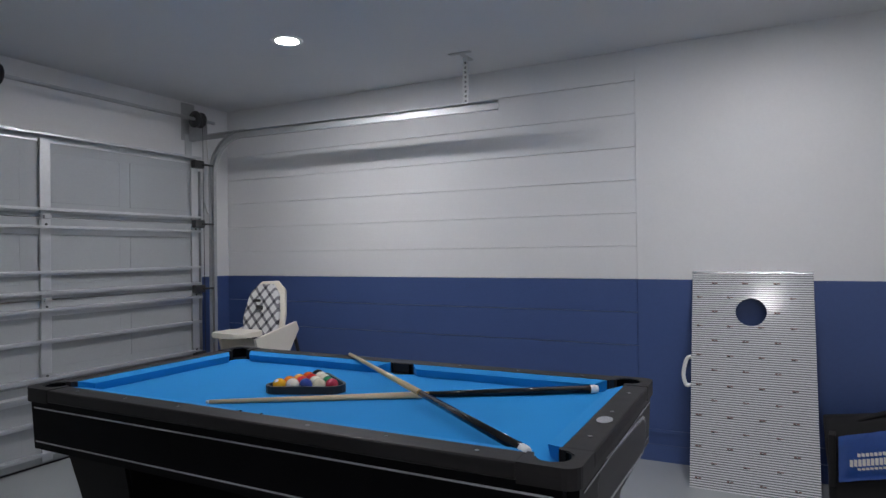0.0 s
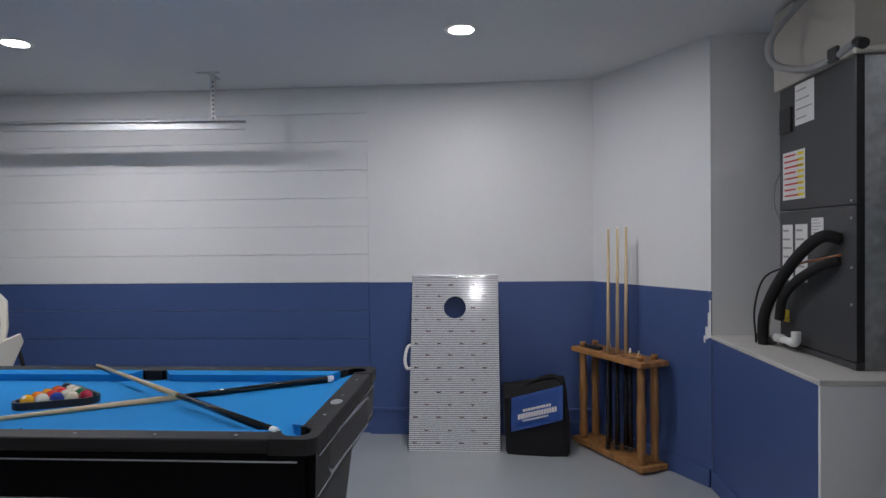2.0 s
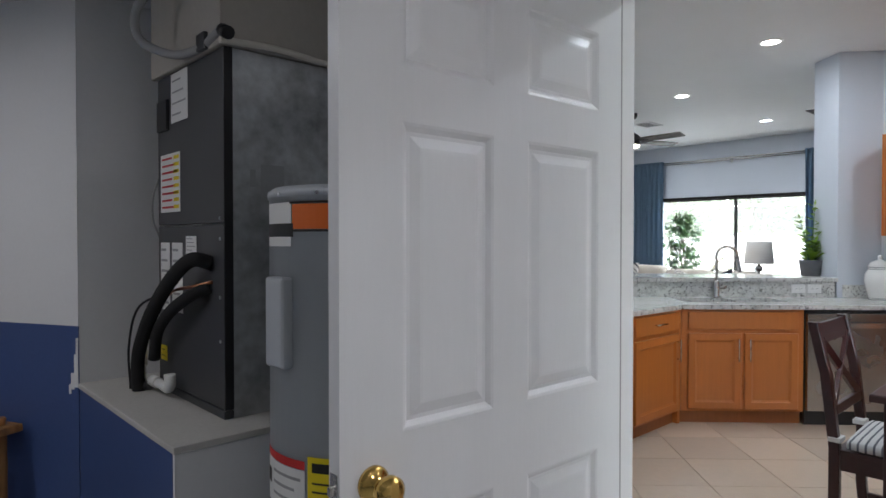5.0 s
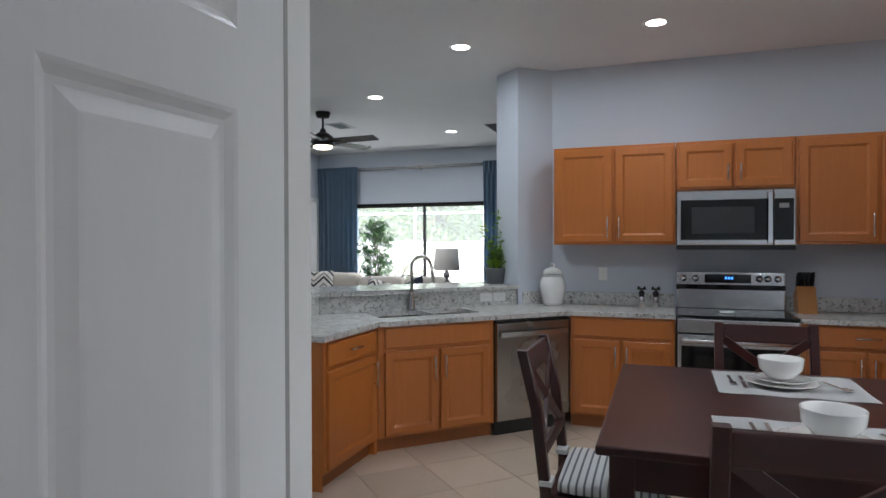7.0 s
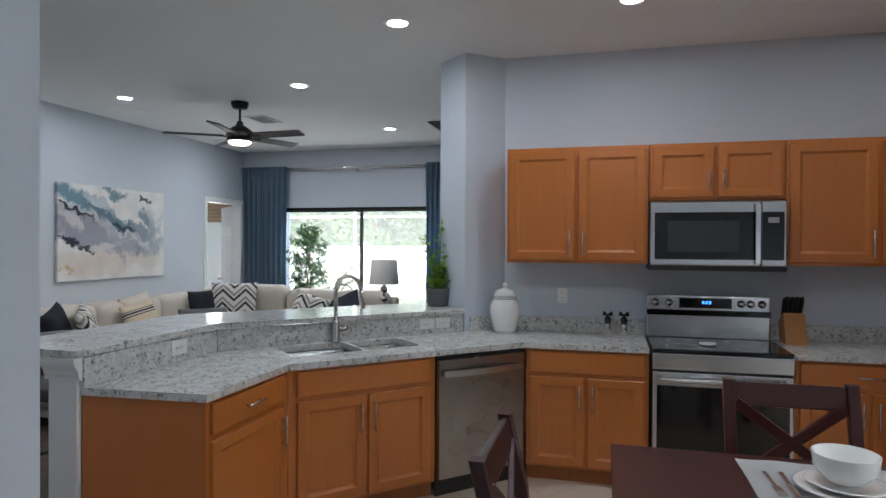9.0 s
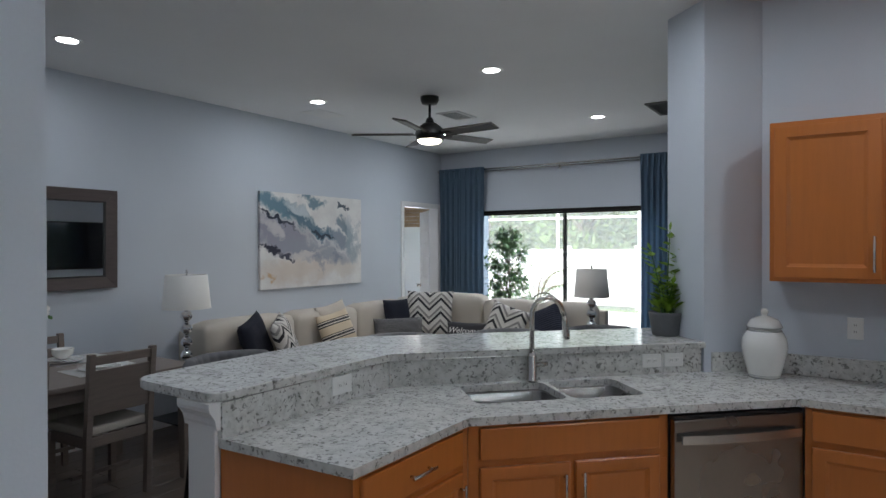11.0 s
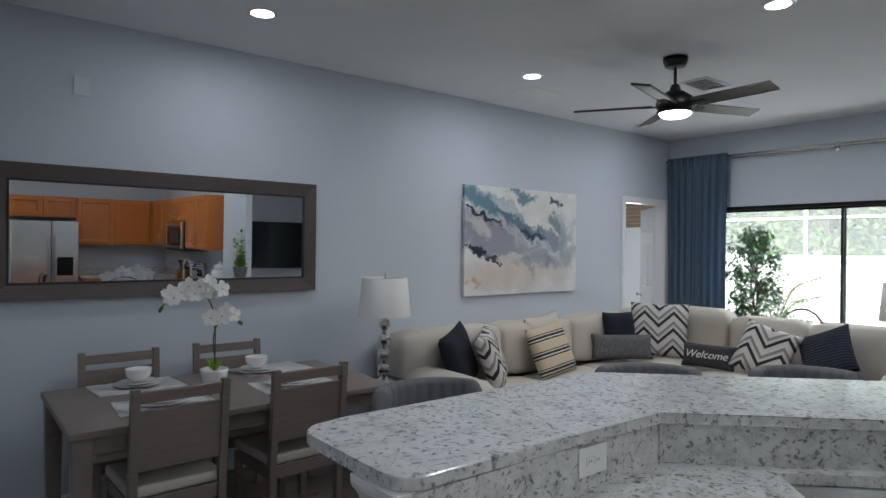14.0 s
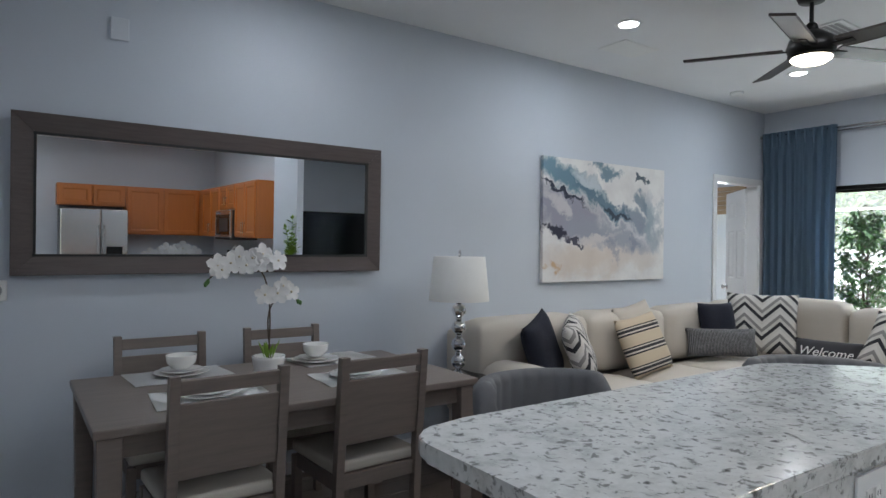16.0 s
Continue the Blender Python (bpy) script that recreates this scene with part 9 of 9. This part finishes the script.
def fence():
    t = thing("vinyl_fence", "tall white vinyl privacy fence behind the pool", "fence", 21.0, 0, -0.16)
    y = -8.0
    while y < 16:
        part("fence_panel", B(-0.02, y + 0.066, 0.08, 0.02, y + 1.934, 1.58, bev=0.004), "fence_vinyl", t)
        part("post", boxes([(-0.06, y - 0.06, 0, 0.06, y + 0.06, 1.72), (-0.075, y - 0.075, 1.72, 0.075, y + 0.075, 1.76)], 0.005), "fence_vinyl", t)
        part("rail", boxes([(-0.035, y + 0.066, 1.58, 0.035, y + 1.934, 1.66)], 0.004), "fence_vinyl", t)
        y += 2.0


fence()


def screen_cage():
    t = thing("screen_enclosure", "white aluminium pool screen enclosure frame", "screen enclosure", 19.0, 0, -0.03)
    for y in (-3.0, -0.9, 1.2, 3.3, 5.4, 7.5, 9.6):
        part("post", B(-0.03, y - 0.03, 0, 0.03, y + 0.03, 3.4, bev=0.003), "fence_vinyl", t)
    for z in (0.85, 2.35, 3.36):
        part("beam", B(-0.025, -3.0, z - 0.025, 0.025, 9.6, z + 0.025, bev=0.003), "fence_vinyl", t)
    for z0, z1 in ((0.0, 0.82), (0.88, 2.32), (2.38, 3.33)):
        part("screen_panel", B(-0.002, -2.97, z0, 0.002, 9.57, z1), "insect_screen", t, "fine pale insect screen")


screen_cage()


def ficus():
    t = thing("ficus_tree", "leafy potted ficus tree on the patio", "tree", 12.42, 5.58, -0.03)
    part("pot", L([(0.13, 0), (0.15, 0.02), (0.19, 0.28), (0.20, 0.31), (0.18, 0.31), (0.17, 0.27), (0.01, 0.26)], 28), "pot_grey", t, smooth=True)
    rnd = random.Random(5)
    for k in range(3):
        a = k * 2.1
        pts = smooth_path([(0.03 * math.cos(a), 0.03 * math.sin(a), 0.26), (0.03 * math.cos(a + 2), 0.03 * math.sin(a + 2), 0.8), (0.04 * math.cos(a + 4), 0.04 * math.sin(a + 4), 1.3), (0.1 * math.cos(a), 0.1 * math.sin(a), 1.8)], 6)
        part("trunk", tube(bmesh.new(), pts, 0.015, 8, [0.018 - 0.012 * j / len(pts) for j in range(len(pts))]), "bark", t)
    bm, bt = bmesh.new(), bmesh.new()
    for k in range(150):
        z = 0.55 + 1.42 * rnd.random() ** 0.9
        prof = 0.44 * math.sin(math.pi * min(1, max(0.12, (z - 0.3) / 1.8))) ** 0.6
        a = rnd.random() * 6.28
        r = prof * (0.45 + 0.55 * rnd.random())
        tip = Vector((r * math.cos(a), r * math.sin(a), z))
        root = Vector((0.03 * math.cos(a), 0.03 * math.sin(a), z - 0.12 - 0.1 * rnd.random()))
        tube(bt, [root, (root + tip) / 2 + Vector((0, 0, 0.03)), tip], 0.003, 4, [0.005, 0.003, 0.002])
        for j in range(13):
            p = root.lerp(tip, 0.35 + 0.65 * rnd.random()) + Vector((rnd.uniform(-1, 1), rnd.uniform(-1, 1), rnd.uniform(-1, 1))) * 0.035
            d = Vector((rnd.uniform(-1, 1), rnd.uniform(-1, 1), rnd.uniform(-0.9, 0.4)))
            leaf_quad(bm, p, d, Vector((rnd.uniform(-0.4, 0.4), rnd.uniform(-0.4, 0.4), 1)), 0.075 + 0.03 * rnd.random(), 0.04, 0.15)
    part("twigs", bt, "bark", t)
    part("crown", bm, "leaf", t)


ficus()


def patio_chair(x, y, rz):
    t = thing("patio_chair", "dark wire patio chair with curved back", "chair", x, y, -0.03, rz)
    arc_pts = [(0.30 * math.cos(radians(a)), 0.02 - 0.12 * math.sin(radians(a)), 0.45 + 0.42 * math.sin(radians(a))) for a in range(0, 181, 15)]
    part("back_frame", tube(bmesh.new(), arc_pts, 0.014, 8), "bronze_frame", t)
    for k in range(-4, 5):
        xx = k * 0.06
        top = 0.45 + 0.42 * math.sqrt(max(0.02, 1 - (xx / 0.30) ** 2))
        part("back_wire", tube(bmesh.new(), [(xx, 0.02, 0.45), (xx, 0.02 - 0.12 * (top - 0.45) / 0.42, top)], 0.004, 6), "bronze_frame", t)
    part("seat", prism(bmesh.new(), round_rect(-0.29, -0.02, 0.29, 0.46, 0.10), 0.43, 0.455, 0.006), "bronze_frame", t)
    for sx in (-1, 1):
        for yy in (0.04, 0.42):
            part("leg", tube(bmesh.new(), [(sx * 0.25, yy, 0.44), (sx * 0.29, yy + (0.04 if yy > 0.2 else -0.06), 0.0)], 0.012, 8), "bronze_frame", t)


patio_chair(13.3, 5.38, 100)


def shrub(x, y, h, seed):
    t = thing("palm_shrub", "small feathery shrub beside the pool", "shrub", x, y, -0.16)
    rnd = random.Random(seed)
    bm, bt = bmesh.new(), bmesh.new()
    for k in range(12):
        a = rnd.random() * 6.28
        ln = h * (0.6 + 0.4 * rnd.random())
        pts = smooth_path([(0, 0, 0.1), (0.25 * math.cos(a) * h, 0.25 * math.sin(a) * h, ln * 0.7), (0.6 * math.cos(a) * h, 0.6 * math.sin(a) * h, ln * 0.9)], 6)
        tube(bt, pts, 0.01, 5)
        for p in pts[3:]:
            for s in (-1, 1):
                leaf_quad(bm, p, Vector((-math.sin(a) * s, math.cos(a) * s, -0.2)), Vector((0, 0, 1)), 0.16 * h, 0.02, 0.2)
    part("stems", bt, "bark", t)
    part("fronds", bm, "tree_leaf", t)


shrub(18.3, 2.7, 1.5, 2)
shrub(18.5, 7.9, 1.4, 5)


def yard_tree(x, y, h, seed, mat):
    t = thing("yard_tree", "tall leafy green tree beyond the fence", "tree", x, y, -0.16)
    rnd = random.Random(seed)
    top = h * 0.9
    part("trunk", tube(bmesh.new(), smooth_path([(0, 0, 0), (0.1, 0.05, h * 0.3), (-0.05, 0.1, h * 0.6), (0, 0, top)], 5), 0.15, 8, [0.2 - 0.17 * k / 15 for k in range(16)]), "bark", t)
    bt, bm = bmesh.new(), bmesh.new()
    for k in range(34):
        z = h * (0.12 + 0.85 * rnd.random())
        a = rnd.random() * 6.28
        r = h * 0.36 * math.sin(math.pi * min(0.95, max(0.2, z / h))) * (0.5 + 0.5 * rnd.random())
        tip = Vector((r * math.cos(a), r * math.sin(a), z))
        tube(bt, [(0, 0, z * 0.75), tip * 0.5 + Vector((0, 0, z * 0.45)), tip], 0.03, 5, [0.06, 0.04, 0.015])
        for j in range(60):
            p = tip + Vector((rnd.gauss(0, 1), rnd.gauss(0, 1), rnd.gauss(0, 0.8))) * h * 0.075
            leaf_quad(bm, p, Vector((rnd.uniform(-1, 1), rnd.uniform(-1, 1), rnd.uniform(-0.8, 0.5))), Vector((rnd.uniform(-1, 1), rnd.uniform(-1, 1), 1)), 0.28 + 0.18 * rnd.random(), 0.16, 0.1)
    part("branches", bt, "bark", t)
    part("crown", bm, mat, t)


for k, (tx, ty, th) in enumerate(((27, 3.5, 6.5), (29, 7.0, 7.5), (31, 11, 8), (28, 14.5, 7), (33, 0.5, 8), (35, 17, 9), (30, -3, 7), (37, 8, 10), (26.5, 9.6, 5), (27, 0.6, 5.2))):
    yard_tree(tx, ty, th, 10 + k, "tree_leaf")
surface("far_foliage", (0.16, 0.24, 0.11), 0.9, var=0.35, big=0.6, small=5, bumps=0.5)
structure("backdrop_woods", boxes([(58, -40, -0.2, 60, 60, 7.5)]), "far_foliage", "distant woods", "backdrop")

# ---- kitchen floor tiles, laid diagonally ----


def kitchen_tiles():
    bed = bpy.data.objects["floor_kitchen_bed"]
    s = 0.445
    g = 0.004
    data = None
    n = 0
    ox, oy = 5.39, 2.15
    extra = bmesh.new()
    for i in range(-14, 15):
        for j in range(-14, 15):
            cx, cy = ox + (i + 0.5) * s * S45 - (j + 0.5) * s * S45, oy + (i + 0.5) * s * S45 + (j + 0.5) * s * S45
            if not (3.16 < cx < 7.7 and -1.8 < cy < 3.15):
                continue
            if cx < 4.2 and cy > 2.15:
                continue
            if data is None:
                h = s / 2 - g / 2
                ob = mesh_object("tile", B(-h, -h, -0.008, h, h, 0.0, bev=0.0015, seg=1), "floor_tile")
                data = ob.data
            else:
                ob = new("tile", data)
            ob.parent = bed
            ob.matrix_basis = pose(cx, cy, 0, 0, 0, 45)
            n += 1
    part("border_tiles", boxes([(3.12, -1.95, -0.0075, 3.45, 2.33, -0.003), (3.45, 1.95, -0.0075, 4.40, 2.33, -0.003)]), "floor_tile", bed)


kitchen_tiles()
